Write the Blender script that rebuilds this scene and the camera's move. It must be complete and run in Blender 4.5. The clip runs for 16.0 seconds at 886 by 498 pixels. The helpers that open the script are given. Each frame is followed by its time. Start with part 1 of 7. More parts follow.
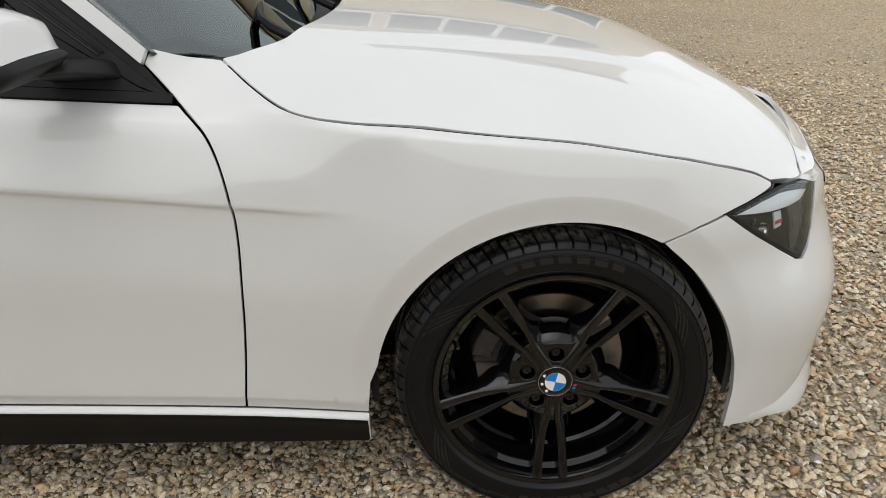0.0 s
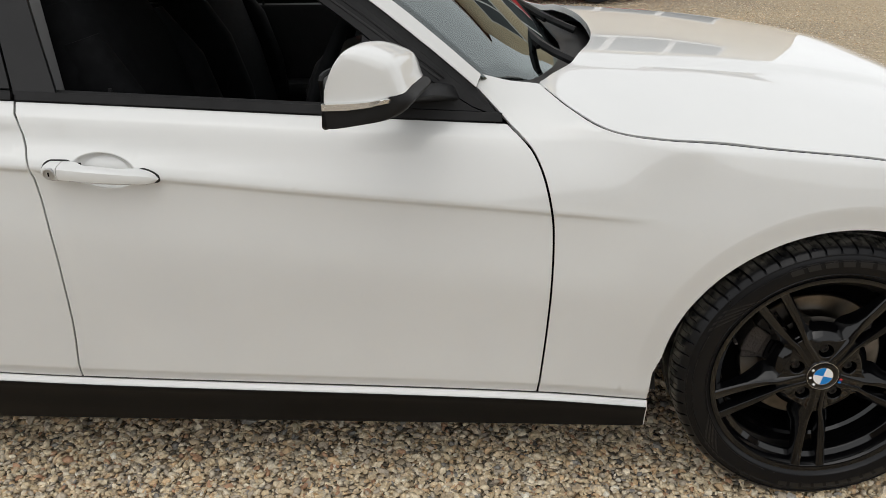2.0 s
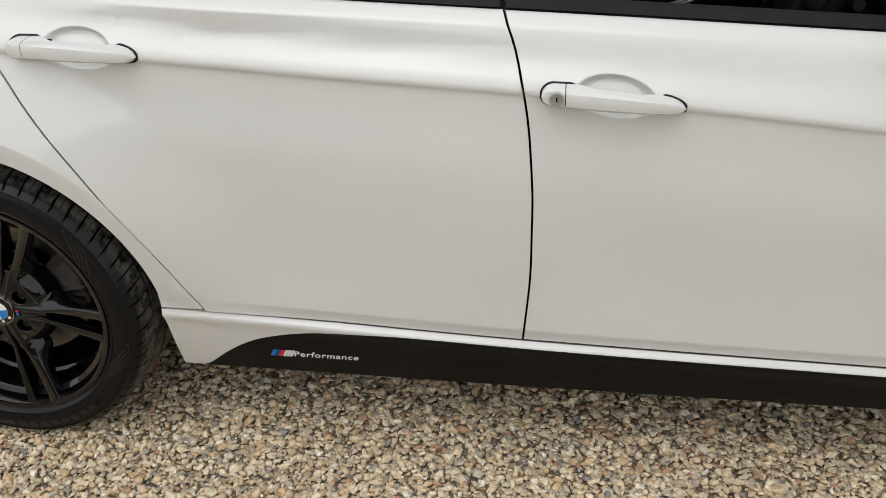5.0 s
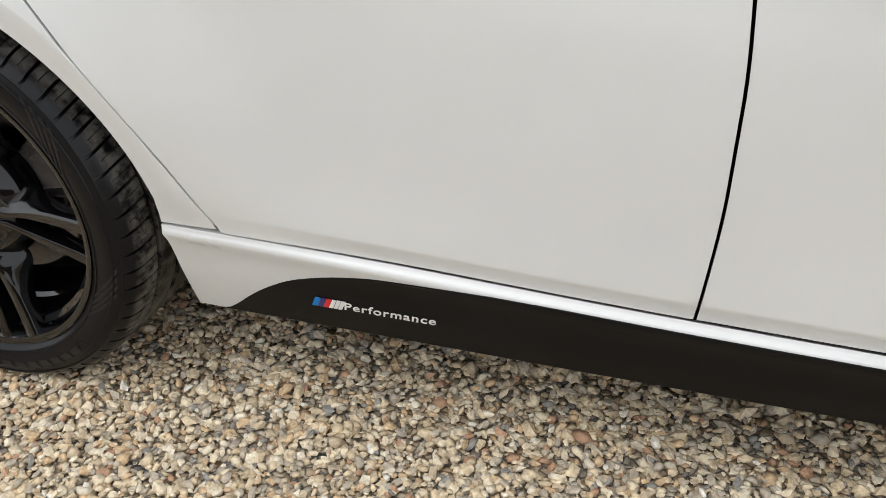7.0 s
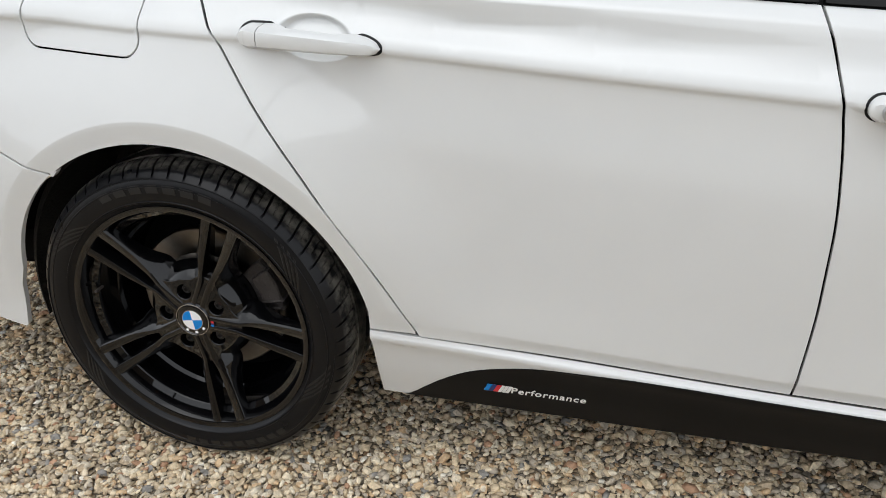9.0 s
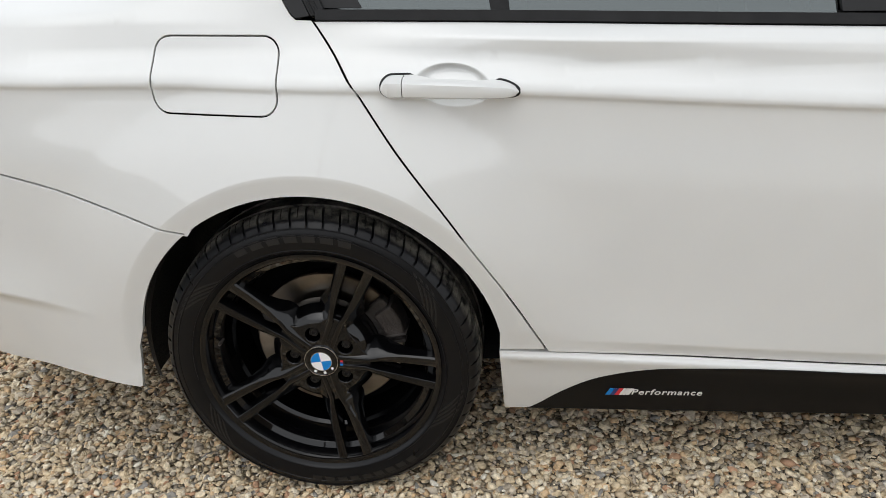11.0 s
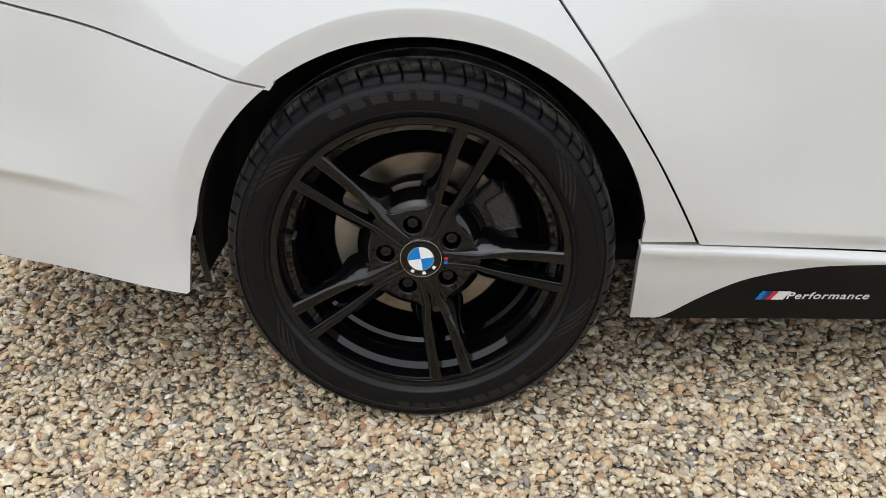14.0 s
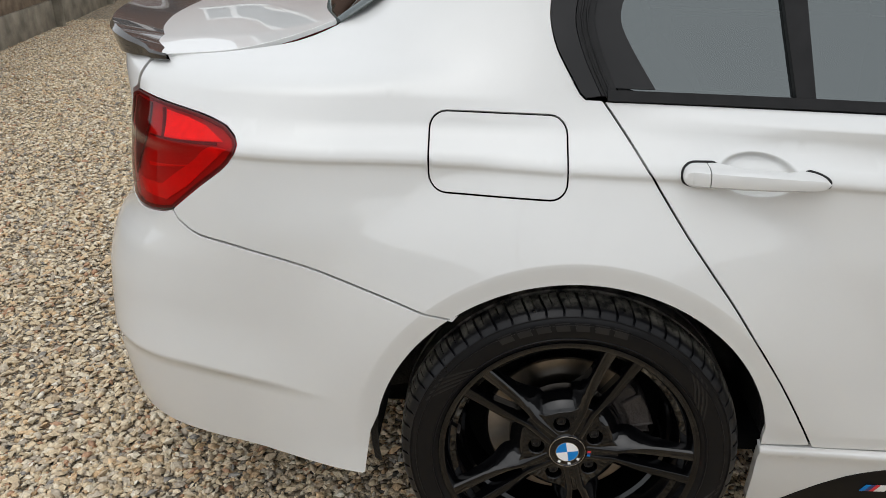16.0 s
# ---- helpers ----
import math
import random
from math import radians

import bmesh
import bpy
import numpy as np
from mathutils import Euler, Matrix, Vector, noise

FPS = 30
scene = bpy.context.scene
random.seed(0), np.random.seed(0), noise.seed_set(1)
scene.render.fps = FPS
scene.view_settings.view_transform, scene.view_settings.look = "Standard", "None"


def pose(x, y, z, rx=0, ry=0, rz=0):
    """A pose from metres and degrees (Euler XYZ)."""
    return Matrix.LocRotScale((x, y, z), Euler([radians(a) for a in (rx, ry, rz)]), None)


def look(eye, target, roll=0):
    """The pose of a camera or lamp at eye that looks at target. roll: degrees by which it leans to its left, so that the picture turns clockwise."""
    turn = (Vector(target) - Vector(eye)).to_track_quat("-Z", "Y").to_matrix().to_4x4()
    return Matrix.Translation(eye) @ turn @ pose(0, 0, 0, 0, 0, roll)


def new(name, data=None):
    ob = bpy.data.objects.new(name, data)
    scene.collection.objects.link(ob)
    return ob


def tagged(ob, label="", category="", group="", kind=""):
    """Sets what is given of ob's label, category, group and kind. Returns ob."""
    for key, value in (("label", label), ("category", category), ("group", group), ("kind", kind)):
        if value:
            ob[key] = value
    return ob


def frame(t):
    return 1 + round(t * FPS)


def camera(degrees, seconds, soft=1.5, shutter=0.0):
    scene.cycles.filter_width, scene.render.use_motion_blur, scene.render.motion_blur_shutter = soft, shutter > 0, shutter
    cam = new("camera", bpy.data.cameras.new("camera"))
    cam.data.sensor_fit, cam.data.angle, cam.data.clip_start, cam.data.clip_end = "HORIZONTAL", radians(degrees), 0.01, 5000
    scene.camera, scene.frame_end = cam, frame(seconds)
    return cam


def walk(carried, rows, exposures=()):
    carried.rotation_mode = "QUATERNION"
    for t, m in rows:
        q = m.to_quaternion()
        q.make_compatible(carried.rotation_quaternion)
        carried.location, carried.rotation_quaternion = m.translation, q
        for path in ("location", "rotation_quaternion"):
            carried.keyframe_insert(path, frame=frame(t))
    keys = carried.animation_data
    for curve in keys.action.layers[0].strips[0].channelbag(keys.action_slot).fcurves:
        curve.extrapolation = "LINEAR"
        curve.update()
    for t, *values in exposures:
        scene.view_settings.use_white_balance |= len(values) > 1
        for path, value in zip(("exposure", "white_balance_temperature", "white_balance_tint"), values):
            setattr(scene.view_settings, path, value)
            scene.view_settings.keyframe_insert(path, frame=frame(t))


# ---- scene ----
cam = camera(55.6, 16.0, soft=0.5)
PATH = [
    (0, (2.526, -2.261, 1.293), (2.593, -0.446, 0.455), 0.1),
    (0.5, (2.396, -2.345, 1.327), (2.443, -0.523, 0.504), -0.3),
    (1, (2.256, -2.419, 1.344), (2.268, -0.59, 0.535), -0.6),
    (1.5, (2.136, -2.453, 1.369), (2.107, -0.627, 0.553), -0.7),
    (2, (2.04, -2.445, 1.371), (1.957, -0.624, 0.548), -1.1),
    (2.5, (1.904, -2.434, 1.379), (1.768, -0.623, 0.542), -1.5),
    (3, (1.734, -2.454, 1.376), (1.552, -0.648, 0.536), -1.9),
    (3.5, (1.531, -2.484, 1.387), (1.324, -0.684, 0.539), -2.1),
    (4, (1.379, -2.469, 1.381), (1.146, -0.681, 0.515), -2.3),
    (4.5, (1.247, -2.365, 1.338), (1.01, -0.593, 0.442), -2.0),
    (5, (1.163, -2.22, 1.261), (0.914, -0.471, 0.323), -1.6),
    (5.2, (1.12, -2.145, 1.236), (0.861, -0.409, 0.277), -1.5),
    (7.3, (1.062, -1.703, 0.928), (0.511, -0.09, -0.117), -1.6),
    (7.5, (1.048, -1.705, 0.941), (0.48, -0.091, -0.095), -1.6),
    (8, (0.976, -1.766, 1.009), (0.41, -0.134, 0.001), -1.3),
    (8.5, (0.887, -1.919, 1.09), (0.351, -0.252, 0.124), -1.4),
    (9, (0.851, -2.084, 1.188), (0.391, -0.357, 0.288), -1.5),
    (9.5, (0.809, -2.283, 1.289), (0.42, -0.521, 0.427), -2.3),
    (9.7, (0.77, -2.342, 1.314), (0.407, -0.569, 0.462), -2.7),
    (11.8, (0.278, -2.176, 1.104), (0.12, -0.37, 0.26), -3.1),
    (12, (0.245, -2.15, 1.053), (0.105, -0.346, 0.201), -2.8),
    (12.5, (0.172, -2.099, 0.953), (0.073, -0.293, 0.1), -2.2),
    (13, (0.122, -2.071, 0.905), (0.053, -0.265, 0.047), -1.6),
    (13.5, (0.111, -2.065, 0.901), (0.061, -0.27, 0.023), -1.2),
    (14, (0.072, -2.09, 0.967), (0.023, -0.299, 0.079), -1.0),
    (14.5, (-0.026, -2.125, 1.063), (-0.086, -0.34, 0.163), -0.9),
    (15, (-0.108, -2.159, 1.153), (-0.186, -0.369, 0.266), -0.9),
    (15.5, (-0.132, -2.183, 1.266), (-0.244, -0.377, 0.414), -1.0),
    (16, (-0.131, -2.194, 1.347), (-0.271, -0.364, 0.552), -1.2),
]
EXPOSURES = [(0.0, 0.02, 6600, 10), (3.0, 0.08, 6700, 10), (3.5, 0.18, 6700, 10), (4.5, 0.26, 6700, 10), (5.0, 0.15, 6700, 10), (7.5, 0.48, 6350, 10), (8.5, 0.39, 6200, 10), (9.5, 0.22, 6500, 10), (12.0, 0.26, 6450, 10), (12.6, 0.42, 6450, 10), (13.5, 0.46, 6350, 10), (14.5, 0.37, 6300, 10), (16.0, 0.09, 6450, 10)]
walk(cam, [(t, look(eye, target, roll)) for t, eye, target, roll in PATH], exposures=EXPOSURES)

# ---- world and light: bright overcast day ----
SUN_ELEV, SUN_ROT = radians(66), radians(200)
world = bpy.data.worlds.new("overcast_sky")
scene.world = world
world.use_nodes = True
wt = world.node_tree
wt.nodes.clear()
w_sky = wt.nodes.new("ShaderNodeTexSky")
w_sky.sky_type, w_sky.sun_disc = "NISHITA", False
w_sky.sun_elevation, w_sky.sun_rotation = SUN_ELEV, SUN_ROT
w_sky.air_density, w_sky.dust_density, w_sky.ozone_density = 1.0, 4.0, 1.0
w_hsv = wt.nodes.new("ShaderNodeHueSaturation")
w_hsv.inputs["Saturation"].default_value = 0.16
w_bg = wt.nodes.new("ShaderNodeBackground")
w_bg.inputs["Strength"].default_value = 0.135
w_out = wt.nodes.new("ShaderNodeOutputWorld")
wt.links.new(w_sky.outputs[0], w_hsv.inputs["Color"])
# the cloud layer evens the sky out
w_cloud = wt.nodes.new("ShaderNodeMix")
w_cloud.data_type = "RGBA"
w_cloud.inputs["Factor"].default_value = 0.65
w_cloud.inputs["B"].default_value = (9.7, 10.0, 10.35, 1)
wt.links.new(w_hsv.outputs[0], w_cloud.inputs["A"])
# the cloud is thinner, and so brighter, towards the horizon
w_dir = wt.nodes.new("ShaderNodeTexCoord")
w_sep = wt.nodes.new("ShaderNodeSeparateXYZ")
w_map = wt.nodes.new("ShaderNodeMapRange")
w_map.inputs["From Min"].default_value, w_map.inputs["From Max"].default_value = 0.0, 1.0
w_map.inputs["To Min"].default_value, w_map.inputs["To Max"].default_value = 1.12, 0.88
w_mul = wt.nodes.new("ShaderNodeVectorMath")
w_mul.operation = "SCALE"
wt.links.new(w_dir.outputs["Generated"], w_sep.inputs[0])
wt.links.new(w_sep.outputs["Z"], w_map.inputs["Value"])
wt.links.new(w_cloud.outputs["Result"], w_mul.inputs[0])
wt.links.new(w_map.outputs[0], w_mul.inputs["Scale"])
wt.links.new(w_mul.outputs[0], w_bg.inputs["Color"])
wt.links.new(w_bg.outputs[0], w_out.inputs["Surface"])

sun_data = bpy.data.lights.new("sun", "SUN")
sun_data.energy, sun_data.angle, sun_data.color = 0.27, radians(50), (1.0, 0.99, 0.975)
sun = new("sun", sun_data)
sun.matrix_world = look((1.5 - 4.5, -9.5, 24), (1.5, 0, 0.5))

# ---- materials ----
def material(name, color, rough=0.5, metal=0.0, **more):
    m = bpy.data.materials.new(name)
    m.use_nodes = True
    b = m.node_tree.nodes["Principled BSDF"]
    b.inputs["Base Color"].default_value = (*color, 1)
    b.inputs["Roughness"].default_value = rough
    b.inputs["Metallic"].default_value = metal
    for key, value in more.items():
        b.inputs[key.replace("_", " ")].default_value = value
    return m


def nodes_of(m):
    t = m.node_tree
    return t, t.nodes["Principled BSDF"]


def add_noise(m, scale, low, high, bump=0.0, detail=4.0, bump_scale=None, distance=0.01, rough=None):
    """Colour that wanders between low and high, and fine relief."""
    t, b = nodes_of(m)
    co = t.nodes.new("ShaderNodeTexCoord")
    n = t.nodes.new("ShaderNodeTexNoise")
    n.inputs["Scale"].default_value, n.inputs["Detail"].default_value = scale, detail
    t.links.new(co.outputs["Object"], n.inputs["Vector"])
    r = t.nodes.new("ShaderNodeValToRGB")
    r.color_ramp.elements[0].position, r.color_ramp.elements[1].position = 0.3, 0.7
    r.color_ramp.elements[0].color, r.color_ramp.elements[1].color = (*low, 1), (*high, 1)
    t.links.new(n.outputs["Fac"], r.inputs["Fac"])
    t.links.new(r.outputs["Color"], b.inputs["Base Color"])
    if rough:
        q = t.nodes.new("ShaderNodeMapRange")
        q.inputs["To Min"].default_value, q.inputs["To Max"].default_value = rough
        t.links.new(n.outputs["Fac"], q.inputs["Value"])
        t.links.new(q.outputs[0], b.inputs["Roughness"])
    if bump:
        n2 = t.nodes.new("ShaderNodeTexNoise")
        n2.inputs["Scale"].default_value, n2.inputs["Detail"].default_value = bump_scale or scale * 8, 3
        t.links.new(co.outputs["Object"], n2.inputs["Vector"])
        u = t.nodes.new("ShaderNodeBump")
        u.inputs["Strength"].default_value, u.inputs["Distance"].default_value = bump, distance
        t.links.new(n2.outputs["Fac"], u.inputs["Height"])
        t.links.new(u.outputs["Normal"], b.inputs["Normal"])
    return m


PAINT = material("white_paint", (0.675, 0.68, 0.665), 0.45, 0.0, Coat_Weight=1.0, Coat_Roughness=0.012, Coat_IOR=1.55, Specular_IOR_Level=0.3)
add_noise(PAINT, 3.0, (0.625, 0.63, 0.618), (0.66, 0.665, 0.652), bump=0.015, bump_scale=220, distance=0.001)
FILM = add_noise(material("black_satin_film", (0.005, 0.0045, 0.0045), 0.42, 0.0, Specular_IOR_Level=0.17), 6, (0.0040, 0.0038, 0.0039), (0.0062, 0.006, 0.0061), rough=(0.34, 0.48))
RUBBER = add_noise(material("black_trim", (0.02, 0.02, 0.021), 0.5, 0.0, Specular_IOR_Level=0.22), 30, (0.007, 0.007, 0.0074), (0.013, 0.013, 0.0135), bump=0.15, bump_scale=900, distance=0.0006)
PILLAR = material("satin_black_pillar", (0.028, 0.027, 0.028), 0.33, 0.0, Specular_IOR_Level=0.28)
add_noise(PILLAR, 8, (0.009, 0.0088, 0.0092), (0.015, 0.0148, 0.0152), rough=(0.28, 0.4))
GLOSS = material("gloss_black", (0.003, 0.003, 0.0035), 0.05, 0.0, Specular_IOR_Level=0.65)
add_noise(GLOSS, 40, (0.0012, 0.0012, 0.0016), (0.003, 0.003, 0.0034), rough=(0.025, 0.05))


def grazing_gloss(m, low, high):
    """Lacquer whose gloss grows towards grazing angles."""
    t, b = nodes_of(m)
    lw = t.nodes.new("ShaderNodeLayerWeight")
    lw.inputs["Blend"].default_value = 0.5
    mr = t.nodes.new("ShaderNodeMapRange")
    mr.inputs["From Min"].default_value, mr.inputs["From Max"].default_value = 0.18, 0.55
    mr.inputs["To Min"].default_value, mr.inputs["To Max"].default_value = low, high
    t.links.new(lw.outputs["Facing"], mr.inputs["Value"])
    t.links.new(mr.outputs[0], b.inputs["Specular IOR Level"])


grazing_gloss(GLOSS, 0.42, 1.1)
CARBON = material("gloss_carbon", (0.012, 0.010, 0.009), 0.2, 0.0, Coat_Weight=1.0, Coat_Roughness=0.02)
# near-black: shade painted into gaps and wells, and plain black for wiper blades
VOID = material("cavity_shade_black", (0.0015, 0.0015, 0.0015), 0.9, 0.0, Specular_IOR_Level=0.1)
LINER = add_noise(material("arch_liner_plastic", (0.012, 0.012, 0.012), 0.8), 12, (0.008, 0.008, 0.008), (0.022, 0.02, 0.018), bump=0.4, bump_scale=150)
CHROME = material("chrome", (0.75, 0.75, 0.76), 0.12, 1.0)
SILVER = add_noise(material("brushed_silver_trim", (0.5, 0.5, 0.5), 0.35, 0.9), 60, (0.42, 0.42, 0.42), (0.56, 0.56, 0.56))
STEEL = material("brake_steel", (0.5, 0.45, 0.38), 0.34, 1.0)
add_noise(STEEL, 18, (0.20, 0.178, 0.155), (0.36, 0.322, 0.28), rough=(0.26, 0.36))
# turned steel: the light runs in streaks across the rings
_t, _b = nodes_of(STEEL)
_b.inputs["Anisotropic"].default_value = 0.9
_g = _t.nodes.new("ShaderNodeTangent")
_g.direction_type, _g.axis = "RADIAL", "Y"
_t.links.new(_g.outputs[0], _b.inputs["Tangent"])
RUST = add_noise(material("rusty_iron", (0.09, 0.05, 0.035), 0.8), 25, (0.05, 0.03, 0.022), (0.14, 0.085, 0.06), bump=0.5, bump_scale=120)
IRON = add_noise(material("grey_caliper_iron", (0.06, 0.055, 0.05), 0.6), 30, (0.018, 0.015, 0.014), (0.052, 0.043, 0.038), bump=0.4, bump_scale=160)
CLOTH = add_noise(material("black_seat_cloth", (0.012, 0.013, 0.015), 0.9, 0.0, Specular_IOR_Level=0.12), 40, (0.002, 0.0022, 0.0026), (0.005, 0.0054, 0.006), bump=0.4, bump_scale=700, distance=0.001)
DASH = add_noise(material("black_dash_plastic", (0.012, 0.012, 0.013), 0.6, 0.0, Specular_IOR_Level=0.3), 20, (0.0045, 0.0045, 0.005), (0.008, 0.008, 0.0085), bump=0.2, bump_scale=500, distance=0.001)
BLUE = material("badge_blue", (0.003, 0.19, 0.55), 0.25)
WHITE = material("badge_white", (0.8, 0.8, 0.8), 0.3)
RED = material("badge_red", (0.62, 0.02, 0.03), 0.3)
NAVY = material("badge_navy", (0.02, 0.035, 0.16), 0.3)
LETTER = material("white_lettering", (0.8, 0.8, 0.78), 0.5)
STITCH = material("belt_grey", (0.14, 0.14, 0.14), 0.7)


def glass(name, color, ior, rough=0.0):
    """A thin pane: what is behind shows through its tint, and its gloss grows towards grazing angles."""
    m = bpy.data.materials.new(name)
    m.use_nodes = True
    t = m.node_tree
    t.nodes.clear()
    out = t.nodes.new("ShaderNodeOutputMaterial")
    mix = t.nodes.new("ShaderNodeMixShader")
    clear = t.nodes.new("ShaderNodeBsdfTransparent")
    clear.inputs["Color"].default_value = (*color, 1)
    gloss = t.nodes.new("ShaderNodeBsdfGlossy")
    gloss.inputs["Color"].default_value = (0.88, 0.97, 0.97, 1)
    gloss.inputs["Roughness"].default_value = rough
    fr = t.nodes.new("ShaderNodeFresnel")
    fr.inputs["IOR"].default_value = ior
    t.links.new(fr.outputs[0], mix.inputs[0])
    t.links.new(clear.outputs[0], mix.inputs[1])
    t.links.new(gloss.outputs[0], mix.inputs[2])
    t.links.new(mix.outputs[0], out.inputs["Surface"])
    return m


CLEAR = glass("clear_glass", (0.45, 0.50, 0.50), 2.15)
TINT = glass("tinted_glass", (0.07, 0.085, 0.085), 2.25)
LENS = glass("clear_lens", (0.95, 0.95, 0.95), 1.5)
REDLENS = glass("red_lens", (1.0, 0.05, 0.055), 1.28, 0.01)

# -- body surface --
# The car points along +x; rear axle at x = 0, front axle at x = WHEELBASE, middle plane y = 0, ground z = 0.
WHEELBASE, HUB_Z = 2.81, 0.325


def ease(a, b, x):
    t = min(1.0, max(0.0, (x - a) / (b - a)))
    return t * t * (3 - 2 * t)


def curve(x, xs, ys):
    """Monotone cubic through a few knots."""
    n = len(xs)
    if x <= xs[0]:
        return ys[0] + (x - xs[0]) * (ys[1] - ys[0]) / (xs[1] - xs[0])
    if x >= xs[-1]:
        return ys[-1] + (x - xs[-1]) * (ys[-1] - ys[-2]) / (xs[-1] - xs[-2])
    i = 0
    while xs[i + 1] < x:
        i += 1

    def slope(j):
        if j == 0:
            return (ys[1] - ys[0]) / (xs[1] - xs[0])
        if j == n - 1:
            return (ys[-1] - ys[-2]) / (xs[-1] - xs[-2])
        d0, d1 = (ys[j] - ys[j - 1]) / (xs[j] - xs[j - 1]), (ys[j + 1] - ys[j]) / (xs[j + 1] - xs[j])
        return 0.0 if d0 * d1 <= 0 else 2 * d0 * d1 / (d0 + d1)

    h = xs[i + 1] - xs[i]
    t = (x - xs[i]) / h
    return (ys[i] * (2 * t**3 - 3 * t * t + 1) + h * slope(i) * (t**3 - 2 * t * t + t)
            + ys[i + 1] * (3 * t * t - 2 * t**3) + h * slope(i + 1) * (t**3 - t * t))


def z_crease(x):
    return curve(x, [-0.6, -0.26, 0.0, 0.42, 0.76, 1.11, 1.38, 1.72, 2.06, 2.2, 2.4, 3.2], [0.922, 0.906, 0.894, 0.8725, 0.848, 0.8245, 0.803, 0.770, 0.741, 0.728, 0.71, 0.65])


def z_sill(x):
    return curve(x, [-0.4, 0.367, 1.118, 2.176, 2.45], [0.365, 0.346, 0.307, 0.272, 0.252])


def z_belt(x):
    """The shoulder: under the window trim on the doors, the bonnet's shut line on the front wing."""
    return curve(x, [-1.0, -0.6, 0.042, 1.07, 2.103, 2.3, 2.5, 2.8, 3.0, 3.12, 3.24], [1.03, 1.018, 0.996, 0.947, 0.892, 0.884, 0.862, 0.836, 0.810, 0.783, 0.735])


def x_front(z):
    return curve(z, [0.26, 0.435, 0.54, 0.63, 0.687, 0.728, 0.769, 0.808, 0.843, 0.869, 0.889, 0.903], [2.175, 2.191, 2.197, 2.199, 2.1974, 2.192, 2.1836, 2.1712, 2.1531, 2.1295, 2.1045, 2.0890])


def x_split(z):
    return curve(z, [0.30, 0.5, 0.6, 0.72, 0.815, 0.89, 0.95], [1.118, 1.131, 1.131, 1.124, 1.111, 1.092, 1.069])


def x_rear(z):
    return curve(z, [0.34, 0.36, 0.488, 0.528, 0.586, 0.66, 0.707, 0.783, 0.84, 0.893, 0.95, 0.998], [0.466, 0.456, 0.386, 0.361, 0.324, 0.2765, 0.243, 0.189, 0.1515, 0.1175, 0.0775, 0.042])


REAR_X = [-1.0, -1.03, -1.055, -1.06, -1.05, -1.015, -0.957, -0.95, -0.932, -0.948, -0.968]
HANDLES = ((1.262, 0.814, -0.10), (0.298, 0.8835, -0.085))


def taper(x):
    """How far the body side draws in towards the tail."""
    return curve(min(2.2, max(-0.75, x)), [-0.75, -0.55, -0.26, -0.02, 0.117, 0.42, 1.108, 1.6, 2.2], [0.0, 0.018, 0.043, 0.031, 0.0255, 0.019, 0.009, 0.004, 0.0])


def belt_half(x):
    return 0.748 - 0.016 * ease(1.0, 0.05, x) - 0.006 * ease(0.0, -0.24, x) + 0.022 * ease(-0.2, -0.64, x)


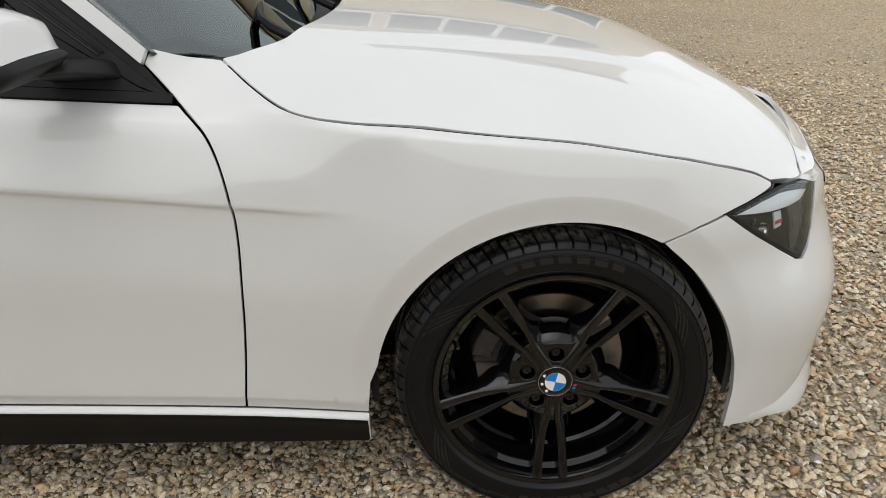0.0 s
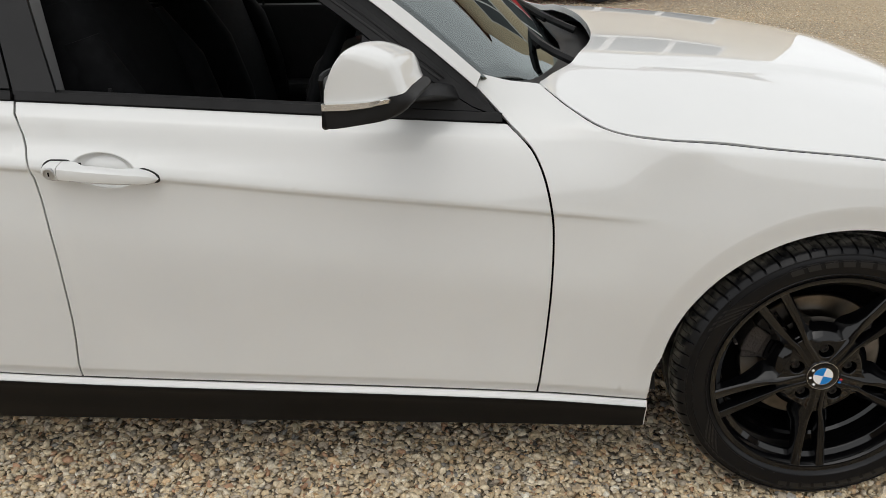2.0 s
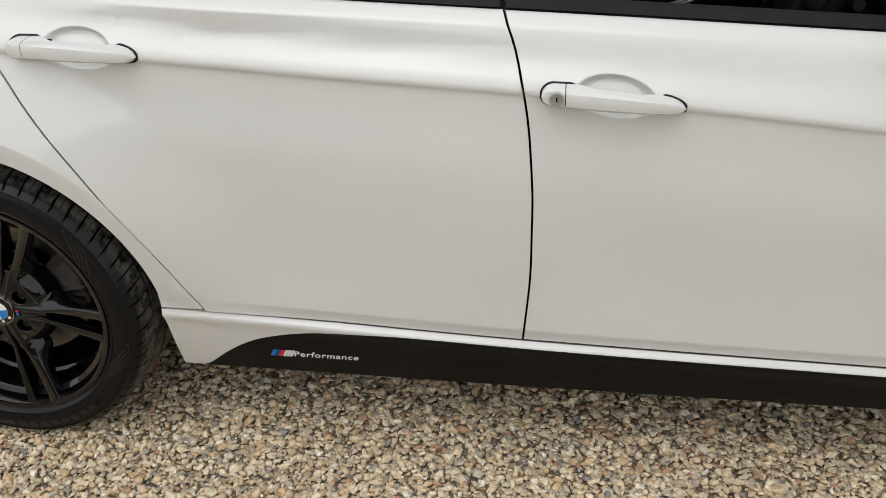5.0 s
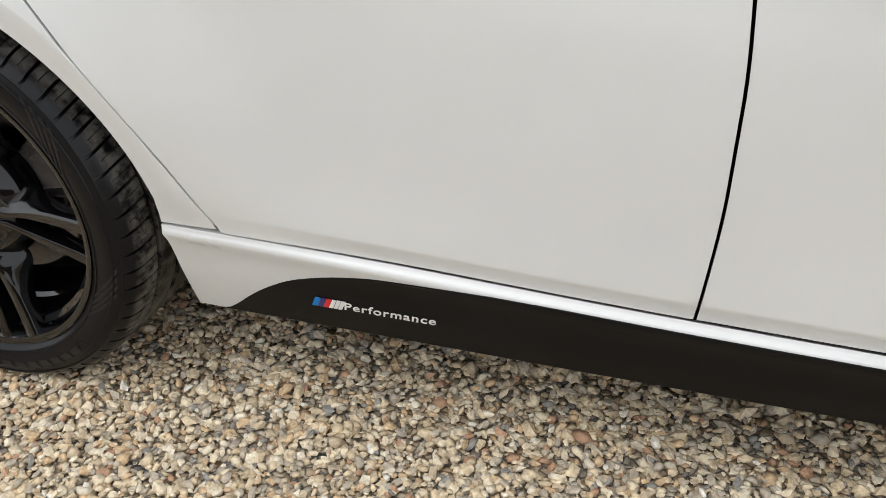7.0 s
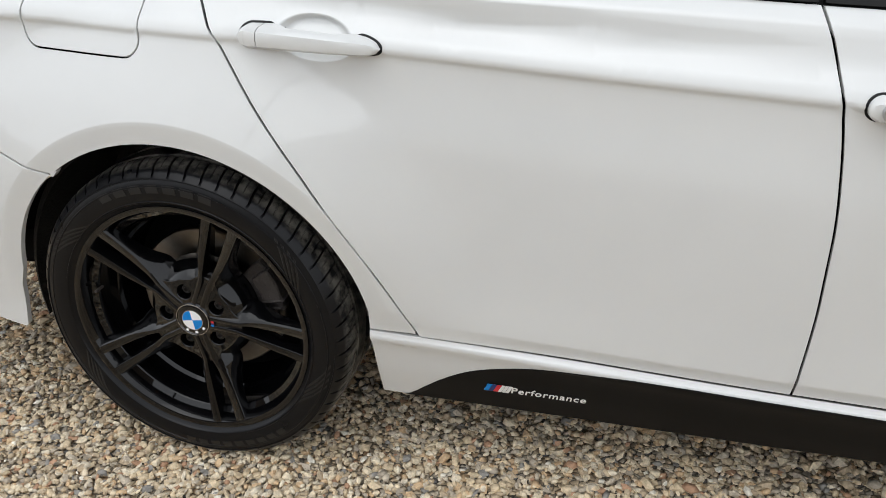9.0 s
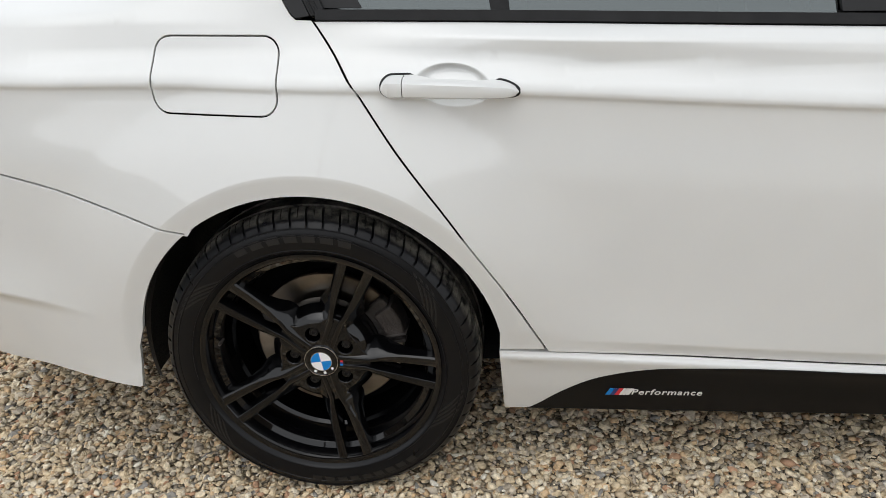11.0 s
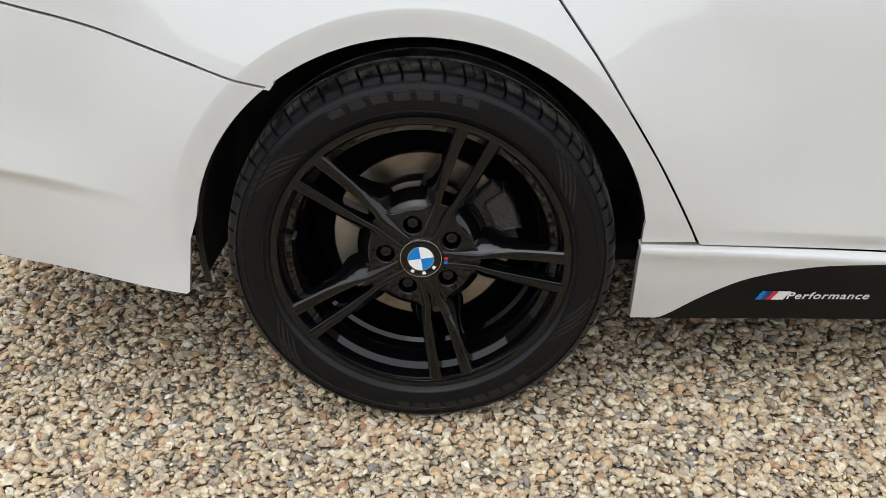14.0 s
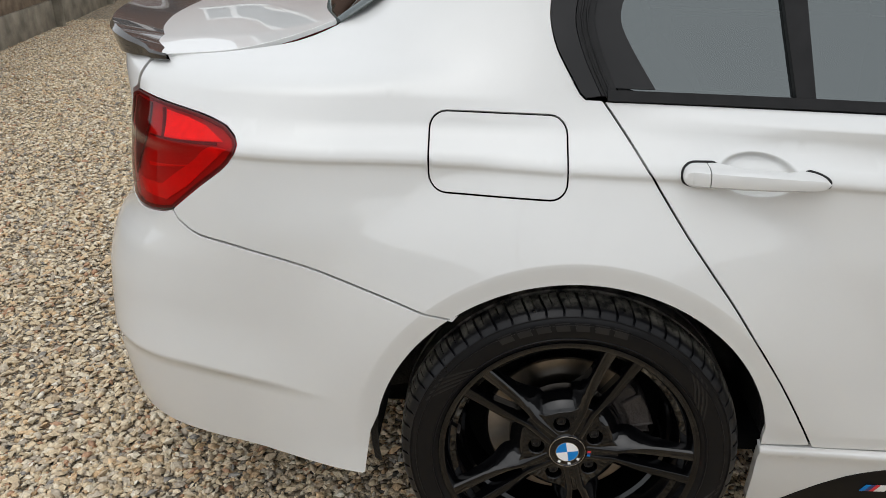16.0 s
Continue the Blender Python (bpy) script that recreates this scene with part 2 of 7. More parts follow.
def half_width(x, z):
    zs, zc, zb = z_sill(x), z_crease(x), z_belt(x)
    crease = 1.0 - ease(2.2, 2.5, x)
    top = belt_half(x) + 0.046 * ease(2.1, 2.45, x)
    tp = taper(x)
    if z <= zb:
        step = ease(-0.3, -0.1, x) * (1.0 - ease(2.55, 2.75, x))
        mid = min(0.828, max(0.79, 0.804 + 0.56 * (zb - zc - 0.127)))
        mid += (0.828 - mid) * (1 - crease)
        shoulder = 0.781 + 0.038 * (1 - crease)
        mid -= 0.97 * tp
        even = (mid - top) * 0.028 / max(0.03, zb - zc - 0.05)
        shoulder += (top + 0.014 + (even - 0.014) * ease(-0.1, -0.35, x) - shoulder) * ease(0.6, 0.0, x)
        tuck = ease(0.42, 0.80, x)
        foot = [0.826 + d * step for d in (-0.046, -0.027, -0.008, -0.0005, 0.0005, -0.0030 - 0.0075 * tuck, -0.0032 - 0.0095 * tuck, -0.0030 - 0.0005 * tuck, -0.0012)]
        w = curve(z, [zs - 0.16, zs - 0.10, zs - 0.03, zs - 0.018, zs - 0.0125, zs - 0.0035, zs + 0.003, zs + 0.027, zs + 0.034, zs + 0.11, zs + 0.19, zc - 0.17, zc - 0.055, zc - 0.017, zc - 0.0030, zc + 0.0025, zc + 0.05, zb - 0.028 + 0.010 * (1 - crease), zb],
                  [*foot, 0.8255 + 0.0005 * (1 - step) - 0.1 * tp, 0.829 - 0.25 * tp, 0.8360 + 0.0025 * (1 - crease) - 0.6 * tp, 0.8293 + 0.0087 * (1 - crease) - 0.92 * tp, 0.8285 + 0.0080 * (1 - crease) - tp, 0.8345 - tp, 0.8335 - tp, mid, shoulder, top])
    else:
        k = curve(x, [-0.7, -0.46, -0.3, -0.1, 0.0, 1.9, 2.05, 2.17, 2.3], [2.9, 2.6, 1.2, 0.55, 0.38, 0.38, 0.64, 1.26, 1.6])
        dz = z - zb
        round_off = min(1.0, 0.3 + 0.7 * dz / 0.05)
        w = top - k * dz * (1 + (round_off - 1) * ease(-0.1, -0.45, x))
    if -0.80 < x < 0.12:
        w += 0.012 * ease(0.12, -0.32, x) * ease(-0.80, -0.40, x) * ease(0.36, 0.70, z) * ease(0.98, 0.76, z)
    for hx, lip in ((0.0, 0.865), (WHEELBASE, 0.856)):
        r = math.hypot(x - hx, z - HUB_Z)
        if r < 0.62:
            e = 0.82 + (lip - 0.82) * ease(0.2, 0.7, z)
            zs_here = z_sill(x)
            clear = ease(zs_here - 0.01, zs_here + 0.06, z) if 0.3 < x < 2.5 else 1.0
            w += clear * (max(0.0, e - w) * min(1.0, max(0.0, (0.60 - r) / 0.183)) ** 1.4 - 0.004 * ease(0.418, 0.372, r))
    if x > 2.6:
        w -= 0.012 * ease(2.6, 3.1, x)
    if x > 2.95:
        xe = curve(z, [0.15, 0.3, 0.45, 0.55, 0.6, 0.65, 0.7, 0.8], [3.524, 3.565, 3.586, 3.59, 3.588, 3.568, 3.515, 3.40])
        n = 2.9 - 0.9 * ease(0.36, 0.60, z)
        t = min(0.9999999, (x - 2.95) / (xe - 2.95))
        w *= (1 - t**n) ** (1 / n)
    if x < -0.35:
        zl = z_tuck(x)
        q = ease(-0.42, -0.68, x)
        if z < zl:
            w -= q * (0.19 * (zl - z) + 0.005 * ease(0.0, 0.014, zl - z))
        else:
            w -= q * 0.014 * ease(zl - 0.03, zl + 0.12, z)
        xe = rear_end(z)
        t = min(0.9999999, (-0.35 - x) / (-0.35 - xe))
        w *= (1 - t**3.5) ** (1 / 3.5)
    for hx, hz, lean in HANDLES:
        u, v = (x - hx - 0.004) / 0.072, (z - hz - lean * (x - hx)) / 0.036
        d = u * u + v * v
        if d < 1:
            w -= 0.021 * (1 - ease(0.42, 1.0, d))
    return w


def z_tuck(x):
    """The line under which the rear bumper tucks in."""
    return curve(x, [-1.05, -0.9, -0.76, -0.65, -0.52, -0.40, -0.35], [0.484, 0.487, 0.487, 0.476, 0.452, 0.425, 0.415])


def rear_end(z):
    return curve(z, [0.2, 0.25, 0.35, 0.45, 0.6, 0.7, 0.78, 0.85, 0.95, 1.0, 1.05], REAR_X)


def window_width(x, z):
    """The glasshouse leans in from the belt."""
    zb = z_belt(x)
    k = 0.38 if x > 0 else 0.38 + 0.17 * ease(0.0, -0.1, x)
    return belt_half(x) - k * (z - zb)


# the bonnet's shut line in side view, then its leading edge
HOOD_X = [2.169, 2.19, 2.225, 2.29, 2.343, 2.41, 2.5, 2.6, 2.8, 2.91, 3.015, 3.12, 3.2, 3.25]
HOOD_Z = [0.957, 0.943, 0.920, 0.889, 0.876, 0.869, 0.862, 0.853, 0.836, 0.820, 0.7995, 0.767, 0.735, 0.707]
HOOD_Y = [half_width(x, z) for x, z in zip(HOOD_X, HOOD_Z)]
RIM_X, RIM_Y, RIM_Z = [2.1] + HOOD_X + [3.33, 3.42, 3.50], [0.64] + HOOD_Y + [0.60, 0.45, 0.25], [0.962] + HOOD_Z + [0.685, 0.672, 0.655]


def bonnet_z(x, y):
    a = abs(y)
    ye, ze = curve(x, RIM_X, RIM_Y), curve(x, RIM_X, RIM_Z)
    zm = curve(x, [2.1, 2.35, 2.6, 2.9, 3.1, 3.3, 3.42, 3.5, 3.56], [0.985, 0.968, 0.952, 0.917, 0.878, 0.80, 0.738, 0.69, 0.64])
    u = min(1.0, a / ye)
    ridge = 0.35 + 0.06 * (3.4 - x)
    bulge = 0.009 * (1 - ease(ridge - 0.03, ridge + 0.05, a)) * (1 - ease(2.9, 3.4, x))
    return ze + (zm - 0.009 * (1 - ease(2.9, 3.4, x)) - ze) * (1 - u ** curve(x, [2.1, 2.5, 3.0, 3.4], [3.6, 3.4, 2.9, 2.3])) + bulge


def boot_z(x, y):
    u = abs(y) / 0.63
    base = curve(x, [-1.02, -0.95, -0.8, -0.66, -0.46, -0.3], [1.045, 1.055, 1.062, 1.066, 1.098, 1.14])
    return base + 0.034 * (1 - u * u) - 0.02 * max(0, u - 0.8) * 5 * 0.2
# -- end surface --

# ---- mesh tools ----
from mathutils.geometry import delaunay_2d_cdt


def mesh_data(name, verts, faces, normals=None, smooth=True):
    me = bpy.data.meshes.new(name)
    me.from_pydata([tuple(v) for v in verts], [], faces)
    me.update()
    if smooth:
        me.polygons.foreach_set("use_smooth", [True] * len(me.polygons))
    if normals:
        me.normals_split_custom_set_from_vertices([tuple(n) for n in normals])
    return me


def attach(name, me, mat, parent, label="", m=None):
    """One mesh as ONE part under a thing or a part."""
    ob = new(name, me)
    if mat and not me.materials:
        me.materials.append(mat)
    ob.parent = parent
    ob.visible_shadow = mat not in (LENS, REDLENS)
    if m is not None:
        ob.matrix_basis = m
    return tagged(ob, label) if label else ob


def part(name, bm, mat, parent, label="", smooth=True, m=None):
    me = bpy.data.meshes.new(name)
    bmesh.ops.recalc_face_normals(bm, faces=bm.faces)
    bm.to_mesh(me)
    bm.free()
    if smooth:
        me.polygons.foreach_set("use_smooth", [True] * len(me.polygons))
        me.set_sharp_from_angle(angle=radians(38))
    return attach(name, me, mat, parent, label, m)


def thing(name, label, category, group="", m=None):
    ob = tagged(new(name), label, category, group)
    if m is not None:
        ob.matrix_basis = m
    return ob


def box_bm(x0, x1, y0, y1, z0, z1, bevel=0.0, segs=2):
    bm = bmesh.new()
    bmesh.ops.create_cube(bm, size=1)
    for v in bm.verts:
        v.co = ((x0 + x1) / 2 + v.co.x * (x1 - x0), (y0 + y1) / 2 + v.co.y * (y1 - y0), (z0 + z1) / 2 + v.co.z * (z1 - z0))
    if bevel:
        bmesh.ops.bevel(bm, geom=bm.edges[:], offset=bevel, segments=segs, affect="EDGES", profile=0.5)
    return bm


def line(points, step=0.015, smooth=True):
    """Points along a smooth line through the given ones."""
    pts = [Vector((*p, 0)[:3]) if len(p) == 2 else Vector(p) for p in points]
    out = []
    for i in range(len(pts) - 1):
        p0, p1, p2, p3 = pts[max(0, i - 1)], pts[i], pts[i + 1], pts[min(len(pts) - 1, i + 2)]
        n = max(1, int((p2 - p1).length / step + 0.5))
        for k in range(n):
            t = k / n
            if smooth:
                q = 0.5 * (2 * p1 + (p2 - p0) * t + (2 * p0 - 5 * p1 + 4 * p2 - p3) * t * t + (3 * p1 - p0 - 3 * p2 + p3) * t**3)
            else:
                q = p1.lerp(p2, t)
            out.append(q)
    out.append(pts[-1])
    n = len(points[0])
    return [tuple(q)[:n] for q in out]


def inside(poly, x, y):
    c = False
    j = len(poly) - 1
    for i in range(len(poly)):
        xi, yi = poly[i]
        xj, yj = poly[j]
        if (yi > y) != (yj > y) and x < (xj - xi) * (y - yi) / (yj - yi) + xi:
            c = not c
        j = i
    return c


def clean(poly, tol=0.0015):
    out = []
    for p in poly:
        if not out or math.hypot(p[0] - out[-1][0], p[1] - out[-1][1]) > tol:
            out.append(tuple(p))
    if math.hypot(out[0][0] - out[-1][0], out[0][1] - out[-1][1]) < tol:
        out.pop()
    return out


def dense(poly, step=0.015):
    out = []
    for a, b in zip(poly, poly[1:] + poly[:1]):
        n = max(1, int(math.hypot(b[0] - a[0], b[1] - a[1]) / step + 0.5))
        out += [(a[0] + (b[0] - a[0]) * k / n, a[1] + (b[1] - a[1]) * k / n) for k in range(n)]
    return out


def inset(poly, d):
    """The outline moved inwards by d."""
    area = sum(a[0] * b[1] - b[0] * a[1] for a, b in zip(poly, poly[1:] + poly[:1]))
    s = 1 if area > 0 else -1
    out = []
    n = len(poly)
    for i in range(n):
        a, b, c = poly[i - 1], poly[i], poly[(i + 1) % n]
        e1, e2 = Vector((b[0] - a[0], b[1] - a[1])), Vector((c[0] - b[0], c[1] - b[1]))
        n1, n2 = Vector((-e1.y, e1.x)).normalized() * s, Vector((-e2.y, e2.x)).normalized() * s
        h = (n1 + n2)
        h = h / max(0.35, h.length_squared / 2) if h.length > 1e-6 else n1
        out.append((b[0] + h.x * d, b[1] + h.y * d))
    return out


def fill(poly, step, holes=(), features=()):
    """Triangles over an outline (with holes), with a regular grid of points within."""
    loops = [poly, *holes]
    pts, edges = [], []
    for lp in loops:
        k = len(pts)
        pts += [Vector(p) for p in lp]
        edges += [(k + i, k + (i + 1) % len(lp)) for i in range(len(lp))]
    rim = np.array([tuple(p) for p in pts])
    xs, ys = rim[:, 0], rim[:, 1]
    inner = []
    for x, y in features:
        if inside(poly, x, y) and not any(inside(h, x, y) for h in holes) and ((rim[:, 0] - x) ** 2 + (rim[:, 1] - y) ** 2).min() > 0.0035**2:
            inner.append(Vector((x, y)))
    block = np.array([tuple(p) for p in inner]) if inner else np.zeros((1, 2)) + 99
    row = 0
    y = ys.min() + step / 2
    while y < ys.max():
        x = xs.min() + (step / 2 if row % 2 else step)
        while x < xs.max():
            if inside(poly, x, y) and not any(inside(h, x, y) for h in holes) and ((rim[:, 0] - x) ** 2 + (rim[:, 1] - y) ** 2).min() > (0.45 * step) ** 2 and ((block[:, 0] - x) ** 2 + (block[:, 1] - y) ** 2).min() > (0.4 * step) ** 2:
                inner.append(Vector((x, y)))
            x += step
        y += step * 0.87
        row += 1
    vs, _, fs, *_ = delaunay_2d_cdt(pts + inner, edges, [], 0, 1e-6)
    keep = []
    for f in fs:
        cx, cy = sum(vs[i].x for i in f) / 3, sum(vs[i].y for i in f) / 3
        if inside(poly, cx, cy) and not any(inside(h, cx, cy) for h in holes):
            keep.append(tuple(f))
    return [tuple(v) for v in vs], keep


def sheet(name, poly, place, step=0.03, gap=0.0, depth=0.012, holes=(), lift=0.0, mirror=False, round_edge=0.0015, features=()):
    """A pressed panel: the outline in the place's own two coordinates, laid on its surface, with edges turned in.
    place(u, v) gives the point; its normal is taken from the surface itself."""
    poly = dense(clean(poly), 0.016)
    if gap:
        poly = clean(inset(poly, gap))
    hol = [dense(clean(h), 0.01) for h in holes]
    flat, tris = fill(poly, step, hol, features)
    e = 0.001

    def at(u, v):
        p = Vector(place(u, v))
        n = (Vector(place(u + e, v)) - Vector(place(u - e, v))).cross(Vector(place(u, v + e)) - Vector(place(u, v - e)))
        return p, n.normalized()

    verts, norms, faces = [], [], []
    for u, v in flat:
        p, n = at(u, v)
        verts.append(p + n * lift)
        norms.append(n)
    area = sum((flat[f[1]][0] - flat[f[0]][0]) * (flat[f[2]][1] - flat[f[0]][1]) - (flat[f[2]][0] - flat[f[0]][0]) * (flat[f[1]][1] - flat[f[0]][1]) for f in tris)
    faces = [f if area > 0 else f[::-1] for f in tris]
    if depth:
        for lp, hole in [(poly, False)] + [(h, True) for h in hol]:
            ar = sum(a[0] * b[1] - b[0] * a[1] for a, b in zip(lp, lp[1:] + lp[:1]))
            if (ar > 0) == hole:
                lp = lp[::-1]
            k = len(verts)
            m = len(lp)
            for i in range(m):
                p, n = at(*lp[i])
                t = Vector((lp[(i + 1) % m][0] - lp[i - 1][0], lp[(i + 1) % m][1] - lp[i - 1][1]))
                side = (Vector(place(lp[i][0] + t.y * 0.01, lp[i][1] - t.x * 0.01)) - p)
                side = (side - n * side.dot(n))
                side = side.normalized() if side.length > 1e-9 else n
                verts += [p + n * lift, p + n * (lift - round_edge) + side * round_edge * 0.4, p + n * (lift - depth)]
                norms += [(n * 0.9 + side * 0.45).normalized(), side, side]
            for i in range(m):
                a, b = k + 3 * i, k + 3 * ((i + 1) % m)
                faces += [(a + 1, b + 1, b, a), (a + 2, b + 2, b + 1, a + 1)]
    if mirror:
        verts = [Vector((p.x, -p.y, p.z)) for p in verts]
        norms = [Vector((n.x, -n.y, n.z)) for n in norms]
        faces = [f[::-1] for f in faces]
    return mesh_data(name, verts, faces, norms)


def lathe(profile, segs, closed=False, start=0.0):
    """Verts and faces of a profile of (radius, along) turned round the y axis."""
    verts = [(r * math.cos(start + 2 * math.pi * k / segs), a, r * math.sin(start + 2 * math.pi * k / segs)) for k in range(segs) for r, a in profile]
    n = len(profile)
    faces = []
    for k in range(segs):
        for i in range(n if closed else n - 1):
            a, b = k * n + i, k * n + (i + 1) % n
            c, d = ((k + 1) % segs) * n + (i + 1) % n, ((k + 1) % segs) * n + i
            faces.append((a, b, c, d))
    return verts, faces


def bm_from(verts, faces):
    bm = bmesh.new()
    vs = [bm.verts.new(v) for v in verts]
    for f in faces:
        try:
            bm.faces.new([vs[i] for i in f])
        except ValueError:
            pass
    return bm


def tube(points, radius, sides=8, caps=True, flat=1.0):
    """Verts and faces of a round bar along points; radius a number or one per point; flat squeezes it."""
    pts = [Vector(p) for p in points]
    rs = radius if isinstance(radius, (list, tuple)) else [radius] * len(pts)
    verts, faces = [], []
    up = Vector((0, 0, 1))
    for i, p in enumerate(pts):
        d = (pts[min(i + 1, len(pts) - 1)] - pts[max(i - 1, 0)]).normalized()
        s = d.cross(up)
        s = s.normalized() if s.length > 1e-4 else Vector((1, 0, 0))
        t = s.cross(d)
        for k in range(sides):
            a = 2 * math.pi * k / sides
            verts.append(p + s * math.cos(a) * rs[i] + t * math.sin(a) * rs[i] * flat)
    for i in range(len(pts) - 1):
        for k in range(sides):
            a, b = i * sides + k, i * sides + (k + 1) % sides
            faces.append((a, b, b + sides, a + sides))
    if caps:
        faces += [tuple(range(sides))[::-1], tuple(range((len(pts) - 1) * sides, len(pts) * sides))]
    return verts, faces


def rounded_rect(cx, cy, w, h, r, n=6, slant=0.0, skew=0.0):
    pts = []
    for sx, sy, a0 in ((1, 1, 0), (-1, 1, 90), (-1, -1, 180), (1, -1, 270)):
        for k in range(n + 1):
            a = radians(a0 + 90 * k / n)
            u, v = sx * (w / 2 - r) + r * math.cos(a), sy * (h / 2 - r) + r * math.sin(a)
            pts.append((cx + u + skew * v, cy + v + slant * u))
    return pts

# ---- the white saloon ----
def side(u, v):
    return (u, -half_width(u, v), v)


def pane(u, v):
    return (u, -window_width(u, v), v)


def pane_in(u, v):
    return (u, -window_width(u, v) + 0.012, v)


def top(u, v):
    return (u, v, bonnet_z(u, v))


def front_end(z):
    return curve(z, [0.15, 0.3, 0.45, 0.55, 0.6, 0.65, 0.7, 0.8], [3.524, 3.565, 3.586, 3.59, 3.588, 3.568, 3.515, 3.40])


def nose(s, z):
    """Round the front corner: s = 0 where the corner begins, 1 at the middle plane."""
    if s <= 0:
        return side(2.95 + s * 0.94, z)
    return side(2.95 + (front_end(z) - 2.95) * math.sin(min(1.0, s) * math.pi / 2), z)


def nose_s(x, z):
    if x <= 2.95:
        return (x - 2.95) / 0.94
    return math.asin(min(1.0, (x - 2.95) / (front_end(z) - 2.95))) / (math.pi / 2)


def tail(s, z):
    """Round the rear corner: s = 0 where the corner begins, -1 at the middle plane."""
    if s >= 0:
        return side(-0.35 + s * 1.05, z)
    return side(-0.35 + (rear_end(z) + 0.35) * math.sin(min(1.0, -s) * math.pi / 2), z)


def tail_s(x, z):
    if x >= -0.35:
        return (x + 0.35) / 1.05
    return -math.asin(min(1.0, (-0.35 - x) / (-0.35 - rear_end(z)))) / (math.pi / 2)


def arc(cx, r, a0, a1, n=40):
    return [(cx + r * math.cos(radians(a0 + (a1 - a0) * k / n)), HUB_Z + r * math.sin(radians(a0 + (a1 - a0) * k / n))) for k in range(n + 1)]


def span(fn, a, b, n=30, dz=0.0):
    return [(a + (b - a) * k / n, fn(a + (b - a) * k / n) + dz) for k in range(n + 1)]


def rise(fn, a, b, n=30, dx=0.0):
    return [(fn(a + (b - a) * k / n) + dx, a + (b - a) * k / n) for k in range(n + 1)]


car = thing("car", "white four-door saloon car with gloss black wheels, parked on gravel", "car")
GAP = 0.0028

# outlines in side view
HOOD_LINE = [(x, curve(x, HOOD_X, HOOD_Z)) for x in sorted({*np.arange(2.169, 3.25, 0.012).tolist(), 3.25})]
FRONT_SEAM = [(2.993, 0.640), (3.056, 0.667), (3.122, 0.682)]
REAR_SEAM = line([(-0.2195, 0.630), (-0.27, 0.6445), (-0.316, 0.6605), (-0.37, 0.679), (-0.42, 0.697), (-0.48, 0.7185), (-0.53, 0.732), (-0.577, 0.742), (-0.63, 0.7525), (-0.69, 0.762), (-0.718, 0.774), (-0.735, 0.785), (-0.746, 0.802)])
TAIL_LIGHT = line([(-0.747, 0.802), (-0.687, 0.850), (-0.631, 0.891), (-0.604, 0.922), (-0.600, 0.934), (-0.606, 0.947), (-0.623, 0.960), (-0.666, 0.975), (-0.714, 0.985), (-0.768, 0.993), (-0.828, 1.000)])
REAR_SEAM = [(x + (x + 0.131) * taper(x) * 0.4 * ease(0.45, 0.85, z), z + (z - 1.347) * taper(x) * 0.3 * ease(0.45, 0.85, z)) for x, z in REAR_SEAM]
QUARTER_TRIM = line([(0.013, 1.0), (0.004, 1.008), (-0.014, 1.039), (-0.037, 1.082), (-0.048, 1.125), (-0.046, 1.165), (-0.030, 1.215), (0.01, 1.268), (0.12, 1.335), (0.25, 1.375)])
FLAP = rounded_rect(-0.140, 0.9125, 0.241, 0.130, 0.030, 6, -0.038)

fender = [*rise(x_front, 0.274, 0.892, 70), (2.035, 0.957), (2.047, 0.984), *line([(2.047, 0.984), (2.075, 0.976), (2.11, 0.966), (2.169, 0.957)]), *HOOD_LINE,
          *line([(3.25, 0.707), (3.245, 0.698), (3.213, 0.694), (3.143, 0.686), (3.122, 0.682)], smooth=False), *FRONT_SEAM[::-1], *arc(WHEELBASE, 0.3625, 60, 172), (2.434, 0.33), (2.428, 0.2525), *span(z_sill, 2.42, 2.18, 10)]
front_door_outline = [*rise(x_front, 0.274, 0.891, 70), *span(z_belt, 2.095, 1.072, 40), *rise(x_split, 0.947, 0.308), *span(z_sill, 1.12, 2.17, 40)]
rear_door_outline = [*rise(x_split, 0.308, 0.947), *span(z_belt, 1.066, 0.046, 40), *rise(x_rear, 0.996, 0.345), *span(z_sill, 0.468, 1.114, 30)]
quarter = [*REAR_SEAM, *TAIL_LIGHT, (-0.826, 1.02), (-0.81, 1.048), *line([(-0.79, 1.0585), (-0.76, 1.061), (-0.655, 1.066), (-0.554, 1.075), (-0.50, 1.086), (-0.46, 1.10)]),
           *line([(-0.46, 1.10), (-0.3, 1.195), (-0.1, 1.29), (0.1, 1.358), (0.25, 1.392)]), *QUARTER_TRIM[::-1], *rise(x_rear, 0.998, 0.347), (0.367, 0.347), (0.368, 0.38), *arc(0.0, 0.3745, 10, 124)]
sill_outline = [*span(z_sill, 0.367, 2.428, 60), (2.429, 0.178), *span(lambda x: 0.174, 2.42, 0.46, 40), (0.371, 0.175)]
film_outline = [*line([(0.418, 0.1765), (0.428, 0.1785), (0.445, 0.1910), (0.472, 0.2145), (0.507, 0.2410), (0.551, 0.2660), (0.596, 0.2815), (0.640, 0.2920), (0.685, 0.2990), (0.735, 0.3030), (0.79, 0.3055), (0.86, 0.3060)]), *span(z_sill, 0.95, 2.424, 50, -0.0125), (2.425, 0.180), *span(lambda x: 0.1765, 2.42, 0.5, 40)]
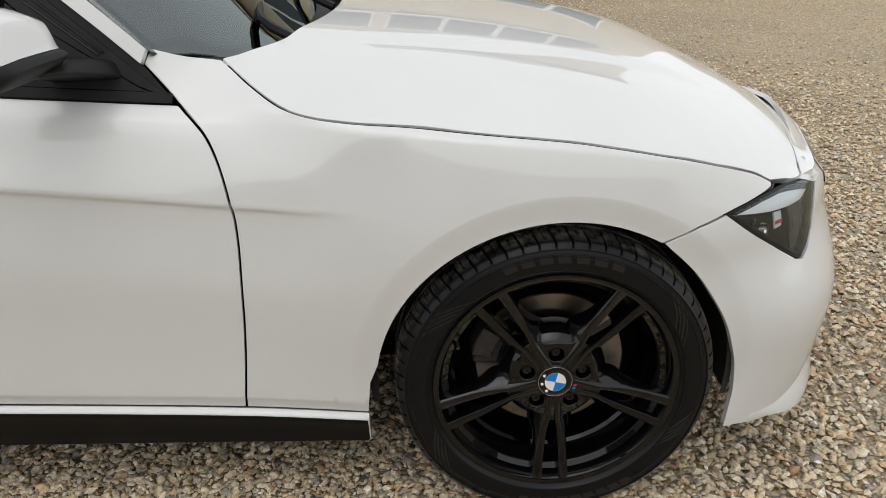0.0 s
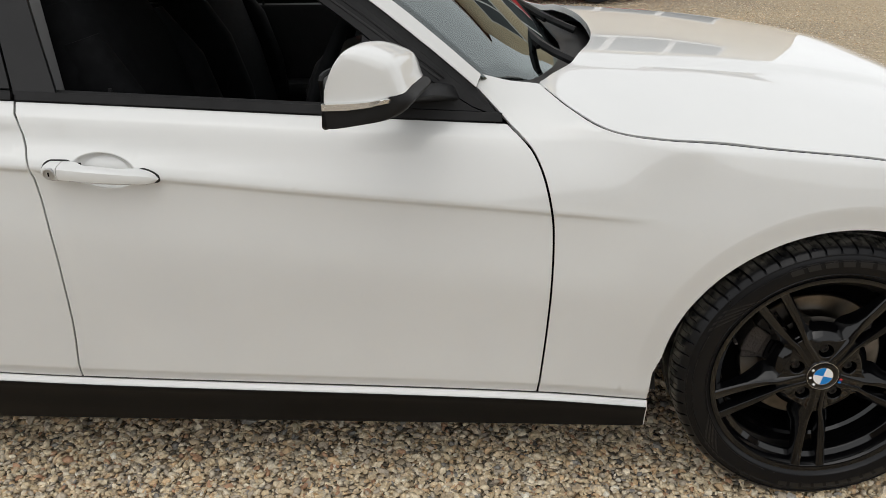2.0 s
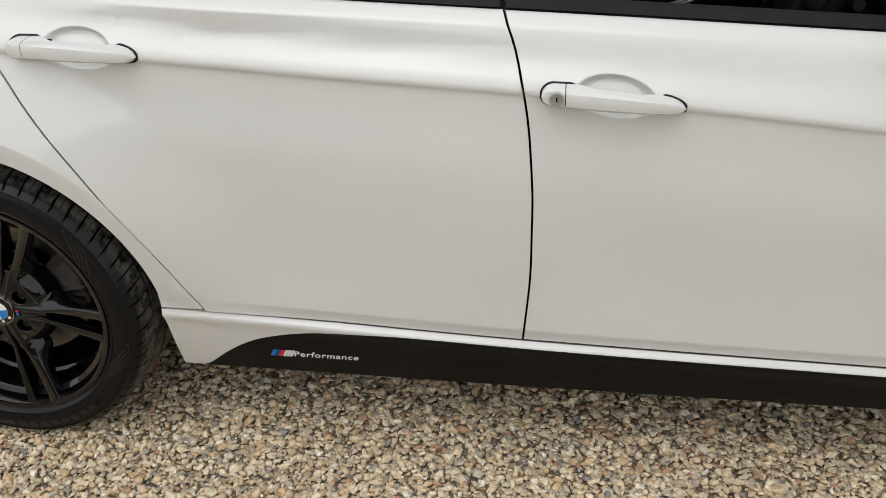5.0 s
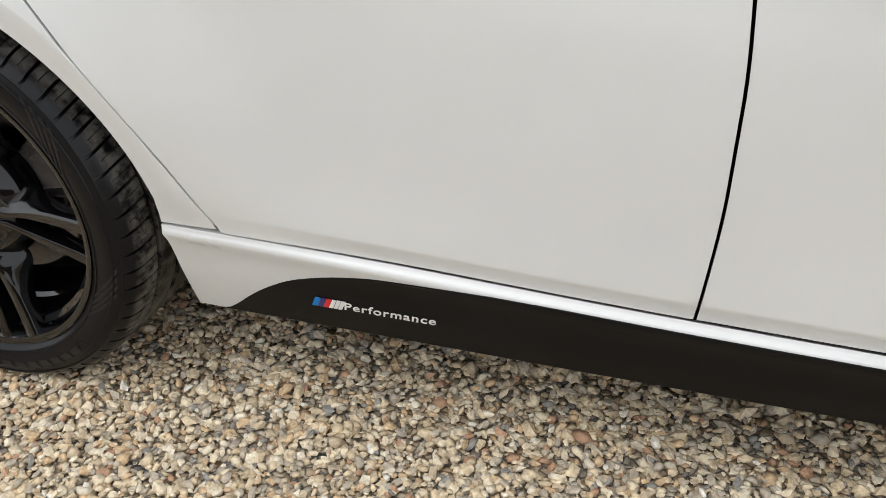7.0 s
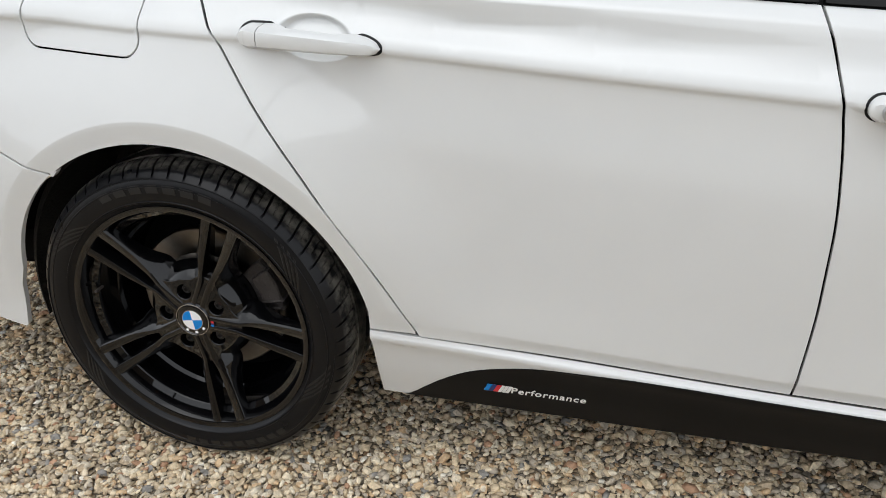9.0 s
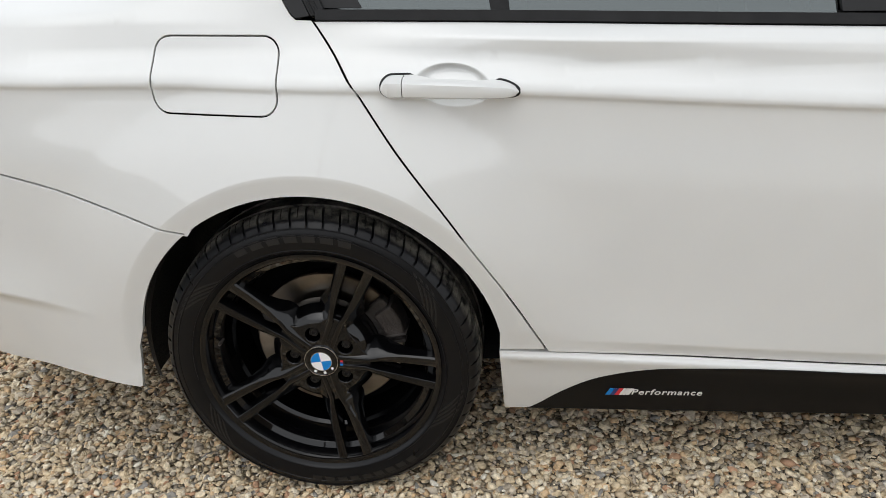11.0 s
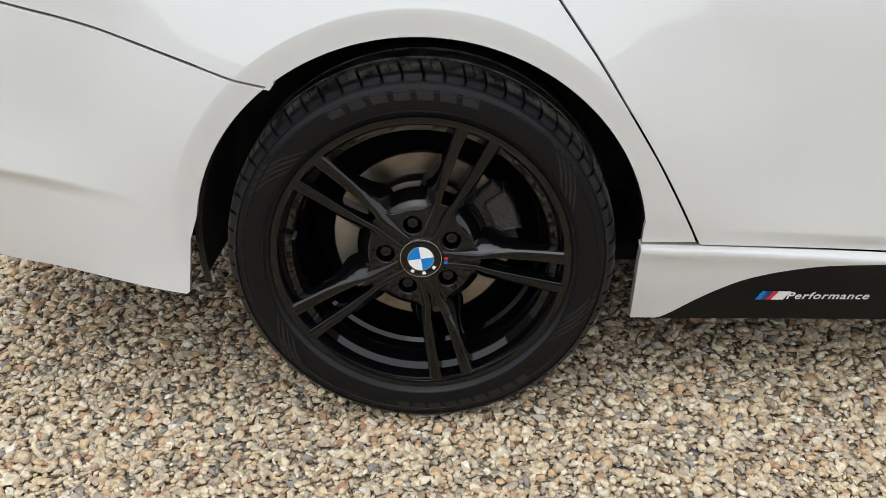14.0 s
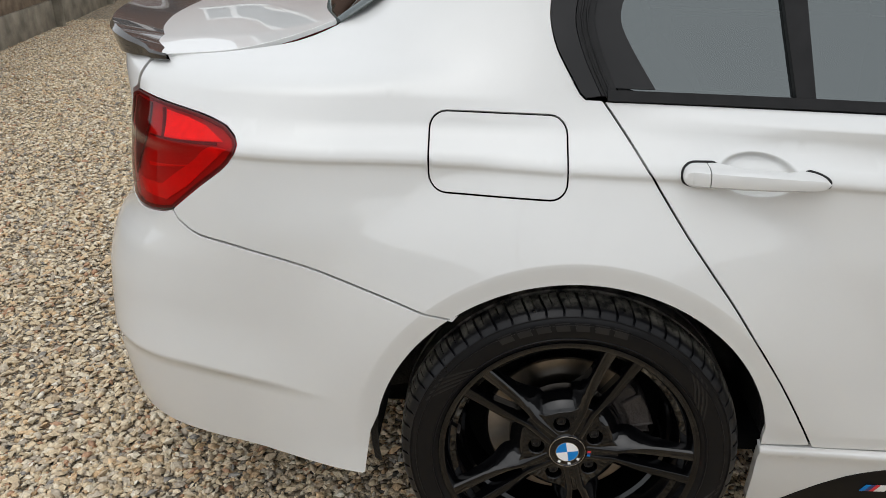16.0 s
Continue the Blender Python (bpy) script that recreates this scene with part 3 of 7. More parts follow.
front_bumper = [(nose_s(x, z), z) for x, z in [*line([(3.186, 0.180), (3.1917, 0.242), (3.1935, 0.278), (3.1874, 0.337), (3.1746, 0.3826), (3.1502, 0.447), (3.1133, 0.508), (3.0665, 0.570), (2.9985, 0.6357)]), *FRONT_SEAM, *line([(3.122, 0.682), (3.189, 0.632), (3.277, 0.5705), (3.3264, 0.538), (3.349, 0.5306), (3.373, 0.542), (3.395, 0.570), (3.403, 0.6254), (3.418, 0.655)], smooth=False)]]
front_bumper += [(1.0026, 0.66), (1.0026, 0.17), (0.66, 0.150), *[(nose_s(x, z), z) for x, z in ((3.333, 0.163), (3.287, 0.169), (3.2166, 0.180))]]
rear_bumper = [(tail_s(x, z), z) for x, z in [*REAR_SEAM[::-1], *arc(0.0, 0.3745, 124, 168), (-0.384, 0.36), (-0.401, 0.258), *line([(-0.408, 0.2535), (-0.50, 0.268), (-0.60, 0.279), (-0.70, 0.287), (-0.78, 0.293)])]]
rear_bumper += [(-0.72, 0.297), (-1.0026, 0.30), (-1.0026, 0.79), *[(tail_s(x, z), z) for x, z in ((-0.90, 0.788), (-0.868, 0.786), (-0.835, 0.783), (-0.80, 0.787), (-0.77, 0.793))]]
head_light = [(nose_s(x, z), z) for x, z in [(3.124, 0.6805), *line([(3.189, 0.634), (3.277, 0.5725), (3.3264, 0.5405), (3.349, 0.534), (3.371, 0.545), (3.3925, 0.571), (3.400, 0.6254), (3.416, 0.659), (3.365, 0.6775), (3.282, 0.691), (3.213, 0.691), (3.143, 0.6835)], smooth=False)]]
tail_light = [(tail_s(x, z), z) for x, z in [*TAIL_LIGHT, (-0.850, 0.99), (-0.868, 0.94), (-0.878, 0.87), (-0.874, 0.808), (-0.866, 0.790), (-0.835, 0.786), (-0.80, 0.790), (-0.77, 0.796)]]
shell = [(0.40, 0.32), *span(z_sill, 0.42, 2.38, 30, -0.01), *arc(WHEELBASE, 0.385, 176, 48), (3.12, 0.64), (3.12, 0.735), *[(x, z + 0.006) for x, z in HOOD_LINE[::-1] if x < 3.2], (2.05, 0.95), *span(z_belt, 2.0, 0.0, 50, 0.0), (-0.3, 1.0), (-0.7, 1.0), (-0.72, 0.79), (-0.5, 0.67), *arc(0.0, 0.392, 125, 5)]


def both(name, make, mat, parent_right, parent_left, label=""):
    a = attach(name, make(False), mat, parent_right, label)
    b = attach(name, make(True), mat, parent_left, label)
    return a, b


def sides(name, outline, place, mat, step=0.03, gap=GAP, depth=0.012, holes=(), lift=0.0, label="", parents=None, features=()):
    pr, pl = parents or (car, car)
    return both(name, lambda m: sheet(name, outline, place, step, gap, depth, holes, lift, m, features=features), mat, pr, pl, label)




def lines_of(x0, x1, step=0.016):
    """Points along the pressed lines of the body side, so that they come out crisp."""
    out = []
    for x in np.arange(x0, x1, step):
        zs, zc, zb = z_sill(x), z_crease(x), z_belt(x)
        if x < 2.5:
            out += [(x, zc + d) for d in (-0.055, -0.036, -0.024, -0.0165, -0.0095, -0.0032, 0.0027, 0.02)]
        out += [(x, zb + d) for d in (-0.042, -0.028, -0.023, -0.018, -0.008)]
        if 0.36 < x < 2.45:
            out += [(x, zs + d) for d in (-0.10, -0.06, -0.03, -0.018, -0.0125, -0.0075, 0.0045, 0.012, 0.020, 0.0265, 0.0345, 0.05)]
    for hx in (0.0, WHEELBASE):
        for r in (0.392, 0.409, 0.4165, 0.4195, 0.425, 0.433, 0.45):
            out += [(hx + r * math.cos(a), HUB_Z + r * math.sin(a)) for a in np.arange(-0.1, 3.3, 0.04)]
    for hx, hz, lean in HANDLES:
        spot = lambda x, z: ((x - hx - 0.004) / 0.072) ** 2 + ((z - hz - lean * (x - hx)) / 0.036) ** 2
        out = [p for p in out if spot(*p) > 1.3]
        for q in (0.02, 0.12, 0.25, 0.38, 0.52, 0.66, 0.8, 0.92, 1.02, 1.15):
            for a in np.arange(0, 6.28, 0.075 / q**0.5):
                u = 0.072 * q**0.5 * math.cos(a)
                out.append((hx + 0.004 + u, hz + lean * (u + 0.004) + 0.036 * q**0.5 * math.sin(a)))
    return [(float(x), float(z)) for x, z in out if x0 - 0.05 < x < x1 + 0.05]


sides("front_wing", fender, side, PAINT, 0.024, features=lines_of(2.0, 3.3))
front_doors = sides("front_door", front_door_outline, side, PAINT, 0.022, features=lines_of(1.0, 2.3), label="white front door with its window wound down")
rear_doors = sides("rear_door", rear_door_outline, side, PAINT, 0.022, gap=0.0022, features=lines_of(0.0, 1.2), label="white rear door with tinted glass")
quarters = sides("rear_quarter_panel", quarter, side, PAINT, 0.024, gap=0.0024, features=lines_of(-0.9, 0.5), holes=[inset(FLAP, -0.0025)])
sides("fuel_flap", FLAP, side, PAINT, 0.02, gap=0.0014, features=lines_of(-0.3, 0.0), depth=0.01, label="white fuel filler flap")
sills = sides("side_skirt", sill_outline, side, PAINT, 0.02, features=lines_of(0.3, 2.5, 0.008), depth=0.022, gap=0.0014, label="white side skirt with a black strip")
sides("skirt_film", film_outline, side, FILM, 0.02, features=lines_of(0.3, 2.5, 0.008), gap=0.0, depth=0.001, lift=0.0016, label="satin black vinyl strip", parents=sills)
bumpers_f = sides("front_bumper", front_bumper, nose, PAINT, 0.028, features=[(nose_s(x, z), z) for x, z in lines_of(2.95, 3.3)], depth=0.015)
bumpers_r = sides("rear_bumper", rear_bumper, tail, PAINT, 0.026, gap=0.0026, features=[(tail_s(x, z), z) for x, z in lines_of(-0.5, -0.3)] + [(float(u), z_tuck(tail(float(u), 0.47)[0]) + d) for u in np.arange(-0.98, 0.0, 0.016) for d in (-0.03, -0.008, -0.002, 0.004, 0.02, 0.045)], depth=0.015)
# near-black layer under the panels: paints the deep shade of their gaps
sides("gap_shade_shell", shell, side, VOID, 0.04, gap=0.0, depth=0.0, lift=-0.034, holes=[])

# bonnet, nose strip and boot lid, symmetrical in plan
EDGE = [(x, -half_width(x, z)) for x, z in HOOD_LINE]
COWL = line([(2.169, -0.664), (2.205, -0.56), (2.26, -0.45), (2.312, -0.30), (2.338, -0.15), (2.345, 0.0)])
LEAD = line([(3.25, -half_width(3.25, 0.707)), (3.30, -0.636), (3.358, -0.580), (3.378, -0.52), (3.402, -0.44), (3.428, -0.30), (3.444, -0.15), (3.448, 0.0)])
half = EDGE + LEAD[1:]
hood = half + [(x, -y) for x, y in half[::-1]] + [(x, -y) for x, y in COWL[1:-1]] + COWL[::-1][:-1]
# dark tube added along the bonnet gap, standing in for its deep shade
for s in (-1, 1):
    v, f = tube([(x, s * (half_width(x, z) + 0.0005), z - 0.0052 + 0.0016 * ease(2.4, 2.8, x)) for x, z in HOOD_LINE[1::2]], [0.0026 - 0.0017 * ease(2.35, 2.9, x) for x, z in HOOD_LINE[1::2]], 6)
    part("bonnet_gap_shade", bm_from(v, f), VOID, car, "dark line painting the shade in the bonnet gap")
attach("bonnet", sheet("bonnet", hood, top, 0.03, 0.0030, 0.018), PAINT, car, "white bonnet with raised creases")
nose_strip = [(nose_s(3.40, 0.657), 0.657), (nose_s(3.45, 0.635), 0.635), (0.85, 0.650), (1.0008, 0.662), (1.0008, 0.708), (0.86, 0.700), (nose_s(3.40, 0.684), 0.684), (nose_s(3.345, 0.682), 0.682)]
sides("nose_panel", nose_strip, nose, PAINT, 0.03, gap=0.001)
# the strip ahead of the bonnet's shut line
RIM = line([(3.418, -0.515), (3.455, -0.44), (3.503, -0.30), (3.535, -0.15), (3.543, 0.0)])
crest = LEAD[LEAD.index(min(LEAD, key=lambda p: abs(p[0] - 3.358))):]
crest = crest + [(x, -y) for x, y in crest[::-1][1:]]
crest = crest + [(x, -y) for x, y in RIM][:-1] + RIM[::-1]
attach("nose_crest", sheet("nose_crest", crest, top, 0.03, 0.0022, 0.012), PAINT, car, "white strip ahead of the bonnet")


def deck(u, v):
    return (u, v, boot_z(u, v))


BOOT_EDGE = line([(-0.79, -0.612), (-0.76, -0.611), (-0.655, -0.602), (-0.554, -0.575), (-0.50, -0.548), (-0.46, -0.515)])
TAIL_TOP = [tail(-k / 60, 1.053)[:2] for k in range(20, 61)]
rim_line = [(x, y) for x, y in TAIL_TOP if y > -0.62 and x < -0.795]
lid = [(x, y) for x, y in BOOT_EDGE] + line([(-0.46, -0.515), (-0.51, -0.35), (-0.54, -0.15), (-0.545, 0.0)])[1:]
lid = lid[::-1] + rim_line
lid = lid + [(x, -y) for x, y in lid[::-1]][1:-1]
boot = attach("boot_lid", sheet("boot_lid", lid, deck, 0.03, 0.0016, 0.010), PAINT, car, "white boot lid")


def boot_back(s, z):
    x, y, _ = tail(s, z)
    return (x, y, z)


back_face = [(tail_s(-0.80, 1.057), 1.057), (tail_s(-0.812, 1.048), 1.048), (tail_s(-0.829, 1.02), 1.02), (tail_s(-0.834, 1.003), 1.003), (tail_s(-0.853, 0.992), 0.992), (tail_s(-0.871, 0.94), 0.94), (tail_s(-0.881, 0.87), 0.87), (tail_s(-0.878, 0.808), 0.808), (tail_s(-0.89, 0.796), 0.796), (-1.0026, 0.796), (-1.0026, 1.055)]
both("boot_face", lambda m: sheet("boot_face", back_face, boot_back, 0.03, GAP, 0.012, mirror=m), PAINT, boot, boot)

# ducktail lip on the boot's trailing edge
edge = line([(-0.768, -0.630), (-0.80, -0.618)] + [(x - 0.006, y) for x, y in TAIL_TOP[::4] if y > -0.60], 0.03)
edge = edge + [(x, -y) for x, y in edge[::-1][1:]]
sv, sf = [], []
for i, (x, y) in enumerate(edge):
    f = min(1.0, min(i, len(edge) - 1 - i) / 6)
    a, b = edge[max(0, i - 1)], edge[min(len(edge) - 1, i + 1)]
    d = Vector((b[0] - a[0], b[1] - a[1])).normalized()
    inw = Vector((-d.y, d.x)) * -1
    if inw.x < 0 and abs(y) < 0.5:
        inw = -inw
    if inw.dot(Vector((1, 0.001 - y))) < 0:
        inw = -inw
    z0 = boot_z(x, y)
    for off, dz in ((0.105 * f + 0.006, 0.0015), (0.07 * f + 0.004, 0.004 + 0.004 * f), (0.02 * f, 0.006 + 0.020 * f), (-0.012 * f, 0.006 + 0.030 * f), (-0.018 * f - 0.002, 0.002 + 0.022 * f), (-0.010 * f, -0.012 * f - 0.004), (0.01, -0.012)):
        sv.append((x + inw.x * off, y + inw.y * off, z0 + dz))
n = 7
for i in range(len(edge) - 1):
    for k in range(n):
        sf.append((i * n + k, i * n + (k + 1) % n, (i + 1) * n + (k + 1) % n, (i + 1) * n + k))
part("spoiler_lip", bm_from(sv, sf), CARBON, boot, "gloss black boot lip spoiler")

# glasshouse: pillars, trims, panes
belt_hi = 0.017


def trim_strip(a, b):
    return [*span(z_belt, a, b, 30, 0.0), *span(z_belt, b, a, 30, belt_hi)]


for dr, a, b in ((front_doors, 1.074, 2.09), (rear_doors, 0.050, 1.064)):
    sides("waist_trim", trim_strip(a, b), pane, RUBBER, 0.03, gap=0.0, depth=0.012, lift=0.006, label="black rubber waist trim", parents=dr)
for dr, a, b in ((front_doors, 1.02, 2.05), (rear_doors, 0.07, 1.06)):
    sides("window_channel", [*span(z_belt, a, b, 24, -0.012), *span(z_belt, b, a, 24, 0.024)], pane, RUBBER, 0.03, gap=0.0, depth=0.006, lift=-0.014, parents=dr)
x_gap = lambda z: curve(z, [0.947, 1.12, 1.34], [1.070, 1.029, 0.985])
x_fr = lambda z: curve(z, [0.954, 1.12, 1.34], [1.163, 1.112, 1.055])
x_rf = lambda z: curve(z, [0.966, 1.12, 1.34], [0.968, 0.946, 0.915])
roof_line = lambda x: curve(x, [-0.05, 0.12, 0.4, 0.8, 1.2, 1.45, 1.6], [1.235, 1.325, 1.372, 1.385, 1.365, 1.305, 1.235])
sides("centre_pillar", [*rise(x_gap, 0.955, 1.37, 12), *rise(x_fr, 1.36, 0.948, 12)], pane, PILLAR, 0.05, gap=0.003, lift=0.003, parents=front_doors, label="satin black pillar cover")
sides("centre_pillar", [*rise(x_rf, 0.970, 1.37, 12), *rise(x_gap, 1.37, 0.966, 12)], pane, PILLAR, 0.05, gap=0.003, lift=0.003, parents=rear_doors, label="satin black pillar cover")
div_a = lambda z: curve(z, [0.99, 1.157, 1.34], [0.372, 0.345, 0.32])
div_b = lambda z: curve(z, [0.99, 1.157, 1.34], [0.404, 0.384, 0.365])
sides("window_divider", [*rise(div_a, 0.995, 1.36, 10), *rise(div_b, 1.36, 0.993, 10)], pane, RUBBER, 0.04, gap=0.0, depth=0.02, lift=0.0035, parents=rear_doors)
inner_q = line([(0.070, 1.006), (0.062, 1.020), (0.040, 1.075), (0.026, 1.126), (0.031, 1.160), (0.046, 1.207), (0.087, 1.262), (0.166, 1.315), (0.26, 1.348)])
outer_q = line([(0.040, 1.003), (0.029, 1.025), (0.009, 1.068), (-0.006, 1.119), (-0.003, 1.160), (0.010, 1.207), (0.047, 1.264), (0.142, 1.326), (0.255, 1.364)])
sides("quarter_trim", QUARTER_TRIM + outer_q[::-1], pane, PILLAR, 0.03, gap=0.001, depth=0.012, lift=0.004, label="satin black corner trim")
sides("window_seal", outer_q + inner_q[::-1], pane, RUBBER, 0.03, gap=0.0008, depth=0.02, lift=0.001, parents=rear_doors, label="black rubber window seal")
rear_glass = [*rise(x_rf, 0.966, 1.33, 10), *span(roof_line, 0.90, 0.36, 12, -0.02), *rise(div_b, 1.34, 0.995, 8), *span(z_belt, 0.41, 0.96, 12, 0.014)]
corner_glass = [*rise(div_a, 0.995, 1.33, 8), *line([(0.32, 1.345), (0.2, 1.33), (0.08, 1.275), (0.03, 1.205), (0.018, 1.162), (0.026, 1.117), (0.052, 1.055), (0.09, 1.012)]), *span(z_belt, 0.11, 0.36, 8, 0.013)]
for nm, o in (("rear_pane", rear_glass), ("corner_pane", corner_glass)):
    sides(nm, o, pane_in, TINT, 0.06, gap=0.0, depth=0.004, lift=0.0, parents=rear_doors, label="dark tinted window glass")
# ribs of the seal and the printed border of the corner glass
for off in (0.010, 0.020):
    rib = line([(x + (x2 - x) * off / 0.034, z + (z2 - z) * off / 0.034) for (x, z), (x2, z2) in zip(outer_q[::2], inner_q[::2])], 0.02)
    for s, dd in ((-1, rear_doors[0]), (1, rear_doors[1])):
        v, f = tube([(x, s * (window_width(x, z) + 0.002), z) for x, z in rib], 0.0022, 6)
        part("seal_rib", bm_from(v, f), RUBBER, dd)
glass_edge = [*line([(0.062, 1.014), (0.036, 1.075), (0.022, 1.126), (0.030, 1.170), (0.062, 1.235), (0.13, 1.295)]), *line([(0.175, 1.295), (0.115, 1.232), (0.080, 1.165), (0.072, 1.125), (0.090, 1.082), (0.134, 1.011)])]
sides("glass_border", glass_edge, pane_in, PILLAR, 0.03, gap=0.0, depth=0.001, lift=0.002, parents=rear_doors, label="dark printed glass border")
# front window frame, mirror sail, pillars
frame_out = line([(2.090, 0.898), (1.93, 1.022), (1.79, 1.126), (1.62, 1.232), (1.45, 1.312), (1.25, 1.368), (1.05, 1.392)])
frame_in = line([(1.80, 1.068), (1.716, 1.127), (1.60, 1.203), (1.44, 1.283), (1.25, 1.338), (1.05, 1.362)])
sides("window_frame", [*frame_out, *frame_in[::-1], (1.84, 1.036), (2.03, 0.923), (2.06, 0.912)], pane, RUBBER, 0.03, gap=0.0, depth=0.03, lift=0.002, parents=front_doors, label="black window frame")
sides("mirror_sail", [(1.80, 1.064), (1.84, 1.034), (2.028, 0.922), (2.05, 0.9125), *span(z_belt, 2.03, 1.80, 10, 0.018)], pane, DASH, 0.03, gap=0.0008, depth=0.03, lift=0.003, parents=front_doors, label="black plastic mirror triangle")
for k, off in enumerate((0.30, 0.62)):
    rib = [(a[0] + (b[0] - a[0]) * off, a[1] + (b[1] - a[1]) * off) for a, b in zip(line([(1.98, 0.983), (1.79, 1.126), (1.62, 1.232), (1.45, 1.312), (1.25, 1.368)], 0.03), line([(1.95, 0.972), (1.716, 1.127), (1.60, 1.203), (1.44, 1.283), (1.25, 1.338)], 0.03))]
    for s, dd in ((-1, front_doors[0]), (1, front_doors[1])):
        v, f = tube([(x, s * (window_width(x, z) + 0.003), z) for x, z in rib], 0.0028, 6)
        part("frame_rib", bm_from(v, f), PILLAR if k else RUBBER, dd)
pillar_in = line([(2.047, 0.984), (1.955, 1.058), (1.86, 1.130), (1.70, 1.236), (1.55, 1.315), (1.38, 1.378), (1.24, 1.412)])
pillar_out = line([(2.037, 0.958), (1.94, 1.035), (1.80, 1.138), (1.63, 1.245), (1.455, 1.327), (1.25, 1.385), (1.05, 1.408)])
sides("door_seal", frame_out[:-1] + line([(2.037, 0.958), (1.94, 1.035), (1.80, 1.138), (1.63, 1.245), (1.455, 1.327), (1.25, 1.385), (1.05, 1.408)])[::-1], pane, RUBBER, 0.03, gap=0.0, depth=0.02, lift=-0.004)
sides("windscreen_pillar", pillar_in + pillar_out[::-1], pane, PAINT, 0.03, gap=0.001, depth=0.02, lift=0.006)
rail = [*line([(1.24, 1.412), (1.05, 1.408), (1.05, 1.392), (0.9, 1.398), (0.55, 1.392), (0.255, 1.378), (0.25, 1.392)], smooth=False), *line([(0.25, 1.402), (0.55, 1.418), (0.9, 1.424), (1.24, 1.413)])]
sides("roof_rail", rail, pane, PAINT, 0.04, gap=0.0, depth=0.02, lift=0.005)


def patch(rows, mat, name, parent, label="", thick=0.0):
    """A smooth sheet through rows of points, mirrored to both sides."""
    full = []
    for r in rows:
        r = line(r, 0.05)
        full.append(r)
    m = min(len(r) for r in full)
    grid = []
    for r in full:
        r = [Vector(r[round(i * (len(r) - 1) / (m - 1))]) for i in range(m)]
        grid.append(r + [Vector((p.x, -p.y, p.z)) for p in r[::-1][1:]])
    cols = len(grid[0])
    fine = [line([tuple(g[j]) for g in grid], 0.05) for j in range(cols)]
    k = min(len(f) for f in fine)
    verts = [fine[j][round(i * (len(fine[j]) - 1) / (k - 1))] for i in range(k) for j in range(cols)]
    faces = [(i * cols + j, i * cols + j + 1, (i + 1) * cols + j + 1, (i + 1) * cols + j) for i in range(k - 1) for j in range(cols - 1)]
    me = mesh_data(name, verts, faces)
    ob = attach(name, me, mat, parent, label)
    if thick:
        s = ob.modifiers.new("thickness", "SOLIDIFY")
        s.thickness, s.offset = thick, 0
    return ob


def ww(x, z):
    return -window_width(x, z)


screen_rows = [[(2.052, ww(2.05, 0.974) + 0.012, 0.972), (2.14, -0.55, 0.955), (2.205, -0.35, 0.945), (2.235, -0.15, 0.94), (2.24, 0, 0.94)],
               [(1.86, ww(1.86, 1.128) + 0.01, 1.124), (1.93, -0.48, 1.13), (1.975, -0.3, 1.132), (1.995, -0.12, 1.134), (2.0, 0, 1.134)],
               [(1.55, ww(1.55, 1.315) + 0.01, 1.308), (1.60, -0.44, 1.325), (1.635, -0.28, 1.332), (1.65, -0.12, 1.335), (1.655, 0, 1.335)],
               [(1.24, ww(1.24, 1.41) + 0.01, 1.405), (1.30, -0.42, 1.425), (1.33, -0.27, 1.432), (1.345, -0.12, 1.435), (1.35, 0, 1.435)]]
def lower(a, b, f, k):
    p = Vector(a).lerp(Vector(b), f)
    return (p.x, p.y * (1 + k * min(0.0, f)), p.z)


screen_rows.insert(0, [lower(a, b, f, 0.35) for a, b, f in zip(screen_rows[0], screen_rows[1], (0.0, -0.26, -0.30, -0.30, -0.30))])
screen_rows[0][0] = (screen_rows[0][0][0] + 0.004, screen_rows[0][0][1] + 0.030, screen_rows[0][0][2] - 0.014)
patch(screen_rows, CLEAR, "windscreen", car, "clear windscreen glass", 0.004)
roof_rows = [[(1.24, ww(1.24, 1.413), 1.412), (1.30, -0.42, 1.43), (1.33, -0.27, 1.438), (1.345, -0.12, 1.441), (1.35, 0, 1.441)],
             [(0.9, ww(0.9, 1.424), 1.424), (0.9, -0.40, 1.448), (0.9, -0.26, 1.456), (0.9, -0.1, 1.46), (0.9, 0, 1.46)],
             [(0.55, ww(0.55, 1.418), 1.418), (0.52, -0.40, 1.440), (0.5, -0.26, 1.446), (0.49, -0.1, 1.449), (0.49, 0, 1.449)],
             [(0.25, ww(0.25, 1.402), 1.400), (0.2, -0.40, 1.41), (0.17, -0.26, 1.414), (0.155, -0.1, 1.416), (0.15, 0, 1.416)]]
patch(roof_rows, PAINT, "roof", car, "white roof", 0.006)


def hw(x, z):
    return -half_width(x, z)


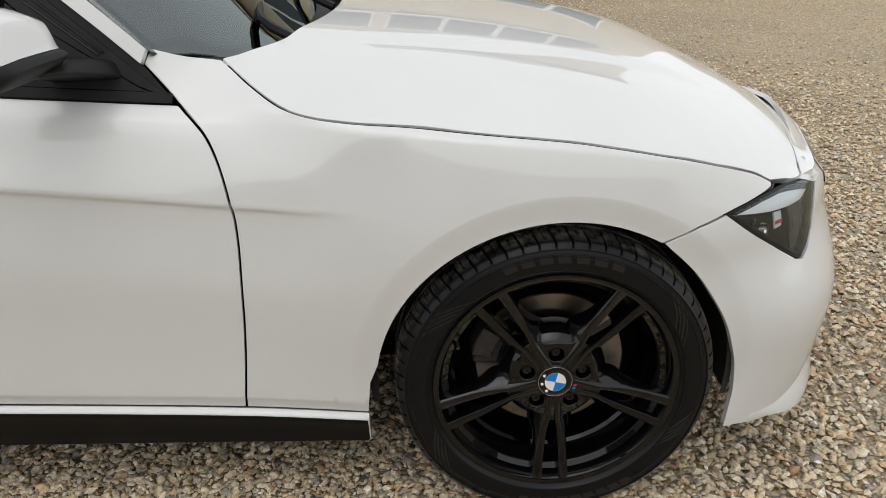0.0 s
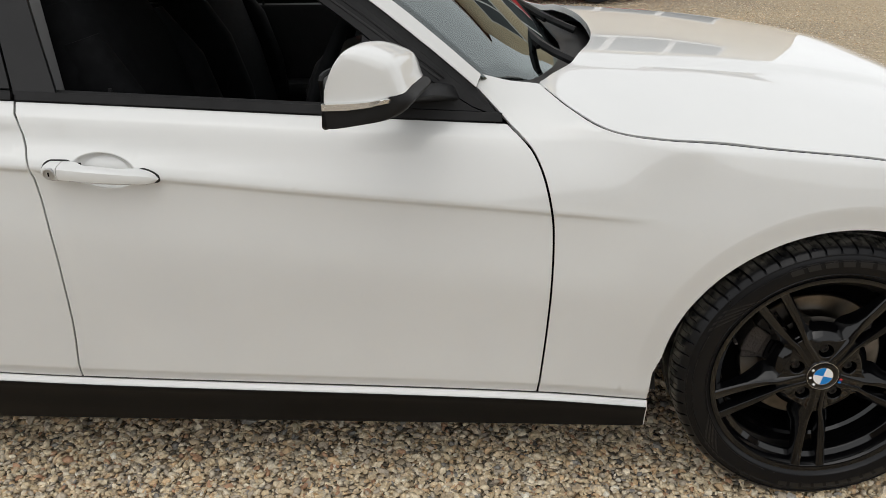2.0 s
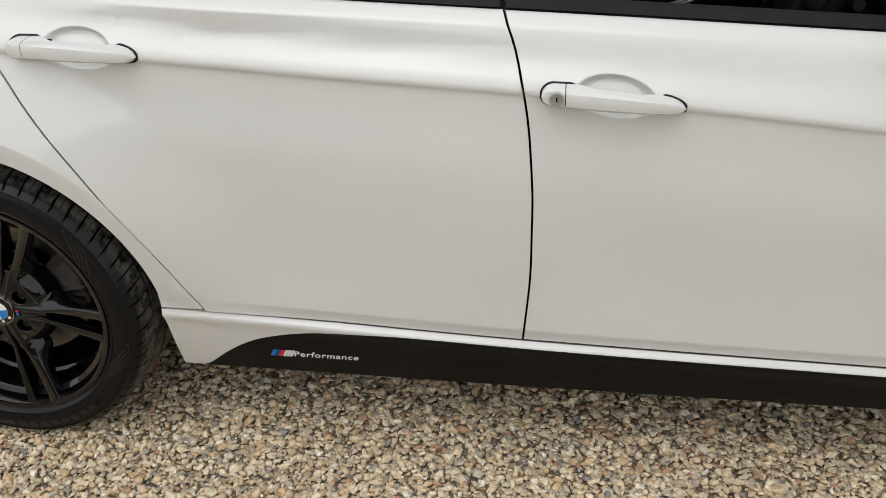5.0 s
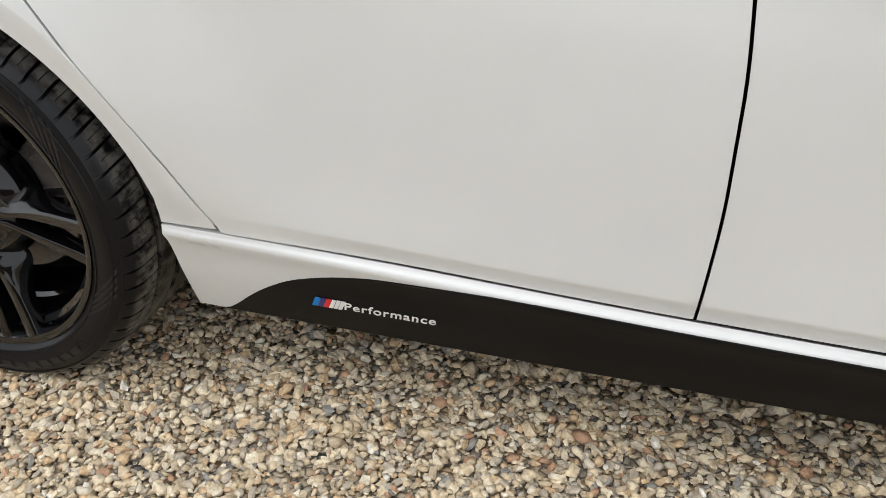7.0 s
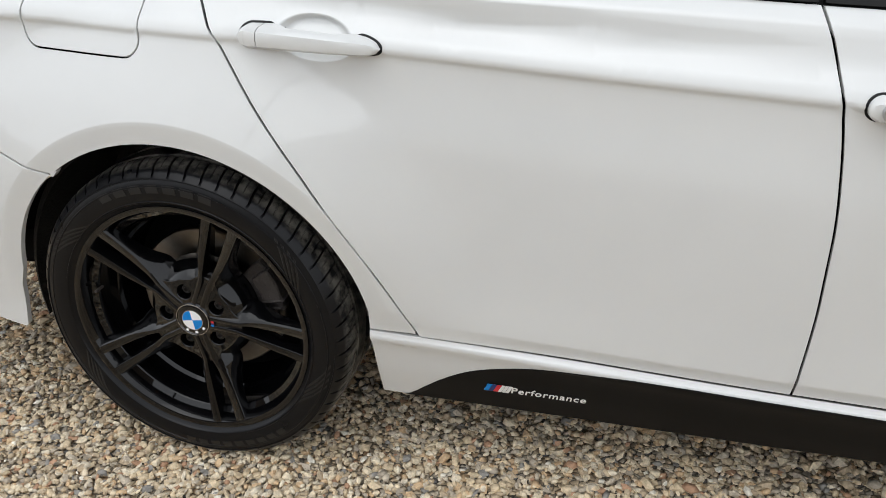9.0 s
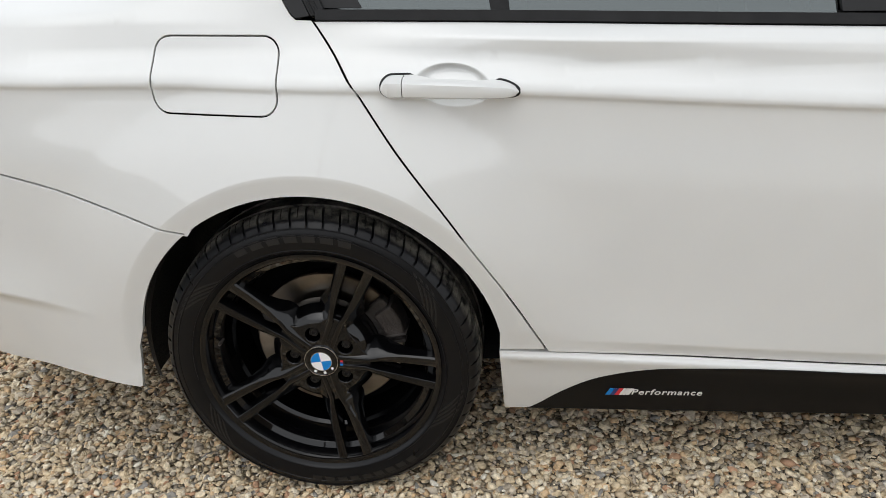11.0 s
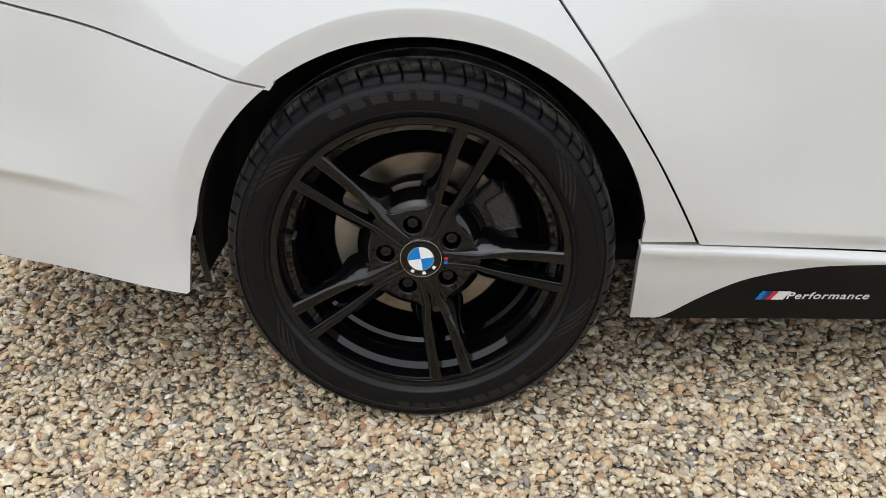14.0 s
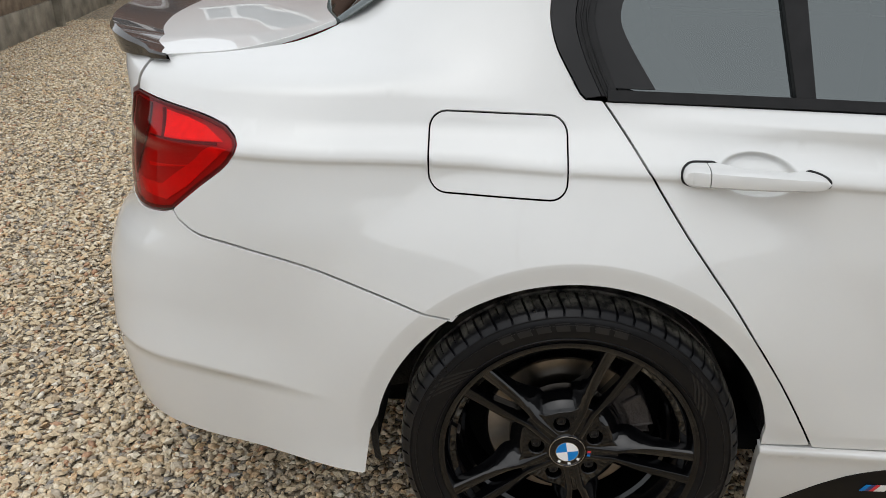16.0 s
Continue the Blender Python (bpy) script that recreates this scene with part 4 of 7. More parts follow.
rear_rows = [[(0.25, ww(0.25, 1.392), 1.392), (0.2, -0.40, 1.405), (0.17, -0.26, 1.41), (0.155, -0.1, 1.412), (0.15, 0, 1.412)],
             [(0.1, hw(0.1, 1.358), 1.355), (0.03, -0.42, 1.365), (-0.01, -0.28, 1.37), (-0.03, -0.12, 1.372), (-0.035, 0, 1.372)],
             [(-0.1, hw(-0.1, 1.29), 1.286), (-0.16, -0.42, 1.29), (-0.21, -0.28, 1.292), (-0.235, -0.12, 1.294), (-0.24, 0, 1.294)],
             [(-0.3, hw(-0.3, 1.195), 1.19), (-0.345, -0.42, 1.195), (-0.4, -0.28, 1.195), (-0.43, -0.12, 1.196), (-0.435, 0, 1.196)],
             [(-0.46, -0.515, 1.099), (-0.495, -0.42, 1.102), (-0.53, -0.28, 1.102), (-0.555, -0.12, 1.102), (-0.56, 0, 1.102)]]
patch(rear_rows, TINT, "rear_screen", car, "dark tinted rear window", 0.004)
# black border and cowl under the screen
cowl_rows = [[(2.052, ww(2.05, 0.974) + 0.016, 0.962), (2.14, -0.55, 0.938), (2.205, -0.35, 0.926), (2.235, -0.15, 0.92), (2.24, 0, 0.92)],
             [(2.12, -0.664, 0.948), (2.20, -0.54, 0.925), (2.30, -0.35, 0.915), (2.35, -0.15, 0.91), (2.36, 0, 0.91)],
             [(2.19, -0.66, 0.93), (2.28, -0.52, 0.905), (2.38, -0.35, 0.89), (2.42, -0.15, 0.885), (2.43, 0, 0.885)]]
patch(cowl_rows, RUBBER, "wiper_cowl", car, "black plastic wiper cowl", 0.004)

# dark printed border along the foot of the screen, just under the glass
border = [[tuple(Vector(a).lerp(Vector(b), f) + Vector((-0.005, 0.004, -0.006))) for a, b in zip(screen_rows[1], screen_rows[2])] for f in (-0.30, -0.15, 0.0, 0.10, 0.20)]
border = [[(x, y * (1 + 0.35 * min(0.0, f)), z) for x, y, z in r] for r, f in zip(border, (-0.30, -0.15, 0.0, 0.0, 0.0))]
patch(border, material("grey_screen_border", (0.012, 0.012, 0.014), 0.5), "screen_border", car, "dark printed windscreen border", 0.001)

# ---- wheels ----
TYRE = material("tyre_rubber", (0.02, 0.02, 0.02), 0.6, 0.0, Specular_IOR_Level=0.24)


def tyre_nodes(m):
    """Black rubber, dusty and worn on the tread's shoulder."""
    t, b = nodes_of(m)
    co = t.nodes.new("ShaderNodeTexCoord")
    mul = t.nodes.new("ShaderNodeVectorMath")
    mul.operation = "MULTIPLY"
    mul.inputs[1].default_value = (1, 0, 1)
    t.links.new(co.outputs["Object"], mul.inputs[0])
    ln = t.nodes.new("ShaderNodeVectorMath")
    ln.operation = "LENGTH"
    t.links.new(mul.outputs[0], ln.inputs[0])
    n = t.nodes.new("ShaderNodeTexNoise")
    n.inputs["Scale"].default_value, n.inputs["Detail"].default_value, n.inputs["Roughness"].default_value = 38, 6, 0.7
    t.links.new(co.outputs["Object"], n.inputs["Vector"])
    mr = t.nodes.new("ShaderNodeMapRange")
    mr.inputs["From Min"].default_value, mr.inputs["From Max"].default_value = 0.3205, 0.3285
    t.links.new(ln.outputs["Value"], mr.inputs["Value"])
    nr = t.nodes.new("ShaderNodeMapRange")
    nr.inputs["From Min"].default_value, nr.inputs["From Max"].default_value = 0.40, 0.58
    t.links.new(n.outputs["Fac"], nr.inputs["Value"])
    pr = t.nodes.new("ShaderNodeMath")
    pr.operation = "MULTIPLY"
    t.links.new(mr.outputs[0], pr.inputs[0])
    t.links.new(nr.outputs[0], pr.inputs[1])
    mix = t.nodes.new("ShaderNodeMix")
    mix.data_type = "RGBA"
    mix.inputs["A"].default_value, mix.inputs["B"].default_value = (0.0040, 0.0042, 0.0052, 1), (0.15, 0.140, 0.12, 1)
    t.links.new(pr.outputs[0], mix.inputs["Factor"])
    t.links.new(mix.outputs["Result"], b.inputs["Base Color"])
    n2 = t.nodes.new("ShaderNodeTexNoise")
    n2.inputs["Scale"].default_value, n2.inputs["Detail"].default_value = 14, 5
    t.links.new(co.outputs["Object"], n2.inputs["Vector"])
    rr = t.nodes.new("ShaderNodeMapRange")
    rr.inputs["To Min"].default_value, rr.inputs["To Max"].default_value = 0.22, 0.40
    t.links.new(n2.outputs["Fac"], rr.inputs["Value"])
    t.links.new(rr.outputs[0], b.inputs["Roughness"])
    bu = t.nodes.new("ShaderNodeBump")
    bu.inputs["Strength"].default_value, bu.inputs["Distance"].default_value = 0.35, 0.0012
    t.links.new(n.outputs["Fac"], bu.inputs["Height"])
    t.links.new(bu.outputs["Normal"], b.inputs["Normal"])


tyre_nodes(TYRE)
MARK = material("raised_tyre_mark", (0.007, 0.007, 0.0074), 0.36, 0.0, Specular_IOR_Level=0.5)


def polar(r, a, y):
    return Vector((r * math.cos(a), y, r * math.sin(a)))


def tyre_mesh():
    prof = [(0.240, -0.100), (0.246, -0.109), (0.2525, -0.1140), (0.2585, -0.1180), (0.2602, -0.1204), (0.2610, -0.1222), (0.2634, -0.1229), (0.2644, -0.1214), (0.273, -0.1237), (0.286, -0.1245), (0.2925, -0.1237), (0.2932, -0.1247), (0.2950, -0.1243), (0.2957, -0.1229), (0.298, -0.1225), (0.3052, -0.1195),
            (0.3058, -0.1210), (0.3080, -0.1205), (0.3100, -0.1175), (0.3165, -0.1125), (0.3225, -0.1045), (0.3262, -0.094), (0.3285, -0.080), (0.3295, -0.062), (0.322, -0.061), (0.322, -0.052),
            (0.330, -0.051), (0.3305, -0.008), (0.322, -0.007), (0.322, 0.007), (0.3305, 0.008), (0.330, 0.05), (0.3285, 0.085), (0.315, 0.112), (0.286, 0.122), (0.25, 0.112), (0.236, 0.10)]
    n, slots, b = len(prof), 62, 19  # b: where the shoulder begins in the profile
    pitch = 2 * math.pi / slots
    # each slot: rim, wall, floor, wall, rim, then the plain block with one fine cut
    stops = ((0.0, 0.0), (0.014, 1.0), (0.135, 1.0), (0.149, 0.0), (0.42, 0.0), (0.575, 0.0), (0.582, 0.55), (0.612, 0.55), (0.619, 0.0), (0.82, 0.0))
    verts = []
    for k in range(slots):
        for f, cut in stops:
            for i, (r, y) in enumerate(prof):
                lean = 0.30 * pitch * (i - b) / 4 if b <= i <= b + 4 else (0.30 * pitch if b + 4 < i < b + 7 else 0.0)
                d = 0.0
                if b <= i <= b + 4 and cut:
                    d = cut * (0.0085 if i > b + 1 else 0.0055 if i > b else 0.003) if cut == 1.0 or i > b + 1 else 0.0
                a = (k + f) * pitch + lean
                verts.append(polar(r - d, a, y + (d * 0.5 if i < b + 3 else 0)))
    m = slots * len(stops)
    faces = [(k * n + i, k * n + i + 1, ((k + 1) % m) * n + i + 1, ((k + 1) % m) * n + i) for k in range(m) for i in range(n - 1)]
    me = mesh_data("tyre", verts, faces)
    me.set_sharp_from_angle(angle=radians(38))
    return me


def rim_mesh():
    prof = [(0.243, -0.098), (0.2505, -0.109), (0.2522, -0.1132), (0.2512, -0.1160), (0.2470, -0.1162), (0.2400, -0.1130), (0.2362, -0.106), (0.2325, -0.095), (0.2310, -0.089), (0.2205, -0.083), (0.2180, -0.079),
            (0.2150, -0.050), (0.2105, -0.032), (0.2040, -0.026), (0.202, 0.06), (0.214, 0.075), (0.235, 0.11)]
    verts, faces = lathe(prof, 128)
    me = mesh_data("barrel", verts, faces)
    me.set_sharp_from_angle(angle=radians(28))
    return me


def spoke_bm(sgn):
    """One arm of a twin spoke, pointing along +x; sgn is its side of the pair. The arms run side by side from the hub, part at a waist and spread to the rim."""
    verts, faces = [], []
    stations = (0.037, 0.060, 0.080, 0.092, 0.099, 0.106, 0.114, 0.125, 0.145, 0.170, 0.200, 0.222, 0.235, 0.2425)
    for r in stations:
        o = curve(r, [0.036, 0.05, 0.07, 0.094, 0.105, 0.118, 0.145, 0.175, 0.21, 0.2425], [0.0165, 0.0165, 0.0163, 0.0165, 0.0190, 0.0224, 0.0292, 0.0335, 0.0365, 0.0395])
        i = curve(r, [0.036, 0.092, 0.10, 0.118, 0.145, 0.175, 0.21, 0.2425], [0.0034, 0.0036, 0.0052, 0.0090, 0.0118, 0.0140, 0.0158, 0.0168])
        y = curve(r, [0.036, 0.06, 0.095, 0.12, 0.15, 0.19, 0.22, 0.2425], [-0.0995, -0.0995, -0.0990, -0.0990, -0.1012, -0.1055, -0.1095, -0.1135])
        th = 0.046 - 0.024 * ease(0.10, 0.24, r)
        flare = 0.0012 + 0.023 * ease(0.165, 0.108, r) * ease(0.074, 0.094, r)
        cut = 0.0034
        for c, yy in ((i - 0.0012, y + th), (i, y + 0.005), (i + 0.4 * cut, y + 0.0012), (i + cut, y), (o - cut, y + 0.0006), (o - 0.2 * cut, y + 0.0031), (o + 0.5 * flare, y + 0.0045 + 0.45 * flare), (o + 1.1 * flare + 0.001, y + th)):
            rr = math.sqrt(max(0.0, r * r - c * c)) if r > 0.2 else r
            verts.append((rr, yy, sgn * c))
    n = 8
    for k in range(len(stations) - 1):
        for j in range(n):
            faces.append((k * n + j, k * n + (j + 1) % n, (k + 1) * n + (j + 1) % n, (k + 1) * n + j))
    faces += [tuple(range(n)), tuple(range((len(stations) - 1) * n, len(stations) * n))]
    return bm_from(verts, faces)


BOLT_R = 0.0605


def circle(cx, cy, r, n=30):
    return [(cx + r * math.cos(2 * math.pi * k / n), cy + r * math.sin(2 * math.pi * k / n)) for k in range(n)]


def hub_mesh():
    """The star-shaped plate, with wells for the bolts."""
    outline = []
    for k in range(180):
        a = 2 * k
        d = abs((a + 36) % 72 - 36)
        r = curve(d, [0, 9, 13, 19, 27, 36], [0.101, 0.101, 0.0960, 0.0885, 0.0860, 0.0862])
        outline.append((r * math.cos(radians(a)), r * math.sin(radians(a))))
    wells = [circle(BOLT_R * math.cos(radians(36 + 72 * k)), BOLT_R * math.sin(radians(36 + 72 * k)), 0.0168) for k in range(5)]
    face = lambda u, v: (u, -0.0968 + 0.0045 * ease(0.050, 0.10, math.hypot(u, v)), v)
    me = sheet("hub", outline, face, 0.007, 0.0, 0.030, [circle(0, 0, 0.0335, 40), *wells], round_edge=0.0022)
    bm = bmesh.new()
    bm.from_mesh(me)
    bmesh.ops.remove_doubles(bm, verts=bm.verts, dist=0.00005)
    bpy.data.meshes.remove(me)
    me = bpy.data.meshes.new("hub")
    bm.to_mesh(me)
    bm.free()
    me.polygons.foreach_set("use_smooth", [True] * len(me.polygons))
    me.set_sharp_from_angle(angle=radians(30))
    return me


def disc_bm(r, y0, y1, segs=48, r_in=0.0):
    prof = [(r_in, y0), (r * 0.98, y0), (r, y0 + (y1 - y0) * 0.15), (r, y1 - (y1 - y0) * 0.15), (r * 0.98, y1), (r_in, y1)]
    return bm_from(*lathe(prof, segs))


def sector_bm(r0, r1, a0, a1, y, thick=0.0012, n=8):
    verts, faces = [], []
    for k in range(n + 1):
        a = a0 + (a1 - a0) * k / n
        verts += [polar(r0, a, y), polar(r1, a, y), polar(r1, a, y + thick), polar(r0, a, y + thick)]
    for k in range(n):
        for j in range(4):
            faces.append((k * 4 + j, k * 4 + (j + 1) % 4, (k + 1) * 4 + (j + 1) % 4, (k + 1) * 4 + j))
    faces += [(0, 1, 2, 3), tuple(range(n * 4, n * 4 + 4))]
    return bm_from(verts, faces)


def mark_bm(r0, r1, a0, a1, lean=0.0):
    """A raised bar on the sidewall."""
    wall = lambda r: curve(r, [0.25, 0.257, 0.272, 0.286, 0.298, 0.3055], [-0.1165, -0.1205, -0.1235, -0.1245, -0.1225, -0.1195])
    verts, faces = [], []
    n = 5
    for k in range(n + 1):
        a = a0 + (a1 - a0) * k / n
        for r, d in ((r0, 0.001), (r0, -0.0009), ((r0 + r1) / 2, -0.0009), (r1, -0.0009), (r1, 0.001)):
            verts.append(polar(r, a + lean * (r - r0), wall(r) + d))
    for k in range(n):
        for j in range(4):
            faces.append((k * 5 + j, k * 5 + j + 1, (k + 1) * 5 + j + 1, (k + 1) * 5 + j))
    faces += [(0, 1, 2, 3, 4), tuple(range(n * 5, n * 5 + 5))]
    return bm_from(verts, faces)


TYRE_ME, BARREL_ME, HUB_ME = tyre_mesh(), rim_mesh(), hub_mesh()
BOLT = add_noise(material("dark_bolt_steel", (0.03, 0.03, 0.032), 0.35, 0.6), 60, (0.02, 0.02, 0.022), (0.05, 0.048, 0.046))


def make_wheel(x, y, turn, badge_turn, mark_turn, mirrored, caliper_angle):
    wheel = new("wheel")
    wheel.parent = car
    spin = Matrix.Translation((x, y, HUB_Z)) @ (Matrix.Rotation(math.pi, 4, "Z") if mirrored else Matrix.Identity(4))
    wheel.matrix_basis = spin
    tagged(wheel, "gloss black twin-spoke alloy wheel with a black tyre")
    attach("tyre", TYRE_ME, TYRE, wheel, "black low-profile tyre with dusty tread")
    R = Matrix.Rotation(radians(-turn), 4, "Y")
    attach("barrel", BARREL_ME, GLOSS, wheel)
    for k in range(5):
        for s in (1, -1):
            part("spoke", spoke_bm(s), GLOSS, wheel, m=Matrix.Rotation(radians(-(turn + 72 * k)), 4, "Y"))
    attach("hub", HUB_ME, GLOSS, wheel, m=R)
    v, f = lathe([(0.082, -0.0920), (0.0870, -0.0910), (0.0930, -0.0860), (0.1020, -0.0760), (0.1100, -0.0640), (0.1130, -0.0540), (0.1130, -0.030), (0.09, -0.020)], 80)
    part("hub_back", bm_from(v, f), GLOSS, wheel)
    for k in range(5):
        c = polar(BOLT_R, radians(turn + 36 + 72 * k), 0)
        # near-black floor: shade painted at the bottom of the bolt well
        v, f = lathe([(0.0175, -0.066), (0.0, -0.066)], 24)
        part("bolt_well_shade", bm_from(v, f), VOID, wheel, m=Matrix.Translation(c))
        v, f = lathe([(0.0, -0.0800), (0.0048, -0.0800), (0.0052, -0.0850), (0.0085, -0.0850), (0.0096, -0.0835), (0.0100, -0.0660)], 12)
        part("wheel_bolt", bm_from(v, f), BOLT, wheel, m=Matrix.Translation(c))
    v, f = lathe([(0.0, -0.1005), (0.026, -0.1010), (0.0325, -0.1005), (0.0350, -0.0985), (0.0355, -0.094)], 48)
    cap = part("centre_cap", bm_from(v, f), GLOSS, wheel, "round centre cap with blue and white quarters")
    v, f = lathe([(0.0340, -0.1000), (0.0344, -0.1012), (0.0352, -0.1012), (0.0356, -0.0995), (0.0356, -0.097)], 48)
    part("cap_ring", bm_from(v, f), CHROME, cap)
    q = radians(badge_turn)
    for k in range(4):
        part("badge_quarter", sector_bm(0.0, 0.0215, q + k * math.pi / 2, q + (k + 1) * math.pi / 2, -0.1022), BLUE if k % 2 else WHITE, cap)
    part("badge_ring", sector_bm(0.0215, 0.0224, 0, 2 * math.pi, -0.1021, n=40), CHROME, cap)
    for k in range(3):
        a = radians(mark_turn - 42 + 42 * k)
        part("badge_mark", sector_bm(0.0250, 0.0300, a - 0.10, a + 0.10, -0.1019), LETTER, cap)
    for j, mm in enumerate((BLUE, NAVY, RED)):
        bm = box_bm(0.0395, 0.0455, -0.1004, -0.0990, -0.006 + 0.004 * j, -0.0025 + 0.004 * j)
        part("spoke_badge", bm, mm, wheel, m=Matrix.Rotation(radians(-turn), 4, "Y"))
    # raised marks on the sidewall, as plain bars
    for a0, count, step, wide in ((72, 7, 7.0, 5.0), (262, 9, 5.6, 4.0)):
        for k in range(count):
            a = radians(a0 + turn * 0.3 + step * k)
            part("tyre_mark", mark_bm(0.281, 0.2965, a, a + radians(wide), 0.6), MARK, wheel)
    for a0 in (20, 130, 200, 325):
        for k in range(4):
            a = radians(a0 + 3.2 * k)
            part("tyre_mark", mark_bm(0.264, 0.300, a, a + radians(1.4), 7.0), MARK, wheel)
    # brake behind the spokes
    part("brake_disc", disc_bm(0.160, -0.012, 0.008, 64, 0.088), STEEL, wheel, "worn steel brake disc")
    v, f = lathe([(0.03, -0.045), (0.080, -0.045), (0.088, -0.039), (0.090, -0.010), (0.097, -0.0125)], 48)
    part("brake_bell", bm_from(v, f), RUST, wheel, "rust-brown brake bell")
    # near-black disc added to close the wheel, painting the deep shade behind the brake
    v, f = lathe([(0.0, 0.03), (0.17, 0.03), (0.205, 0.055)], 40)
    part("dark_backing", bm_from(v, f), VOID, wheel)
    bm = bmesh.new()
    for r0, r1, a0, a1, y0, y1 in ((0.112, 0.165, -20, 20, -0.032, -0.010), (0.128, 0.172, -12, 12, -0.042, 0.02), (0.118, 0.146, -30, -18, -0.026, -0.008)):
        s = sector_bm(r0, r1, radians(a0), radians(a1), y0, y1 - y0)
        me = bpy.data.meshes.new("tmp")
        s.to_mesh(me)
        s.free()
        bm.from_mesh(me)
        bpy.data.meshes.remove(me)
    bmesh.ops.bevel(bm, geom=bm.edges[:], offset=0.003, segments=1, affect="EDGES")
    part("brake_caliper", bm, IRON, wheel, "grey iron brake caliper", m=Matrix.Rotation(radians(-caliper_angle), 4, "Y"))
    v, f = lathe([(0.0, 0.0), (0.0032, 0.0), (0.0036, 0.012), (0.003, 0.024), (0.0, 0.026)], 10)
    part("valve", bm_from(v, f), IRON, wheel, m=Matrix.Translation(polar(0.216, radians(turn + 176), -0.098)))
    return wheel


make_wheel(0.0, -0.7300, -6, 8, -80, False, 22)
make_wheel(WHEELBASE, -0.7200, -18, -12, 190, False, 158)
make_wheel(0.0, 0.7300, 20, 30, 90, True, 158)
make_wheel(WHEELBASE, 0.7200, 40, 50, 90, True, 22)

for hx, r in ((0.0, 0.392), (WHEELBASE, 0.378)):
    for s in (-1, 1):
        verts, faces = [], []
        prof = [(r * 0.965, -0.79 if hx == 0 else -0.785), (r + 0.004, -0.775), (r + 0.006, -0.74), (r + 0.004, -0.50), (0.05, -0.49)]
        n = 36
        for k in range(n + 1):
            a = radians(-10 + 200 * k / n)
            for rr, yy in prof:
                verts.append((hx + rr * math.cos(a), -s * yy if s > 0 else yy, HUB_Z + rr * math.sin(a)))
        m = len(prof)
        for k in range(n):
            for j in range(m - 1):
                faces.append((k * m + j, k * m + j + 1, (k + 1) * m + j + 1, (k + 1) * m + j))
        part("arch_liner", bm_from(verts, faces), LINER, car, "black plastic wheel arch liner")
# floor pan
bm = box_bm(0.42, 2.38, -0.76, 0.76, 0.19, 0.25, 0.01)
for b in ((-0.85, 0.44, -0.48, 0.48, 0.20, 0.30), (2.36, 3.45, -0.48, 0.48, 0.18, 0.28)):
    s = box_bm(*b, 0.01)
    me = bpy.data.meshes.new("tmp")
    s.to_mesh(me)
    s.free()
    bm.from_mesh(me)
    bpy.data.meshes.remove(me)
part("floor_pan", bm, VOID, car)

# ---- handles, mirrors, lamps, wipers, lettering ----
def round_end(u):
    u = min(1.0, max(0.0, u))
    return math.sqrt(max(0.0, 1 - (1 - u) ** 2))


